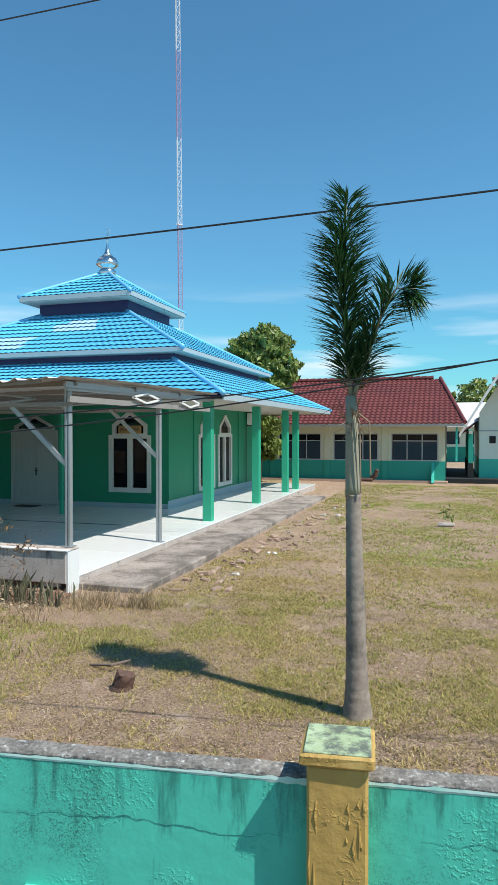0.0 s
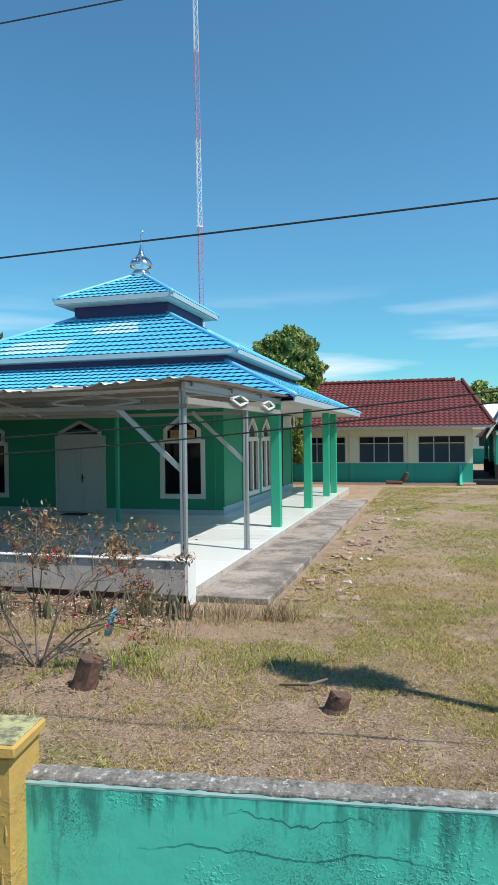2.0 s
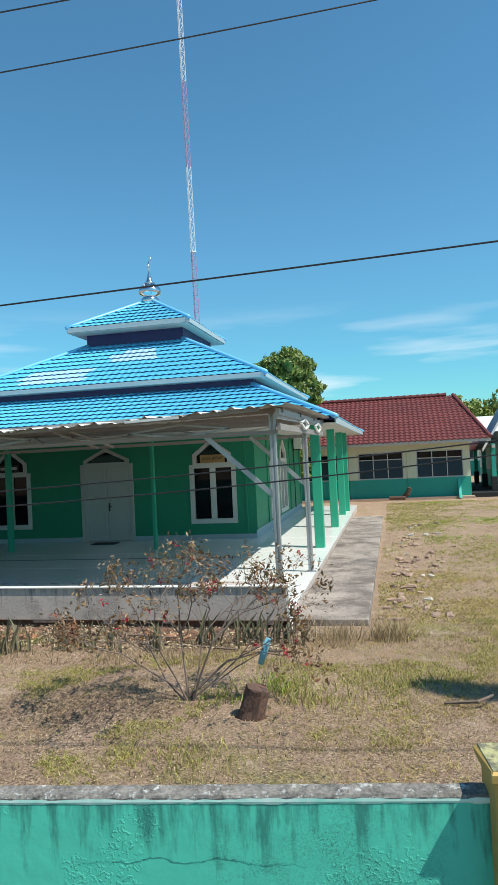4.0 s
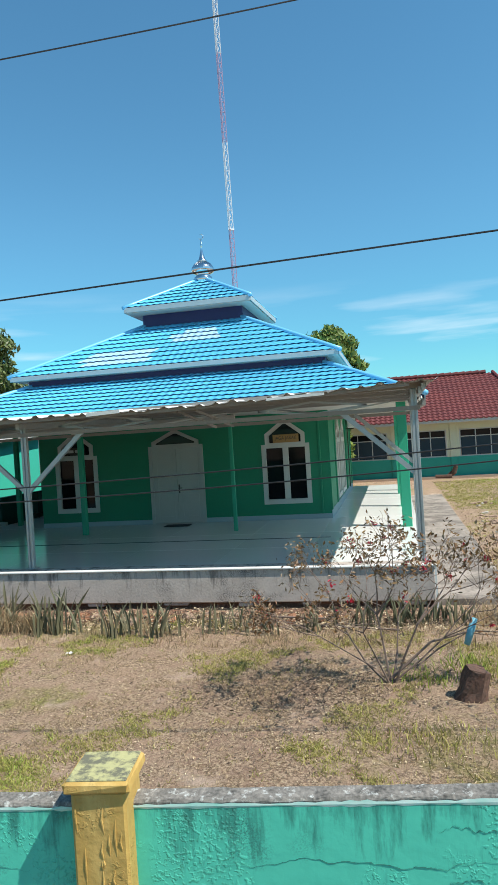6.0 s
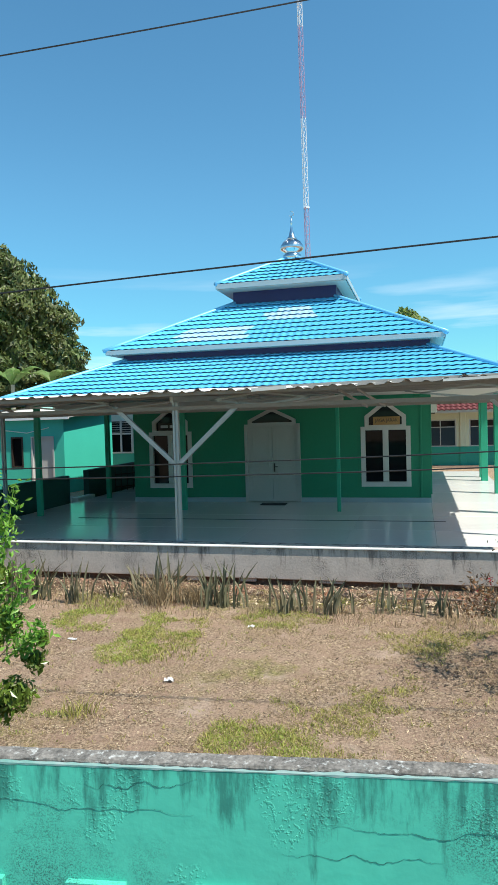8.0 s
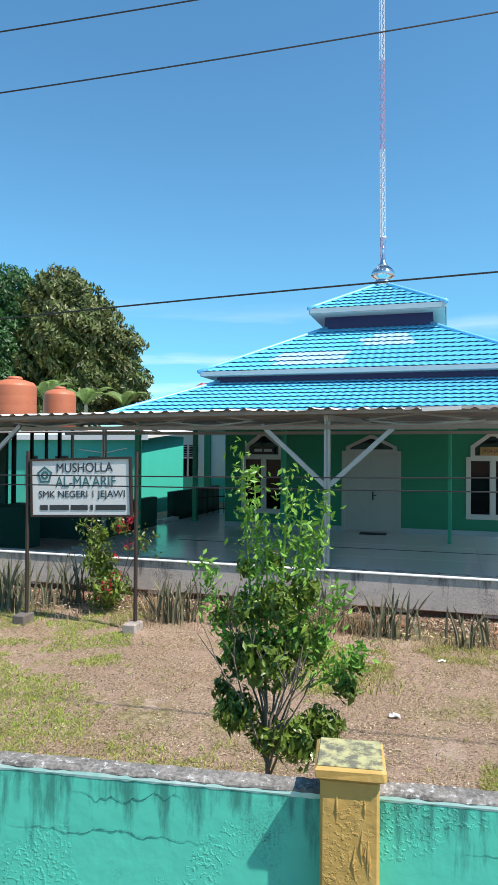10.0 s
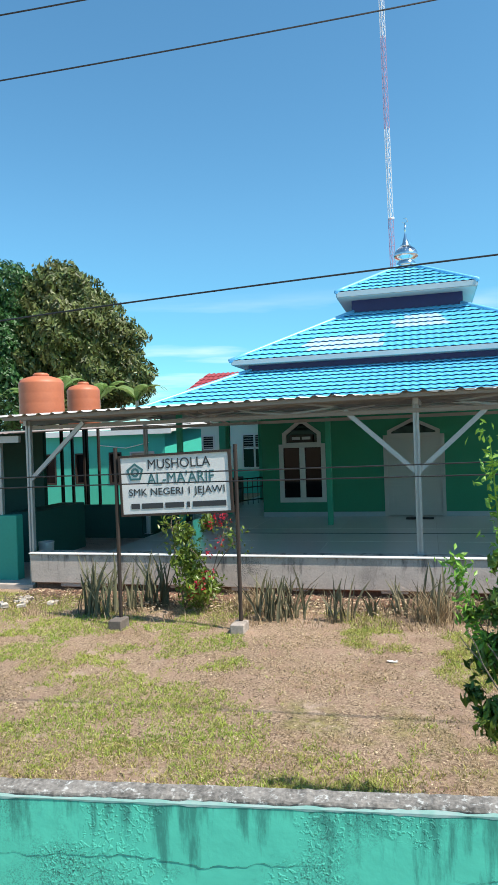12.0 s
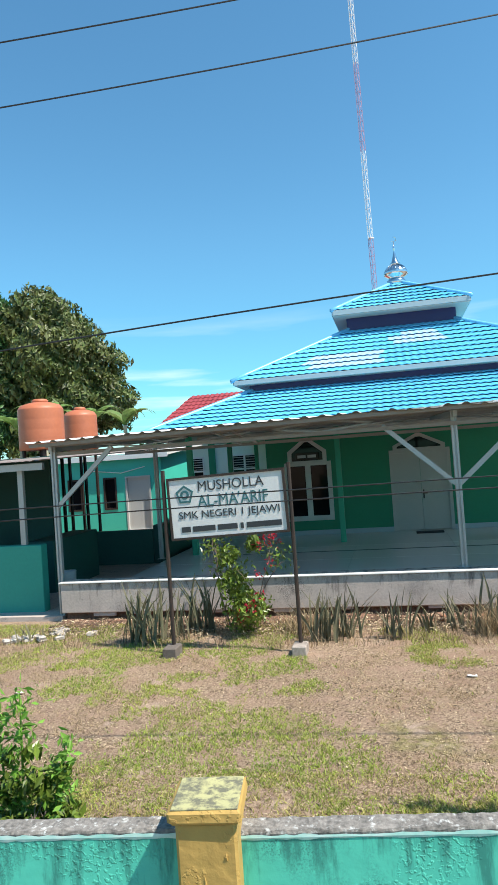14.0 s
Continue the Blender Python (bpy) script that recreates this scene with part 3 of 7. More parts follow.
# a shallow tiled skirting and the slight corner ribs
for a, b in ((X0, -12.98), (-11.45, X1 + 0.02)):
    part("skirting", Geo().box(a, b, Y0 - 0.02, Y0, FLOOR, FLOOR + 0.13, 0.004), FASCIA, house)
part("skirting", Geo().box(X1, X1 + 0.02, Y0, Y1, FLOOR, FLOOR + 0.22, 0.004), FASCIA, house)
for y in (Y0 + 0.02, 18.9, 23.3, 25.9):
    part("wall_rib", Geo().box(X1, X1 + 0.035, y - 0.02, y + 0.16, FLOOR + 0.22, 3.5, 0.008), EMERALD, house)
part("wall_rib", Geo().box(-8.22, -8.16, Y0 - 0.03, Y0, FLOOR + 0.13, 3.5, 0.006), EMERALD, house)


def window(axis, face, out, o, sign=False):
    """A double casement with a pointed transom over it. out: -1 or 1, the way to the outside along the axis."""
    u0, u1, z0, zr, a0, a1, zs, z1 = o
    m = (u0 + u1) / 2
    pos = (m, face, z0) if axis == "y" else (face, m, z0)
    w = part("window", Geo().ring([(u0 - 0.05, z0 - 0.06), (u1 + 0.05, z0 - 0.06), (u1 + 0.05, zr + 0.03), (u0 - 0.05, zr + 0.03)],
                                  [(u0 + 0.07, z0 + 0.07), (u1 - 0.07, z0 + 0.07), (u1 - 0.07, zr - 0.07), (u0 + 0.07, zr - 0.07)],
                                  axis, *sorted((face + out * 0.035, face - out * 0.09))), FRAMEWHITE, house, "white framed window with dark panes and pointed transom")
    lo, hi = sorted((face + out * 0.028, face - out * 0.08))
    box = (lambda a, b, c, d: Geo().box(a, b, lo, hi, c, d, 0.006)) if axis == "y" else (lambda a, b, c, d: Geo().box(lo, hi, a, b, c, d, 0.006))
    part("mullion", box(m - 0.075, m + 0.075, z0 + 0.07, zr - 0.07), FRAMEWHITE, w)
    gl, gh = sorted((face - out * 0.05, face - out * 0.058))
    for a, b in ((u0 + 0.07, m - 0.075), (m + 0.075, u1 - 0.07)):
        part("pane", Geo().prism([(a, z0 + 0.07), (b, z0 + 0.07), (b, zr - 0.07), (a, zr - 0.07)], axis, gl, gh), DARKGLASS, w)
    outer = arch_outline(a0 - 0.05, a1 + 0.05, zr + 0.03, zs + 0.03, z1 + 0.06)
    inner = arch_outline(a0 + 0.06, a1 - 0.06, zr + 0.07, zs - 0.02, z1 - 0.06)
    part("arch_frame", Geo().ring(outer, inner, axis, *sorted((face + out * 0.04, face - out * 0.08))), FRAMEWHITE, w)
    part("transom_pane", Geo().prism(inner, axis, gl, gh), DARKGLASS, w)
    return w


for o in (FRONT_OPEN[0], FRONT_OPEN[2]):
    window("y", Y0, -1, o)
for o in SIDE_OPEN:
    window("x", X1, 1, o)

# double door
o = FRONT_OPEN[1]
door = part("door", Geo().ring([(o[0] - 0.03, FLOOR), (o[1] + 0.03, FLOOR), (o[1] + 0.03, o[3] + 0.03), (o[0] - 0.03, o[3] + 0.03)],
                               [(o[0] + 0.06, FLOOR + 0.005), (o[1] - 0.06, FLOOR + 0.005), (o[1] - 0.06, o[3] - 0.06), (o[0] + 0.06, o[3] - 0.06)],
                               "y", Y0 - 0.04, Y0 + 0.10), DOORPAINT, house, "closed pale grey double door under a pointed transom")
mid = (o[0] + o[1]) / 2
for a, b in ((o[0] + 0.06, mid - 0.004), (mid + 0.004, o[1] - 0.06)):
    leaf = part("door_leaf", Geo().box(a, b, Y0 - 0.005, Y0 + 0.04, FLOOR + 0.02, o[3] - 0.06, 0.004), DOORPAINT, door)
    for z0, z1 in ((0.42, 1.10), (1.25, 2.22)):
        part("door_panel", Geo().ring([(a + 0.09, z0), (b - 0.09, z0), (b - 0.09, z1), (a + 0.09, z1)],
                                      [(a + 0.14, z0 + 0.05), (b - 0.14, z0 + 0.05), (b - 0.14, z1 - 0.05), (a + 0.14, z1 - 0.05)], "y", Y0 - 0.018, Y0 - 0.004), DOORPAINT, leaf)
part("handle_plate", Geo().box(mid + 0.03, mid + 0.07, Y0 - 0.02, Y0 - 0.005, 1.12, 1.36, 0.004), BLACKMETAL, door)
part("door_handle", Geo().box(mid + 0.035, mid + 0.15, Y0 - 0.07, Y0 - 0.045, 1.25, 1.275, 0.005), BLACKMETAL, door)
outer, inner = arch_outline(o[4] - 0.05, o[5] + 0.05, o[3] + 0.03, o[6] + 0.02, o[7] + 0.05), arch_outline(o[4] + 0.06, o[5] - 0.06, o[3] + 0.07, o[6] - 0.02, o[7] - 0.05)
part("arch_frame", Geo().ring(outer, inner, "y", Y0 - 0.045, Y0 + 0.08), DOORPAINT, door)
part("transom_pane", Geo().prism(inner, "y", Y0 + 0.05, Y0 + 0.058), DARKGLASS, door)

# ---- tiled roofs ----
STEP, PITCH, WAVE = 0.040, 0.335, 0.21


def slope_courses(roof, to_world, hw0, hw1, run, z0, z1, faded=()):
    """Courses of stepped, wavy metal tiles on one slope. to_world(u, s, z) places a point u along the eave and s inwards of it;
    the half width goes from hw0 at the eave to hw1 at the top."""
    count = max(1, round(run / (PITCH * 0.88)))
    p = run / count
    for k in range(count):
        s0, s1 = k * p - (0.03 if k else 0), (k + 1) * p
        half = [hw0 + (hw1 - hw0) * max(s, 0) / run for s in (s0, s1)]
        base = [z0 + (z1 - z0) * s / run for s in (s0, s1)]
        spans = [(-1.0, 1.0, False)]
        for row0, row1, a, b in faded:
            if row0 <= k <= row1:
                j = 0.15 * (k % 2)
                a, b = (a + j) / half[0], (b + j) / half[0]
                spans = [(-1.0, a, False), (a, b, True), (b, 1.0, False)]
        for va, vb, pale in spans:
            n = max(2, int((vb - va) * half[0] / WAVE * 6))
            vs, fs = [], []
            for i in range(n + 1):
                v = va + (vb - va) * i / n
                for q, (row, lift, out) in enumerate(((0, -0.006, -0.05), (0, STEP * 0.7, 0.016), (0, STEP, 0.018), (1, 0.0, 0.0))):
                    u = v * half[row]
                    w = 0.009 * math.cos(2 * math.pi * u / WAVE)
                    vs.append(to_world(u, (s0, s1)[row] - out - (0.010 * math.cos(2 * math.pi * u / WAVE) if q in (1, 2) else 0), base[row] + lift + w))
            for i in range(n):
                for q in range(3):
                    fs.append((4 * i + q, 4 * i + 4 + q, 4 * i + 5 + q, 4 * i + 1 + q))
            g = Geo().add(vs, fs)
            course = part("tile_course", g, PALETILE if pale else BLUETILE, roof, "paler stretch of tiles" if pale else "")
            # the underside of each lapped lip, painted navy as its line of shade
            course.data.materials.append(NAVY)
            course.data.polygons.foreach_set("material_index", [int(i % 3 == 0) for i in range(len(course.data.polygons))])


def hip_roof(label, hx0, hy0, z0, hx1, hy1, z1, cx, cy, fascia, faded=(), open_front=False):
    """A square hipped roof about (cx, cy): half sizes at the eave and at the top, its courses, hip caps, fascia and soffit."""
    deck = Geo()
    for a, b, c, d in (((-hx0, -hy0), (hx0, -hy0), (hx1, -hy1), (-hx1, -hy1)), ((hx0, -hy0), (hx0, hy0), (hx1, hy1), (hx1, -hy1)),
                       ((hx0, hy0), (-hx0, hy0), (-hx1, hy1), (hx1, hy1)), ((-hx0, hy0), (-hx0, -hy0), (-hx1, -hy1), (-hx1, hy1))):
        pts = [(cx + p[0], cy + p[1], z) for p, z in ((a, z0), (b, z0), (c, z1), (d, z1))]
        deck.add([(x, y, z - 0.035) for x, y, z in pts] + [(x, y, z - 0.065) for x, y, z in pts],
                 [(0, 1, 2, 3), (7, 6, 5, 4), (0, 4, 5, 1), (1, 5, 6, 2), (2, 6, 7, 3), (3, 7, 4, 0)])
    roof = part("roof", deck, NAVY, house, label)
    slope_courses(roof, lambda u, s, z: (cx + u, cy - hy0 + s, z), hx0, hx1, hy0 - hy1, z0, z1, faded)
    slope_courses(roof, lambda u, s, z: (cx + hx0 - s, cy + u, z), hy0, hy1, hx0 - hx1, z0, z1)
    slope_courses(roof, lambda u, s, z: (cx - u, cy + hy0 - s, z), hx0, hx1, hy0 - hy1, z0, z1)
    slope_courses(roof, lambda u, s, z: (cx - hx0 + s, cy - u, z), hy0, hy1, hx0 - hx1, z0, z1)
    for sx, sy in ((1, -1), (1, 1), (-1, 1), (-1, -1)):
        path = []
        for i in range(9):
            q = i / 8 * 1.02 - 0.02
            path.append((cx + sx * (hx0 + (hx1 - hx0) * q), cy + sy * (hy0 + (hy1 - hy0) * q), z0 + (z1 - z0) * q + 0.03))
        part("hip_cap", Geo().tube(path, 0.065, 8), HIPBLUE, roof, "pale blue hip cap", smooth=True)
    t = 0.03
    fz0, fz1 = z0 - fascia, z0 + 0.005
    sides = [(-hx0, hx0, -hy0 - t, -hy0), (-hx0, hx0, hy0, hy0 + t), (hx0, hx0 + t, -hy0, hy0), (-hx0 - t, -hx0, -hy0, hy0)]
    for k, (a, b, c, d) in enumerate(sides):
        if not (open_front and k == 0):
            part("fascia", Geo().box(cx + a, cx + b, cy + c, cy + d, fz0, fz1, 0.006), FASCIA, roof, "pale blue fascia board")
    return roof


LOWX, LOWY = 6.85, 7.02
low_roof = hip_roof("lowest tier of the blue metal tile roof", LOWX, LOWY, 3.30, 4.30, 4.10, 4.50, CX, CY, 0.15, open_front=True)
mid_roof = hip_roof("middle tier of the blue metal tile roof, partly paler", 4.83, 4.62, 4.74, 1.62, 1.62, 6.40, CX, CY, 0.12,
                    faded=((5, 6, -0.45, 1.15), (1, 3, -2.95, -0.75), (7, 7, -0.2, 0.9)))
top_roof = hip_roof("small top tier of the blue metal tile roof", 2.06, 2.28, 6.93, 0.10, 0.10, 8.10, CX, CY, 0.15)
for (hx, hy, za, zb), roof in zip(((4.45, 4.25, 4.02, 4.66), (1.68, 1.68, 6.2, 6.85)), (mid_roof, top_roof)):
    for a, b, c, d in ((-hx, hx, -hy, -hy + 0.08), (-hx, hx, hy - 0.08, hy), (hx - 0.08, hx, -hy + 0.08, hy - 0.08), (-hx, -hx + 0.08, -hy + 0.08, hy - 0.08)):
        part("neck_wall", Geo().box(CX + a, CX + b, CY + c, CY + d, za, zb), NAVY, roof, "dark band between two tiers")
for roof, hx, hy, ix, iy, z in ((low_roof, LOWX, LOWY, 4.2, 4.5, 3.16), (mid_roof, 4.82, 4.61, 4.4, 4.2, 4.62), (top_roof, 2.05, 2.27, 1.6, 1.6, 6.76)):
    for a, b, c, d in ((-hx, hx, -hy, -iy), (-hx, hx, iy, hy), (ix, hx, -iy, iy), (-hx, -ix, -iy, iy)):
        part("soffit", Geo().box(CX + a, CX + b, CY + c, CY + d, z, z + 0.02), SOFFIT, roof, "pale boarded soffit")

# ribbed chrome dome with a slender finial
dome = part("dome", Geo().lathe(CX, CY, [(0.30, 8.02), (0.31, 8.20), (0.25, 8.24), (0.25, 8.30), (0.36, 8.36), (0.385, 8.46), (0.36, 8.56), (0.29, 8.64),
                                        (0.20, 8.70), (0.15, 8.74)], 20), CHROME, house, "dented chrome dome on a collar", smooth=True)
part("dome_band", Geo().lathe(CX, CY, [(0.392, 8.40), (0.402, 8.43), (0.402, 8.48), (0.392, 8.51)], 20), CHROME, dome)
for k in range(20):
    a = 2 * math.pi * k / 20
    part("dome_rib", Geo().tube([(CX + r * math.cos(a), CY + r * math.sin(a), z) for r, z in ((0.37, 8.53), (0.30, 8.645), (0.21, 8.71), (0.155, 8.75))], 0.014, 5), CHROME, dome)
part("spire", Geo().lathe(CX, CY, [(0.17, 8.72), (0.18, 8.78), (0.11, 8.84), (0.085, 8.95), (0.045, 9.10), (0.025, 9.28), (0.05, 9.33), (0.02, 9.38), (0.012, 9.55)], 14), CHROME, dome, smooth=True)
arc = [(CX + 0.085 * math.cos(a), CY, 9.62 + 0.085 * math.sin(a)) for a in np.linspace(-2.6, 2.0, 14)]
part("crescent", Geo().tube(arc, [0.006 + 0.012 * math.sin(math.pi * i / 13) for i in range(14)], 6), CHROME, dome, "thin crescent on the spire")

# green concrete posts round the terrace, with pads at their feet
POSTS = [(-6.03, 15.05), (-6.03, 19.15), (-6.08, 22.95), (-6.02, 24.3), (-10.17, 15.2), (-14.25, 15.3), (-17.72, 14.0), (-17.65, 17.8), (-17.7, 22.0)]
for x, y in POSTS:
    w = 0.11 if x > -7 else 0.045 if x > -11 else 0.065
    post = part("post", Geo().box(x - w, x + w, y - w, y + w, 0.0, 3.18, 0.012), POSTGREEN, house, "green painted square post")
part("ring_beam", Geo().box(-17.8, -10.0, 15.0, 15.12, 2.98, 3.14, 0.01), SOFFIT, house, "pale beam along the posts")
part("air_conditioner_bracket", Geo().box(X1, X1 + 0.30, 24.35, 24.45, 2.62, 2.66), BLACKMETAL, house)
ac = thing("air_conditioner", X1 + 0.2, 24.6, 2.67, "white outdoor air conditioner unit on the side wall", "air conditioner")
acb = part("casing", Geo().box(X1 + 0.06, X1 + 0.36, 24.2, 25.0, 2.67, 3.12, 0.02), WHITE, ac)
part("fan_grille", Geo().lathe(0, 0, [(0.19, -0.01), (0.19, 0.01)], 20), BLACKMETAL, acb).matrix_basis = pose(X1 + 0.36, 24.5, 2.9, 0, 90, 0)
single("drain_pipe", Geo().tube([(X1 + 0.06, 24.1, 0.5), (X1 + 0.06, 24.1, 2.6), (X1 + 0.06, 24.3, 2.75)], 0.018, 8), BLACKMETAL, "dark pipe down the green side wall", "pipe")

# wooden sign over the front window, doormat
plate = thing("wooden_sign", -9.08, Y0 - 0.06, 2.36, "small varnished wooden sign reading JAGA JARAK over the window", "sign")
part("board", Geo().box(-9.42, -8.72, Y0 - 0.085, Y0 - 0.06, 2.36, 2.58, 0.006), WOODSIGN, plate)


def lettering(text, size, x, y, z, material, parent, width, name="lettering", rz=0):
    """Raised lettering in the built-in font, facing -y, fitted to a width, its lower left corner at (x, y, z)."""
    cu = bpy.data.curves.new(name, "FONT")
    cu.body, cu.size, cu.extrude = text, size, 0.002
    tmp = new("tmp", cu)
    bpy.context.view_layer.update()
    me = bpy.data.meshes.new_from_object(tmp.evaluated_get(bpy.context.evaluated_depsgraph_get()))
    bpy.data.objects.remove(tmp)
    co = [v.co.copy() for v in me.vertices]
    x0, x1 = min(c.x for c in co), max(c.x for c in co)
    y0, y1 = min(c.y for c in co), max(c.y for c in co)
    turn = pose(x, y, z, 90, 0, rz)
    me.transform(turn @ Matrix.Diagonal((width / (x1 - x0), size / (y1 - y0), 1, 1)) @ Matrix.Translation((-x0, -y0, 0)))
    me.materials.clear()
    me.materials.append(material)
    return part(name, me, material, parent)


lettering("JAGA JARAK", 0.12, -9.37, Y0 - 0.087, 2.41, INK, plate, 0.60)
single("doormat", Geo().box(-12.45, -11.75, 16.25, 16.62, FLOOR + 0.004, FLOOR + 0.022, 0.006), MAT, "dark doormat on the tiled terrace before the door", "doormat")

plate2 = thing("wooden_sign", -15.24, Y0 - 0.06, 2.36, "small dark wooden plate over the shaded window", "sign")
part("board", Geo().box(-15.56, -14.92, Y0 - 0.085, Y0 - 0.06, 2.36, 2.56, 0.006), BLACKMETAL, plate2)
for a, b in ((-15.50, -15.27), (-15.22, -14.98)):
    part("letter_bar", Geo().box(a, b, Y0 - 0.089, Y0 - 0.084, 2.42, 2.50), GREYPLASTIC, plate2, "pale bar of unreadable lettering")

# ---- terrace ----
terrace = thing("terrace", -12, 12, 0.0, "white tiled terrace with a concrete parapet round the prayer house", "terrace", kind="structure")
part("base", Geo().box(-18.3, -5.79, 8.72, 26.9, -0.1, 0.252), CONCRETE, terrace)
rows = [8.75, 10.65, 12.6, 14.55, 16.97, 19.3, 21.6, 23.9, 26.88]
cols = [-18.28, -16.1, -13.9, -11.7, -9.6, -7.95, -5.78]
for j in range(len(rows) - 1):
    for i in range(len(cols) - 1):
        if rows[j] > 16 and X0 - 0.2 < cols[i] < X1 - 0.2:
            continue
        part("floor_slab", Geo().box(cols[i] + 0.0012, cols[i + 1] - 0.0012, rows[j] + 0.008, rows[j + 1] - 0.008, 0.24, FLOOR, 0.003), FLOORTILE, terrace)
part("step_edge", Geo().box(-16.5, -7.7, 13.72, 13.78, FLOOR, FLOOR + 0.006), JOINT, terrace, "dark tile joint")
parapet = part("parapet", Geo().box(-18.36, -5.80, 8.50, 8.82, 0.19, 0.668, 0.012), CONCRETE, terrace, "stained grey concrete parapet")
part("parapet_end", Geo().box(-5.80, -5.772, 8.515, 8.83, -0.1, 0.66), WHITE, terrace, "whitewashed end of the parapet")
part("coping_bed", Geo().box(-18.36, -5.772, 8.58, 8.83, 0.668, 0.684, 0.003), CONCRETE, terrace)
part("coping_tile", Geo().box(-18.38, -5.765, 8.475, 8.58, 0.668, 0.69, 0.005), WHITE, terrace, "white tile on the parapet's top")
part("footing", Geo().box(-18.34, -5.80, 8.64, 8.80, -0.1, 0.19), BANKSOIL, terrace, "washed-out footing under the parapet")
rng = random.Random(2)
for k in range(12):
    x = -18.3 + 12.6 * k / 12 + rng.uniform(0, 0.5)
    part("broken_edge", Geo().box(x, x + rng.uniform(0.15, 0.4), 8.535, 8.60, rng.uniform(0.12, 0.16), 0.192, 0.01), CONCRETE, terrace)

# concrete walkway beside the terrace
walkway = thing("walkway", -5.1, 16, 0.0, "weathered concrete walkway along the terrace", "walkway", kind="structure")
ys = [8.80, 11.3, 13.6, 16.1, 18.6, 21.0, 23.3]
for a, b in zip(ys, ys[1:]):
    part("concrete_slab", Geo().box(-5.77, -4.70, a + 0.004, b - 0.004, -0.1, 0.15, 0.015), PATHCON, walkway)

# ---- steel canopy before the prayer house ----
canopy = thing("steel_canopy", -12, 11.5, 0.0, "galvanised steel canopy with a ribbed white sheet roof", "canopy")
EY, BY = 8.20, 14.62                     # its front edge and its back edge


def canopy_z(x, y):
    """The sheet's height: it falls a little to the front, and its edge sags and buckles towards one end."""
    q = (BY - y) / (BY - EY)
    return 3.27 - 0.19 * q - 0.012 * max(0.0, -12 - x) * q + 0.045 * max(0.0, x + 8.6) * q


for k in range(13):
    x0 = -18.65 + k
    x1 = x0 + 1.03
    n, vs, fs = 24, [], []
    for i in range(n + 1):
        x = x0 + (x1 - x0) * i / n
        rib = 0.028 if i % 6 in (0, 1) else 0.0
        for y in (EY - 0.10, EY - 0.02, 10.0, 12.0, BY):
            buck = 0.0
            if y < EY:
                buck = -0.02 + (0.05 * noise.noise(Vector((x * 2.3, 1, 0))) + 0.02 * noise.noise(Vector((x * 7, 5, 0))) - 0.02 if x > -13 else 0)
            vs.append((x, y, canopy_z(x, y) + rib + 0.003 * (k % 2) + buck))
    for i in range(n):
        for q in range(4):
            fs.append((5 * i + q, 5 * i + 5 + q, 5 * i + 6 + q, 5 * i + 1 + q))
    sheet = part("roof_sheet", Geo().add(vs, fs), SHEET, canopy, "ribbed white roof sheet with a buckled edge" if k > 5 else "")
    part("sheet_backing", Geo().add([(x, y + (0.04 if y < EY - 0.05 else 0), z - 0.005) for x, y, z in vs], fs), SHEETBACK, sheet, "dull darker underside")
for k, x in enumerate(np.linspace(-18.6, -6.0, 8)[:-1]):
    x2 = x + 12.6 / 7
    part("gutter_board", Geo().beam((x, EY + 0.02, canopy_z(x, EY) - 0.058), (x2, EY + 0.02, canopy_z(x2, EY) - 0.058), 0.03, 0.055), GUTTER, canopy)
for y in (8.75, 10.7, 12.7, 14.4):
    part("purlin", Geo().beam((-18.6, y, canopy_z(-18.6, y) - 0.07), (-5.75, y, canopy_z(-5.75, y) - 0.07), 0.05, 0.08), GUTTER, canopy)
for y in (8.75, 11.9):
    part("tie_beam", Geo().beam((-18.5, y, 2.80), (-5.85, y, 2.83), 0.05, 0.06), GUTTER, canopy)
for x in (-18.45, -11.97, -5.84):
    part("rafter", Geo().beam((x, 8.6, canopy_z(x, 8.6) - 0.14), (x, BY, canopy_z(x, BY) - 0.12), 0.06, 0.09), STEEL, canopy)
# shallow trusses: long slack diagonals between tie beam and purlin
for x in (-16.95, -13.95, -10.62, -7.38):
    w = 0.80
    for a, b in (((-w, 2.925), (0, 3.02)), ((0, 3.02), (w, 2.925)), ((w, 2.925), (0, 2.84)), ((0, 2.84), (-w, 2.925))):
        part("truss_rod", Geo().beam((x + a[0], 8.90, a[1]), (x + b[0], 8.90, b[1]), 0.026, 0.026), STEEL, canopy)
    for s in (-1, 1):
        part("truss_rod", Geo().beam((x, 10.8, 2.88), (x + s * 1.1, 12.4, 3.08), 0.026, 0.026), STEEL, canopy)
for x in (-15.8, -9.4):
    part("strut", Geo().beam((x, 8.8, 3.02), (x + 0.38, 9.6, 2.76), 0.03, 0.035), GUTTER, canopy)
    part("strut", Geo().beam((x + 0.28, 8.8, 3.02), (x + 0.66, 9.6, 2.76), 0.03, 0.035), GUTTER, canopy)


def canopy_post(x, y, z0, z1, braces):
    p = part("steel_post", Geo().box(x - 0.046, x - 0.010, y - 0.04, y + 0.04, z0, z1, 0.006).box(x + 0.010, x + 0.046, y - 0.04, y + 0.04, z0, z1, 0.006)
             .box(x - 0.010, x + 0.010, y - 0.02, y + 0.03, z0, z1), STEEL, canopy, "post of two steel channels")
    part("base_plate", Geo().box(x - 0.09, x + 0.09, y - 0.07, y + 0.07, z0, z0 + 0.012), STEEL, p)
    for dx, dy in braces:
        part("brace", Geo().beam((x + 0.03 * dx, y + 0.03 * dy, 1.92), (x + 1.05 * dx, y + 1.05 * dy, 2.86), 0.05, 0.07), STEEL, p)
    return p


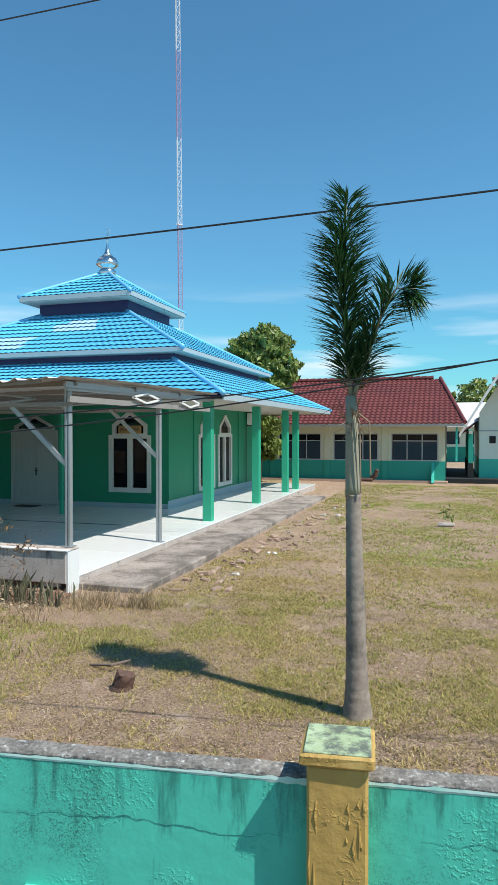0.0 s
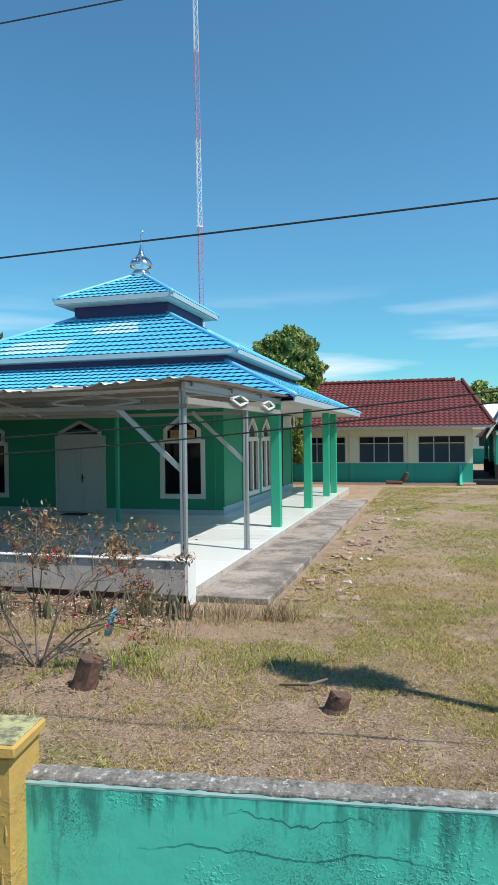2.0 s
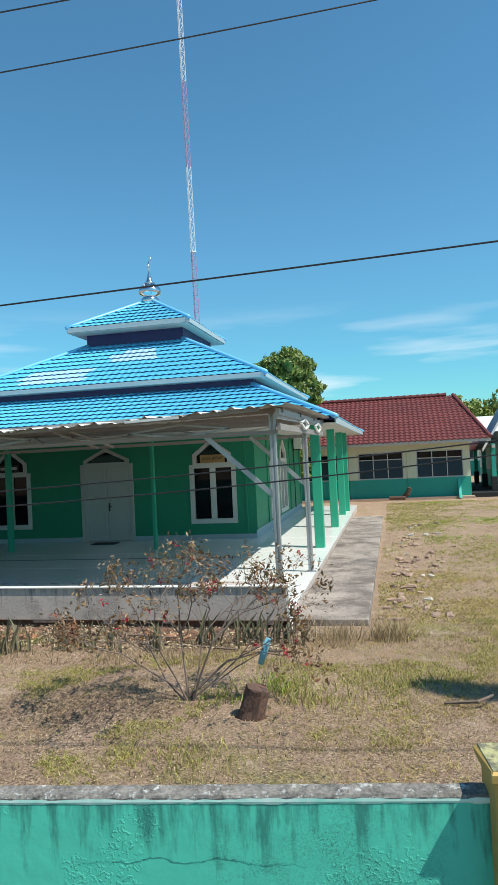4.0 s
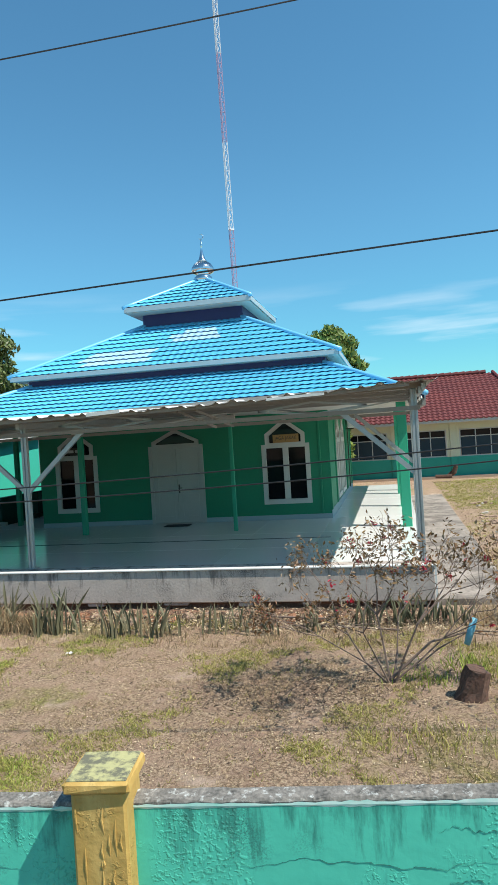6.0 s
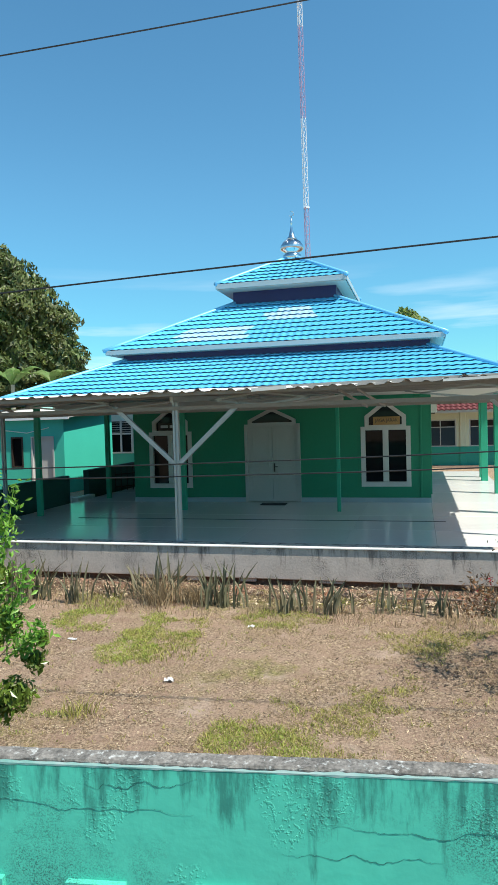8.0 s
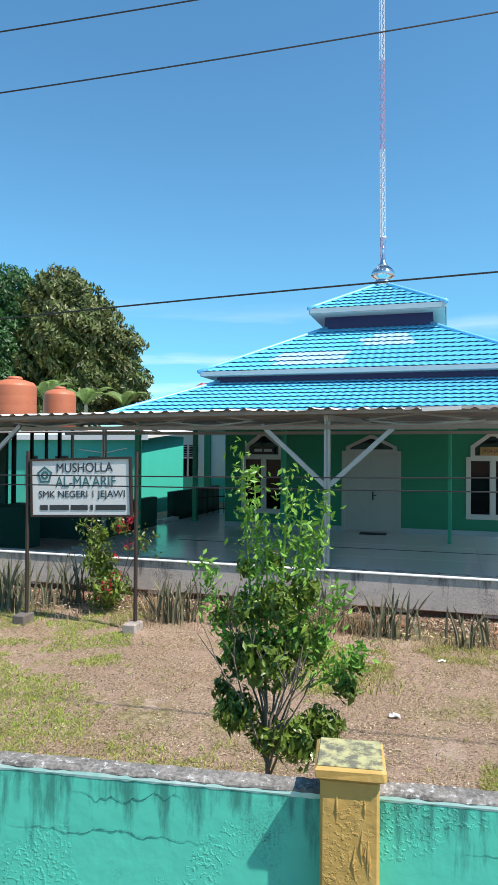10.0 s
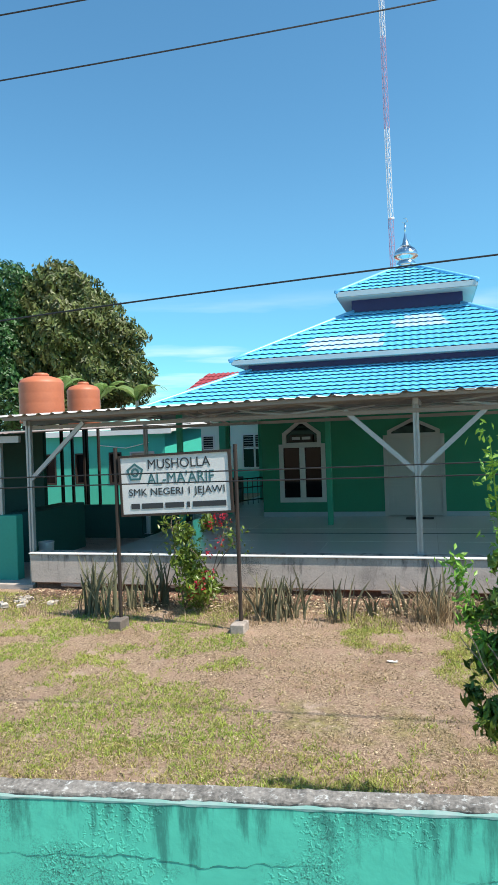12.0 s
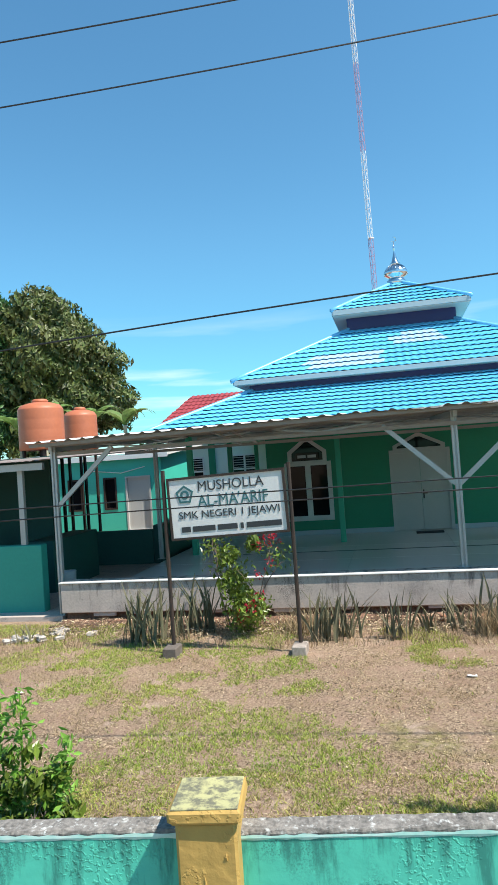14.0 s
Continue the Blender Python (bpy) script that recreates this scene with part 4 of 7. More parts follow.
canopy_post(-18.45, 8.72, 0.0, 2.92, [(1, 0)])
canopy_post(-11.98, 8.80, 0.69, 3.0, [(1, 0), (-1, 0)])
canopy_post(-5.93, 8.80, 0.69, 3.1, [(-1, 0)])
canopy_post(-5.87, 11.88, FLOOR, 3.1, [(-1, 0)])
canopy_post(-18.45, 13.6, FLOOR, 2.95, [])
# the canopy's open end: two chords with diamonds between them
part("chord", Geo().beam((-5.80, 8.6, 2.90), (-5.80, 14.5, 2.92), 0.045, 0.09), GUTTER, canopy)
part("chord", Geo().beam((-5.80, 8.5, 3.11), (-5.80, 14.5, 3.16), 0.05, 0.09), STEEL, canopy)
for y in (11.1, 13.2):
    for a, b in (((y - 0.55, 3.02), (y, 3.11)), ((y, 3.11), (y + 0.55, 3.02)), ((y + 0.55, 3.02), (y, 2.93)), ((y, 2.93), (y - 0.55, 3.02))):
        part("diamond_bar", Geo().beam((-5.745, a[0], a[1]), (-5.745, b[0], b[1]), 0.03, 0.035), WHITE, canopy)
for x in (-10.55, -7.9):
    h = 0.10 + 0.05 * math.sin(x * 5)
    part("torn_flashing", Geo().beam((x, EY - 0.115, canopy_z(x, EY) - 0.05), (x + 0.5 + 0.3 * math.sin(x * 3) ** 2, EY - 0.115, canopy_z(x, EY) - 0.03), 0.006, h * 0.7), SHEET, canopy, "bent strip of white flashing")


# ---- fence on the road side ----
fence = thing("fence", -7, 1.5, 0.0, "turquoise plastered fence wall with ochre pillars and stained coping", "fence", kind="structure")
FA = math.degrees(math.atan(0.1257))
PILLARS = [-16.7, -13.56, -10.52, -7.32, -3.90, -0.77, 2.45]
VENTS = {3: (0.59, -0.9), 4: (0.59, -0.9)}
PANEL_DROP = (0.0, 0.012, 0.0, -0.004, 0.016, 0.004)      # the plaster's top is not quite level
PILLAR_DROP = (0.0, 0.02, 0.01, 0.003, 0.0, 0.02, 0.0)


def along(x, off=0.0, z=0.0):
    return pose(x, fence_y(x), z, 0, 0, FA) @ pose(0, off, 0)


def placed(name, g, material, m, parent, label=""):
    me = g.mesh(name, material)
    me.transform(m)
    return part(name, me, material, parent, label)


def plastered(length, z0, z1, th, seed):
    """A plastered panel: a fine face towards the road with blisters, ripples and hairline cracks."""
    nx, nz = int(length / 0.05), int((z1 - z0) / 0.05)
    rng = random.Random(900 + seed)
    cracks = [(rng.uniform(1.07, 1.12), rng.uniform(-0.49, -0.36) * length, rng.uniform(0.8, 1.5)), (rng.uniform(1.06, 1.12), rng.uniform(0.02, 0.12) * length, rng.uniform(0.7, 1.1)),
              (rng.uniform(1.19, 1.23), rng.uniform(-0.3, 0.2) * length, rng.uniform(0.35, 0.6)), (rng.uniform(0.93, 1.0), rng.uniform(-0.4, 0.2) * length, rng.uniform(0.3, 0.8))]
    vs, fs = [], []
    for j in range(nz + 1):
        for i in range(nx + 1):
            x, z = length * (i / nx - 0.5), z0 + (z1 - z0) * j / nz
            p = Vector((x + seed * 7.1, seed * 3.3, z))
            d = 0.0016 * noise.noise(p * 1.7)
            vs.append((x, -th - d, z))
    for j in range(nz):
        for i in range(nx):
            k = j * (nx + 1) + i
            fs.append((k, k + 1, k + nx + 2, k + nx + 1))
    k0 = len(vs)
    vs += [(sx * length / 2, y, z) for y in (-th + 0.012, 0.022) for sx, z in ((-1, z0), (1, z0), (1, z1), (-1, z1))]
    fs += [tuple(k0 + q for q in f) for f in ((0, 1, 2, 3), (7, 6, 5, 4), (0, 4, 5, 1), (1, 5, 6, 2), (2, 6, 7, 3), (3, 7, 4, 0))]
    return vs, fs, cracks


for k, (a, b) in enumerate(zip(PILLARS, PILLARS[1:])):
    m = along((a + b) / 2, 0, -PANEL_DROP[k])
    length = (b - a) / math.cos(radians(FA)) - 0.17
    vs, fs, cracks = plastered(length, 0.0, 1.285, 0.045, k)
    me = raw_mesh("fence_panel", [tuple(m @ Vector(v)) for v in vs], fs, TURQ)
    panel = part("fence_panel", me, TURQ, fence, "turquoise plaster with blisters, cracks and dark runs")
    rng = random.Random(k)
    for z, x0, w in cracks:
        pts, zz, drift = [], z, 0.0
        for i in range(80):
            drift = 0.55 * drift + rng.uniform(-0.0035, 0.0035)
            zz += drift + rng.uniform(-0.0035, 0.0035) + 0.10 * (z - zz)
            pts.append((x0 + w * (i + rng.uniform(-0.3, 0.3)) / 79, -0.0462, zz))
        placed("crack", Geo().tube(pts, [0.0002 + 0.0013 * math.sin(math.pi * i / 79) * rng.uniform(0.1, 1.0) for i in range(80)], 4), CRACKDARK, m, panel, "hairline crack in the plaster")
    n, vs, fs = 110, [], []
    for i in range(n + 1):
        x = length * (i / n - 0.5)
        w = [rng.uniform(-0.005, 0.005) for _ in range(4)]
        vs += [(x, -0.0445 + w[0] / 8, 1.282), (x, -0.0455 + w[1] / 4, 1.294 + w[1] / 2), (x, -0.040 + w[2], 1.303 + w[2] / 2), (x, 0.022, 1.310 + w[3] / 2), (x, 0.030 + w[3], 1.298), (x, 0.026, 1.27)]
    for i in range(n):
        fs += [(6 * i + q, 6 * i + 6 + q, 6 * i + 6 + (q + 1) % 6, 6 * i + (q + 1) % 6) for q in range(6)]
    fs += [tuple(range(6)), tuple(6 * n + q for q in range(5, -1, -1))]
    placed("coping", Geo().add(vs, fs), COPING, m, fence, "grey lichened cement coping")
    vs, fs = [], []
    for i in range(n + 1):
        x, w = length * (i / n - 0.5), rng.uniform(0.002, 0.014) + 0.012 * max(0.0, noise.noise(Vector((x * 4, k, 0))))
        vs += [(x, -0.0462, 1.279 - w * 0.5), (x, -0.0485, 1.282), (x, -0.0480, 1.286 + w * 0.6)]
    for i in range(n):
        fs += [(3 * i + q, 3 * i + 3 + q, 3 * i + 4 + q, 3 * i + 1 + q) for q in range(2)]
    placed("drip_edge", Geo().add(vs, fs), TURQPALE, m, fence, "pale ragged edge of paint under the coping")
    for dx in VENTS.get(k, (-1.06, -0.56, -0.06, 0.45)):
        c = m @ pose(dx, 0, -0.015)
        placed("vent_frame", Geo().ring([(-0.12, 0.56), (0.12, 0.56), (0.12, 0.84), (-0.12, 0.84)], [(-0.085, 0.595), (0.085, 0.595), (0.085, 0.81), (-0.085, 0.81)], "y", -0.072, -0.040),
               TURQ, c, fence, "raised frame of a small vent")
        placed("vent_grille", Geo().box(-0.085, 0.085, -0.052, -0.048, 0.595, 0.81), STUMP, c, fence, "rusty mesh in the vent")
for k, x in enumerate(PILLARS):
    m = along(x, 0, -PILLAR_DROP[k])
    rng = random.Random(40 + k)
    pil = placed("pillar", Geo().box(-0.097, 0.097, -0.135, 0.06, 0.0, 1.392, 0.012), OCHRE, m, fence, "ochre painted pillar with rough plaster")
    for i in range(14):
        x0, z0, h = rng.uniform(-0.09, 0.09) if i % 2 else rng.uniform(0.0, 0.09), rng.uniform(0.75, 1.28), rng.uniform(0.02, 0.14)
        placed("plaster_run", Geo().tube([(x0, -0.134, z0), (x0 + rng.uniform(-0.008, 0.008), -0.137, z0 + h / 2), (x0, -0.134, z0 + h)], [0.002, 0.0038, 0.002], 5), OCHRE, m, pil)
    g = Geo().box(-0.116, 0.116, -0.155, 0.075, 1.390, 1.432, 0.008)
    g.v = [(p[0] + rng.uniform(-0.004, 0.004), p[1] + rng.uniform(-0.004, 0.004), p[2]) for p in g.v]
    placed("cap", g, OCHRE, m, pil, "ochre slab cap")
    placed("cap_top", Geo().box(-0.106, 0.106, -0.145, 0.065, 1.431, 1.437, 0.002), CAPGREEN if k == 5 else CAPTOP, m, pil, "top of the cap, black with lichen")


# ---- school building with the red roof ----
RX0, RX1, RY = -13.2, -0.74, 32.0
school = thing("school_building", -7, RY + 3, 0.2, "cream and teal school building with a weathered red tile roof", "school building")
BAYS = [-12.6, -9.85, -7.1, -4.35, -1.75 - 0.95]
WINDOWS = [(RX1 - 0.30 - 2.15 - 2.74 * k, RX1 - 0.30 - 2.74 * k) for k in range(4)][::-1]
g = Geo()
u = RX0
for a, b in WINDOWS:
    g.box(u, a, RY, RY + 0.15, 1.16, 2.95)
    g.box(a, b, RY, RY + 0.15, 2.46, 2.95)
    u = b
g.box(u, RX1, RY, RY + 0.15, 1.16, 2.95)
def welded(g, material):
    """One connected wall out of the blocks round its openings."""
    me = g.mesh("wall", material)
    bm = bmesh.new()
    bm.from_mesh(me)
    bmesh.ops.remove_doubles(bm, verts=bm.verts, dist=0.001)
    bm.to_mesh(me)
    bm.free()
    return me


part("front_wall", welded(g, CREAM), CREAM, school, "cream upper wall")
part("dado_wall", Geo().box(RX0 - 0.005, RX1 + 0.005, RY - 0.006, RY + 0.155, 0.1, 1.16), TEALWALL, school, "teal painted lower wall")
part("side_wall", Geo().box(RX1 - 0.15, RX1, RY + 0.15, RY + 7, 1.16, 2.95), CREAM, school)
part("side_dado", Geo().box(RX1 - 0.15, RX1 + 0.005, RY + 0.155, RY + 7, 0.1, 1.16), TEALWALL, school)
part("side_wall", Geo().box(RX0, RX0 + 0.15, RY + 0.15, RY + 7, 0.1, 2.95), CREAM, school)
part("back_wall", Geo().box(RX0, RX1, RY + 7, RY + 7.15, 0.1, 2.95), CREAM, school)
part("plinth", Geo().box(RX0 - 0.1, RX1 + 0.12, RY - 0.35, RY - 0.01, 0.0, 0.27, 0.02), BRICK, school, "low brick plinth")
for a, b in WINDOWS:
    w = part("window", Geo().ring([(a, 1.16), (b, 1.16), (b, 2.46), (a, 2.46)], [(a + 0.05, 1.21), (b - 0.05, 1.21), (b - 0.05, 2.41), (a + 0.05, 2.41)], "y", RY + 0.01, RY + 0.09), GREYPLASTIC, school, "three-light window with grey frames")
    part("transom_bar", Geo().box(a + 0.05, b - 0.05, RY + 0.02, RY + 0.08, 2.08, 2.12), GREYPLASTIC, w)
    for k in range(3):
        x0, x1 = a + 0.05 + (b - a - 0.1) * k / 3, a + 0.05 + (b - a - 0.1) * (k + 1) / 3
        part("pane", Geo().box(x0 + 0.02, x1 - 0.02, RY + 0.045, RY + 0.052, 1.22, 2.08), GREYGLASS, w)
        part("pane", Geo().box(x0 + 0.02, x1 - 0.02, RY + 0.045, RY + 0.052, 2.12, 2.40), DARKGLASS, w)
        if k:
            part("mullion", Geo().box(x0 - 0.02, x0 + 0.02, RY + 0.02, RY + 0.08, 1.21, 2.41), GREYPLASTIC, w)
    if a > -6:
        part("notice_sheet", Geo().box(a + 0.55, a + 1.05, RY + 0.058, RY + 0.062, 1.3, 1.75), WHITE, w, "white sheet behind the glass")
for k in range(5):
    x = RX1 - 0.30 - 2.15 - 2.74 * k - 0.295
    if x > RX0 + 0.2:
        part("pilaster", Geo().box(x - 0.14, x + 0.14, RY - 0.06, RY + 0.0, 1.165, 2.95, 0.008), CREAM, school)
        part("pilaster_foot", Geo().box(x - 0.14, x + 0.14, RY - 0.065, RY - 0.006, 0.1, 1.165, 0.008), TEALWALL, school)
part("corner_buttress", Geo().prism([(RY - 0.55, 0.2), (RY, 0.2), (RY, 1.1)], "x", RX1 - 0.6, RX1 - 0.48), AQUAWALL, school, "slanting aqua buttress")
# roof: deck, tile rows, ridge and eaves board
EZ, RZ, EYS, RYS = 2.93, 5.24, RY - 0.85, RY + 3.6
deck = Geo().add([(RX0 - 0.6, EYS, EZ - 0.03), (0.12, EYS, EZ - 0.03), (-1.03, RYS, RZ - 0.03), (RX0 - 0.6, RYS, RZ - 0.03),
                  (RX0 - 0.6, RYS * 2 - EYS, EZ - 0.03), (0.12, RYS * 2 - EYS, EZ - 0.03)], [(0, 1, 2, 3), (3, 2, 5, 4), (1, 5, 2), (0, 3, 4), (0, 4, 5, 1)])
sroof = part("roof", deck, NAVY, school, "weathered red tile roof")
ROWS_R = 17
for k in range(ROWS_R):
    q0, q1 = k / ROWS_R - 0.01, (k + 1) / ROWS_R
    xa, n, vs, fs = RX0 - 0.6, 230, [], []
    for i in range(n + 1):
        for q, lift in ((q0, -0.01), (q0, 0.045), (q1, 0.0)):
            xe = 0.12 + (-1.03 - 0.12) * q
            x = xa + (xe - xa) * i / n
            w = 0.022 * math.cos(2 * math.pi * x / 0.24)
            vs.append((x, EYS + (RYS - EYS) * q, EZ + (RZ - EZ) * q + lift + w))
    for i in range(n):
        fs += [(3 * i + q, 3 * i + 3 + q, 3 * i + 4 + q, 3 * i + 1 + q) for q in range(2)]
    part("tile_course", raw_mesh("tile_course", vs, fs, REDTILE), REDTILE, sroof)
ridge = Geo()
for k in range(36):
    x = RX0 - 0.6 + k * 0.345
    part("ridge_tile", Geo().tube([(x, RYS, RZ + 0.04), (x + 0.36, RYS, RZ + 0.06)], [0.10, 0.12], 8), REDTILE, sroof)
part("hip_cap", Geo().tube([(0.12, EYS, EZ + 0.03), (-1.03, RYS, RZ + 0.05)], 0.09, 8), REDTILE, sroof)
part("eaves_board", Geo().box(RX0 - 0.6, 0.12, EYS - 0.02, EYS + 0.01, EZ - 0.15, EZ - 0.0), SOFFIT, sroof)
part("soffit", Geo().box(RX0 - 0.6, 0.1, EYS + 0.02, RY, EZ - 0.12, EZ - 0.10), SOFFIT, sroof)

school.matrix_basis = pose(0, 0, -0.13) @ school.matrix_basis

# ---- gabled hall beside the school ----
hall = thing("gabled_hall", 4, 33, 0.0, "pale mint hall with steep front gable and red tile roof", "hall")
HY = 33.0
part("gable_wall", Geo().prism([(0.78, 1.13), (6.4, 1.13), (6.4, 2.6), (3.85, 2.6), (1.62, 4.62), (0.78, 3.3)], "y", HY, HY + 0.15), PALEWALL, hall)
part("dado_wall", Geo().box(0.775, 6.405, HY - 0.006, HY + 0.156, 0.25, 1.13), AQUAWALL, hall, "aqua painted lower wall")
part("side_wall", Geo().box(0.78, 0.93, HY + 0.16, HY + 8, 1.13, 3.1), PALEWALL, hall)
part("side_dado", Geo().box(0.775, 0.93, HY + 0.16, HY + 8, 0.25, 1.13), AQUAWALL, hall)
# the porch's shade is put into this plinth's near-black colour
part("plinth", Geo().box(-1.0, 6.6, HY - 0.9, HY + 8, -0.05, 0.25, 0.02), DARKROOM, hall, "plinth and porch floor coloured dark as shade")
part("string_course", Geo().box(0.76, 6.42, HY - 0.03, HY - 0.002, 2.42, 2.48), FASCIA, hall)
groof = part("roof", Geo().prism([(-0.10, 2.20), (-0.10, 2.28), (1.52, 4.98), (3.95, 2.62), (3.95, 2.52), (1.52, 4.86)], "y", HY - 0.75, HY + 2.2), SOFFIT, hall, "front gable roof with a pale boarded underside")
part("barge_board", Geo().prism([(-0.13, 2.12), (-0.13, 2.30), (1.52, 5.02), (1.52, 4.80)], "y", HY - 0.79, HY - 0.75), WHITE, groof)
part("barge_board", Geo().prism([(1.52, 4.80), (1.52, 5.02), (3.98, 2.64), (3.98, 2.48)], "y", HY - 0.79, HY - 0.75), SOFFIT, groof)
part("soffit_joint", Geo().beam((0.36, HY - 0.7, 2.85), (0.36, HY - 0.02, 2.85), 0.02, 0.02), FASCIA, groof)
for k in range(14):
    q0, q1 = k / 14 - 0.01, (k + 1) / 14
    vs, fs, n = [], [], 70
    for i in range(n + 1):
        for q, lift in ((q0, 0.0), (q0, 0.055), (q1, 0.01)):
            xa = 1.62 + 2.4 * (1 - q)
            x = xa + (10.5 - xa) * i / n
            vs.append((x, HY - 0.6 + 3.6 * q, 2.62 + 2.40 * q + lift + 0.02 * math.cos(x * 26)))
    for i in range(n):
        fs += [(3 * i + q, 3 * i + 3 + q, 3 * i + 4 + q, 3 * i + 1 + q) for q in range(2)]
    part("tile_course", raw_mesh("tile_course", vs, fs, REDTILE), REDTILE, groof, "red tiles of the main roof")
part("ridge_cap", Geo().tube([(1.5, HY + 3.0, 5.06), (10.5, HY + 3.0, 5.06)], 0.1, 8), REDTILE, groof)
for x in (1.22, 1.74):
    part("gable_vent", Geo().box(x, x + 0.28, HY - 0.03, HY - 0.002, 1.86, 2.20, 0.005), DARKROOM, hall, "small dark vent")
for y in (HY - 0.4, HY + 3, HY + 6.5):
    p = part("porch_post", Geo().box(0.28, 0.48, y - 0.09, y + 0.09, 0.2, 2.5, 0.01), TEALWALL, hall, "teal porch post with a dark foot")
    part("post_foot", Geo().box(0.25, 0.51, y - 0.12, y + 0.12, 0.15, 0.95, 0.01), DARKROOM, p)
part("porch_beam", Geo().box(0.30, 0.46, HY - 0.7, HY + 8, 2.3, 2.45), SOFFIT, hall)
porch = part("porch_roof", Geo().prism([(-0.10, 2.16), (-0.10, 2.22), (0.78, 2.95), (0.78, 2.88)], "y", HY + 2.2, HY + 8), REDTILE, hall)

# far low building seen in the gap
far = thing("far_classroom", 0, 55, 0.2, "far low classroom with a pale roof and teal dado", "school building")
part("upper_wall", Geo().box(-4, 7, 55, 55.2, 1.2, 2.9), PALEWALL, far)
part("dado_wall", Geo().box(-4, 7, 54.99, 55.21, 0.0, 1.2), TEALWALL, far)
part("roof", Geo().prism([(53.6, 2.75), (53.6, 2.85), (58, 4.8), (62, 2.85), (62, 2.75)], "x", -4.6, 7.5), SHEET, far, "pale metal roof")
for x in (-3.0, -1.0, 1.0, 3.0):
    part("window", Geo().box(x, x + 1.1, 54.96, 54.99, 1.4, 2.4), GREYGLASS, far)
for x in (-3.4, -0.2, 2.6):
    part("porch_post", Geo().box(x, x + 0.15, 53.8, 53.95, 0.1, 2.8), AQUAWALL, far)

# ---- ablution block and sheds at the other end of the terrace ----
block = thing("ablution_block", -23, 21, 0.1, "aqua ablution block with narrow dark windows", "washroom")
BY0, BX1 = 21.0, -21.0
BW = [(-25.9, -25.45), (-24.6, -24.1), (-23.2, -22.75), (-22.35, -21.45)]
g = Geo()
u = -27.5
for a, b in BW:
    z0 = 0.25 if b == -21.45 else 1.05
    g.box(u, a, BY0, BY0 + 0.15, 0.0, 3.0)
    g.box(a, b, BY0, BY0 + 0.15, 0.0, z0)
    g.box(a, b, BY0, BY0 + 0.15, 2.15, 3.0)
    part("window" if z0 > 1 else "door", Geo().box(a, b, BY0 + 0.07, BY0 + 0.10, z0, 2.15), DARKGLASS if z0 > 1 else GREYPLASTIC, block)
    part("frame", Geo().ring([(a - 0.03, z0 - 0.03), (b + 0.03, z0 - 0.03), (b + 0.03, 2.18), (a - 0.03, 2.18)], [(a + 0.03, z0 + 0.03), (b - 0.03, z0 + 0.03), (b - 0.03, 2.12), (a + 0.03, 2.12)],
                             "y", BY0 - 0.02, BY0 + 0.08), BLACKMETAL if z0 > 1 else GREYPLASTIC, block)
    u = b
g.box(u, BX1, BY0, BY0 + 0.15, 0.0, 3.0)
part("front_wall", g, AQUAWALL, block)
part("side_wall", Geo().box(BX1 - 0.15, BX1, BY0 + 0.15, BY0 + 4, 0.0, 3.0), AQUAWALL, block)
broof = part("roof", Geo().prism([(BY0 - 0.22, 2.86), (BY0 - 0.22, 2.96), (BY0 + 4.3, 3.32), (BY0 + 4.3, 3.22)], "x", -27.8, BX1 + 0.35), SHEET, block, "pale sheet roof")
part("fascia", Geo().box(-27.8, BX1 + 0.35, BY0 - 0.25, BY0 - 0.22, 2.80, 2.98), WHITE, broof)
part("light_pipe", Geo().tube([(-21.6, BY0 - 0.02, 2.5), (-22.5, BY0 - 0.06, 2.32), (-23.6, BY0 - 0.02, 2.45)], 0.015, 6), WHITE, block)

# low walls, steps and railing at the terrace's far side
def low_wall(x0, x1, y0, y1, z1, material, label):
    single("low_wall", Geo().box(x0, x1, y0, y1, -0.1, z1, 0.012), material, label, "wall", "low walls by the terrace")


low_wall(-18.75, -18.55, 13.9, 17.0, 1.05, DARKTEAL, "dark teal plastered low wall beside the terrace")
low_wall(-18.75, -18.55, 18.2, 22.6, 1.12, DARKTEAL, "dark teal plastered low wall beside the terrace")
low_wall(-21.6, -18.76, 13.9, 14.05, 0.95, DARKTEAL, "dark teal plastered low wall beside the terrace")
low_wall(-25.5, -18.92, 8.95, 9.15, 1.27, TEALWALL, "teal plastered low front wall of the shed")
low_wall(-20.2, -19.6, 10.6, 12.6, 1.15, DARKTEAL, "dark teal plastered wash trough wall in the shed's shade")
single("white_step", Geo().box(-18.55, -18.32, 17.05, 18.15, -0.1, 0.36, 0.01), WHITE, "white tiled step in the gap of the low wall", "step")
railing = thing("railing", -18, 20, FLOOR, "black metal railing along the terrace", "railing")
for z in (0.42, 0.85, 1.15):
    part("rail", Geo().tube([(-18.3, 19.6, z), (-16.6, 22.6, z)], 0.02, 6), BLACKMETAL, railing)
for k in range(15):
    q = k / 14
    part("baluster", Geo().box(-18.31 + 1.7 * q, -18.29 + 1.7 * q, 19.59 + 3 * q, 19.61 + 3 * q, FLOOR, 1.15), BLACKMETAL, railing)

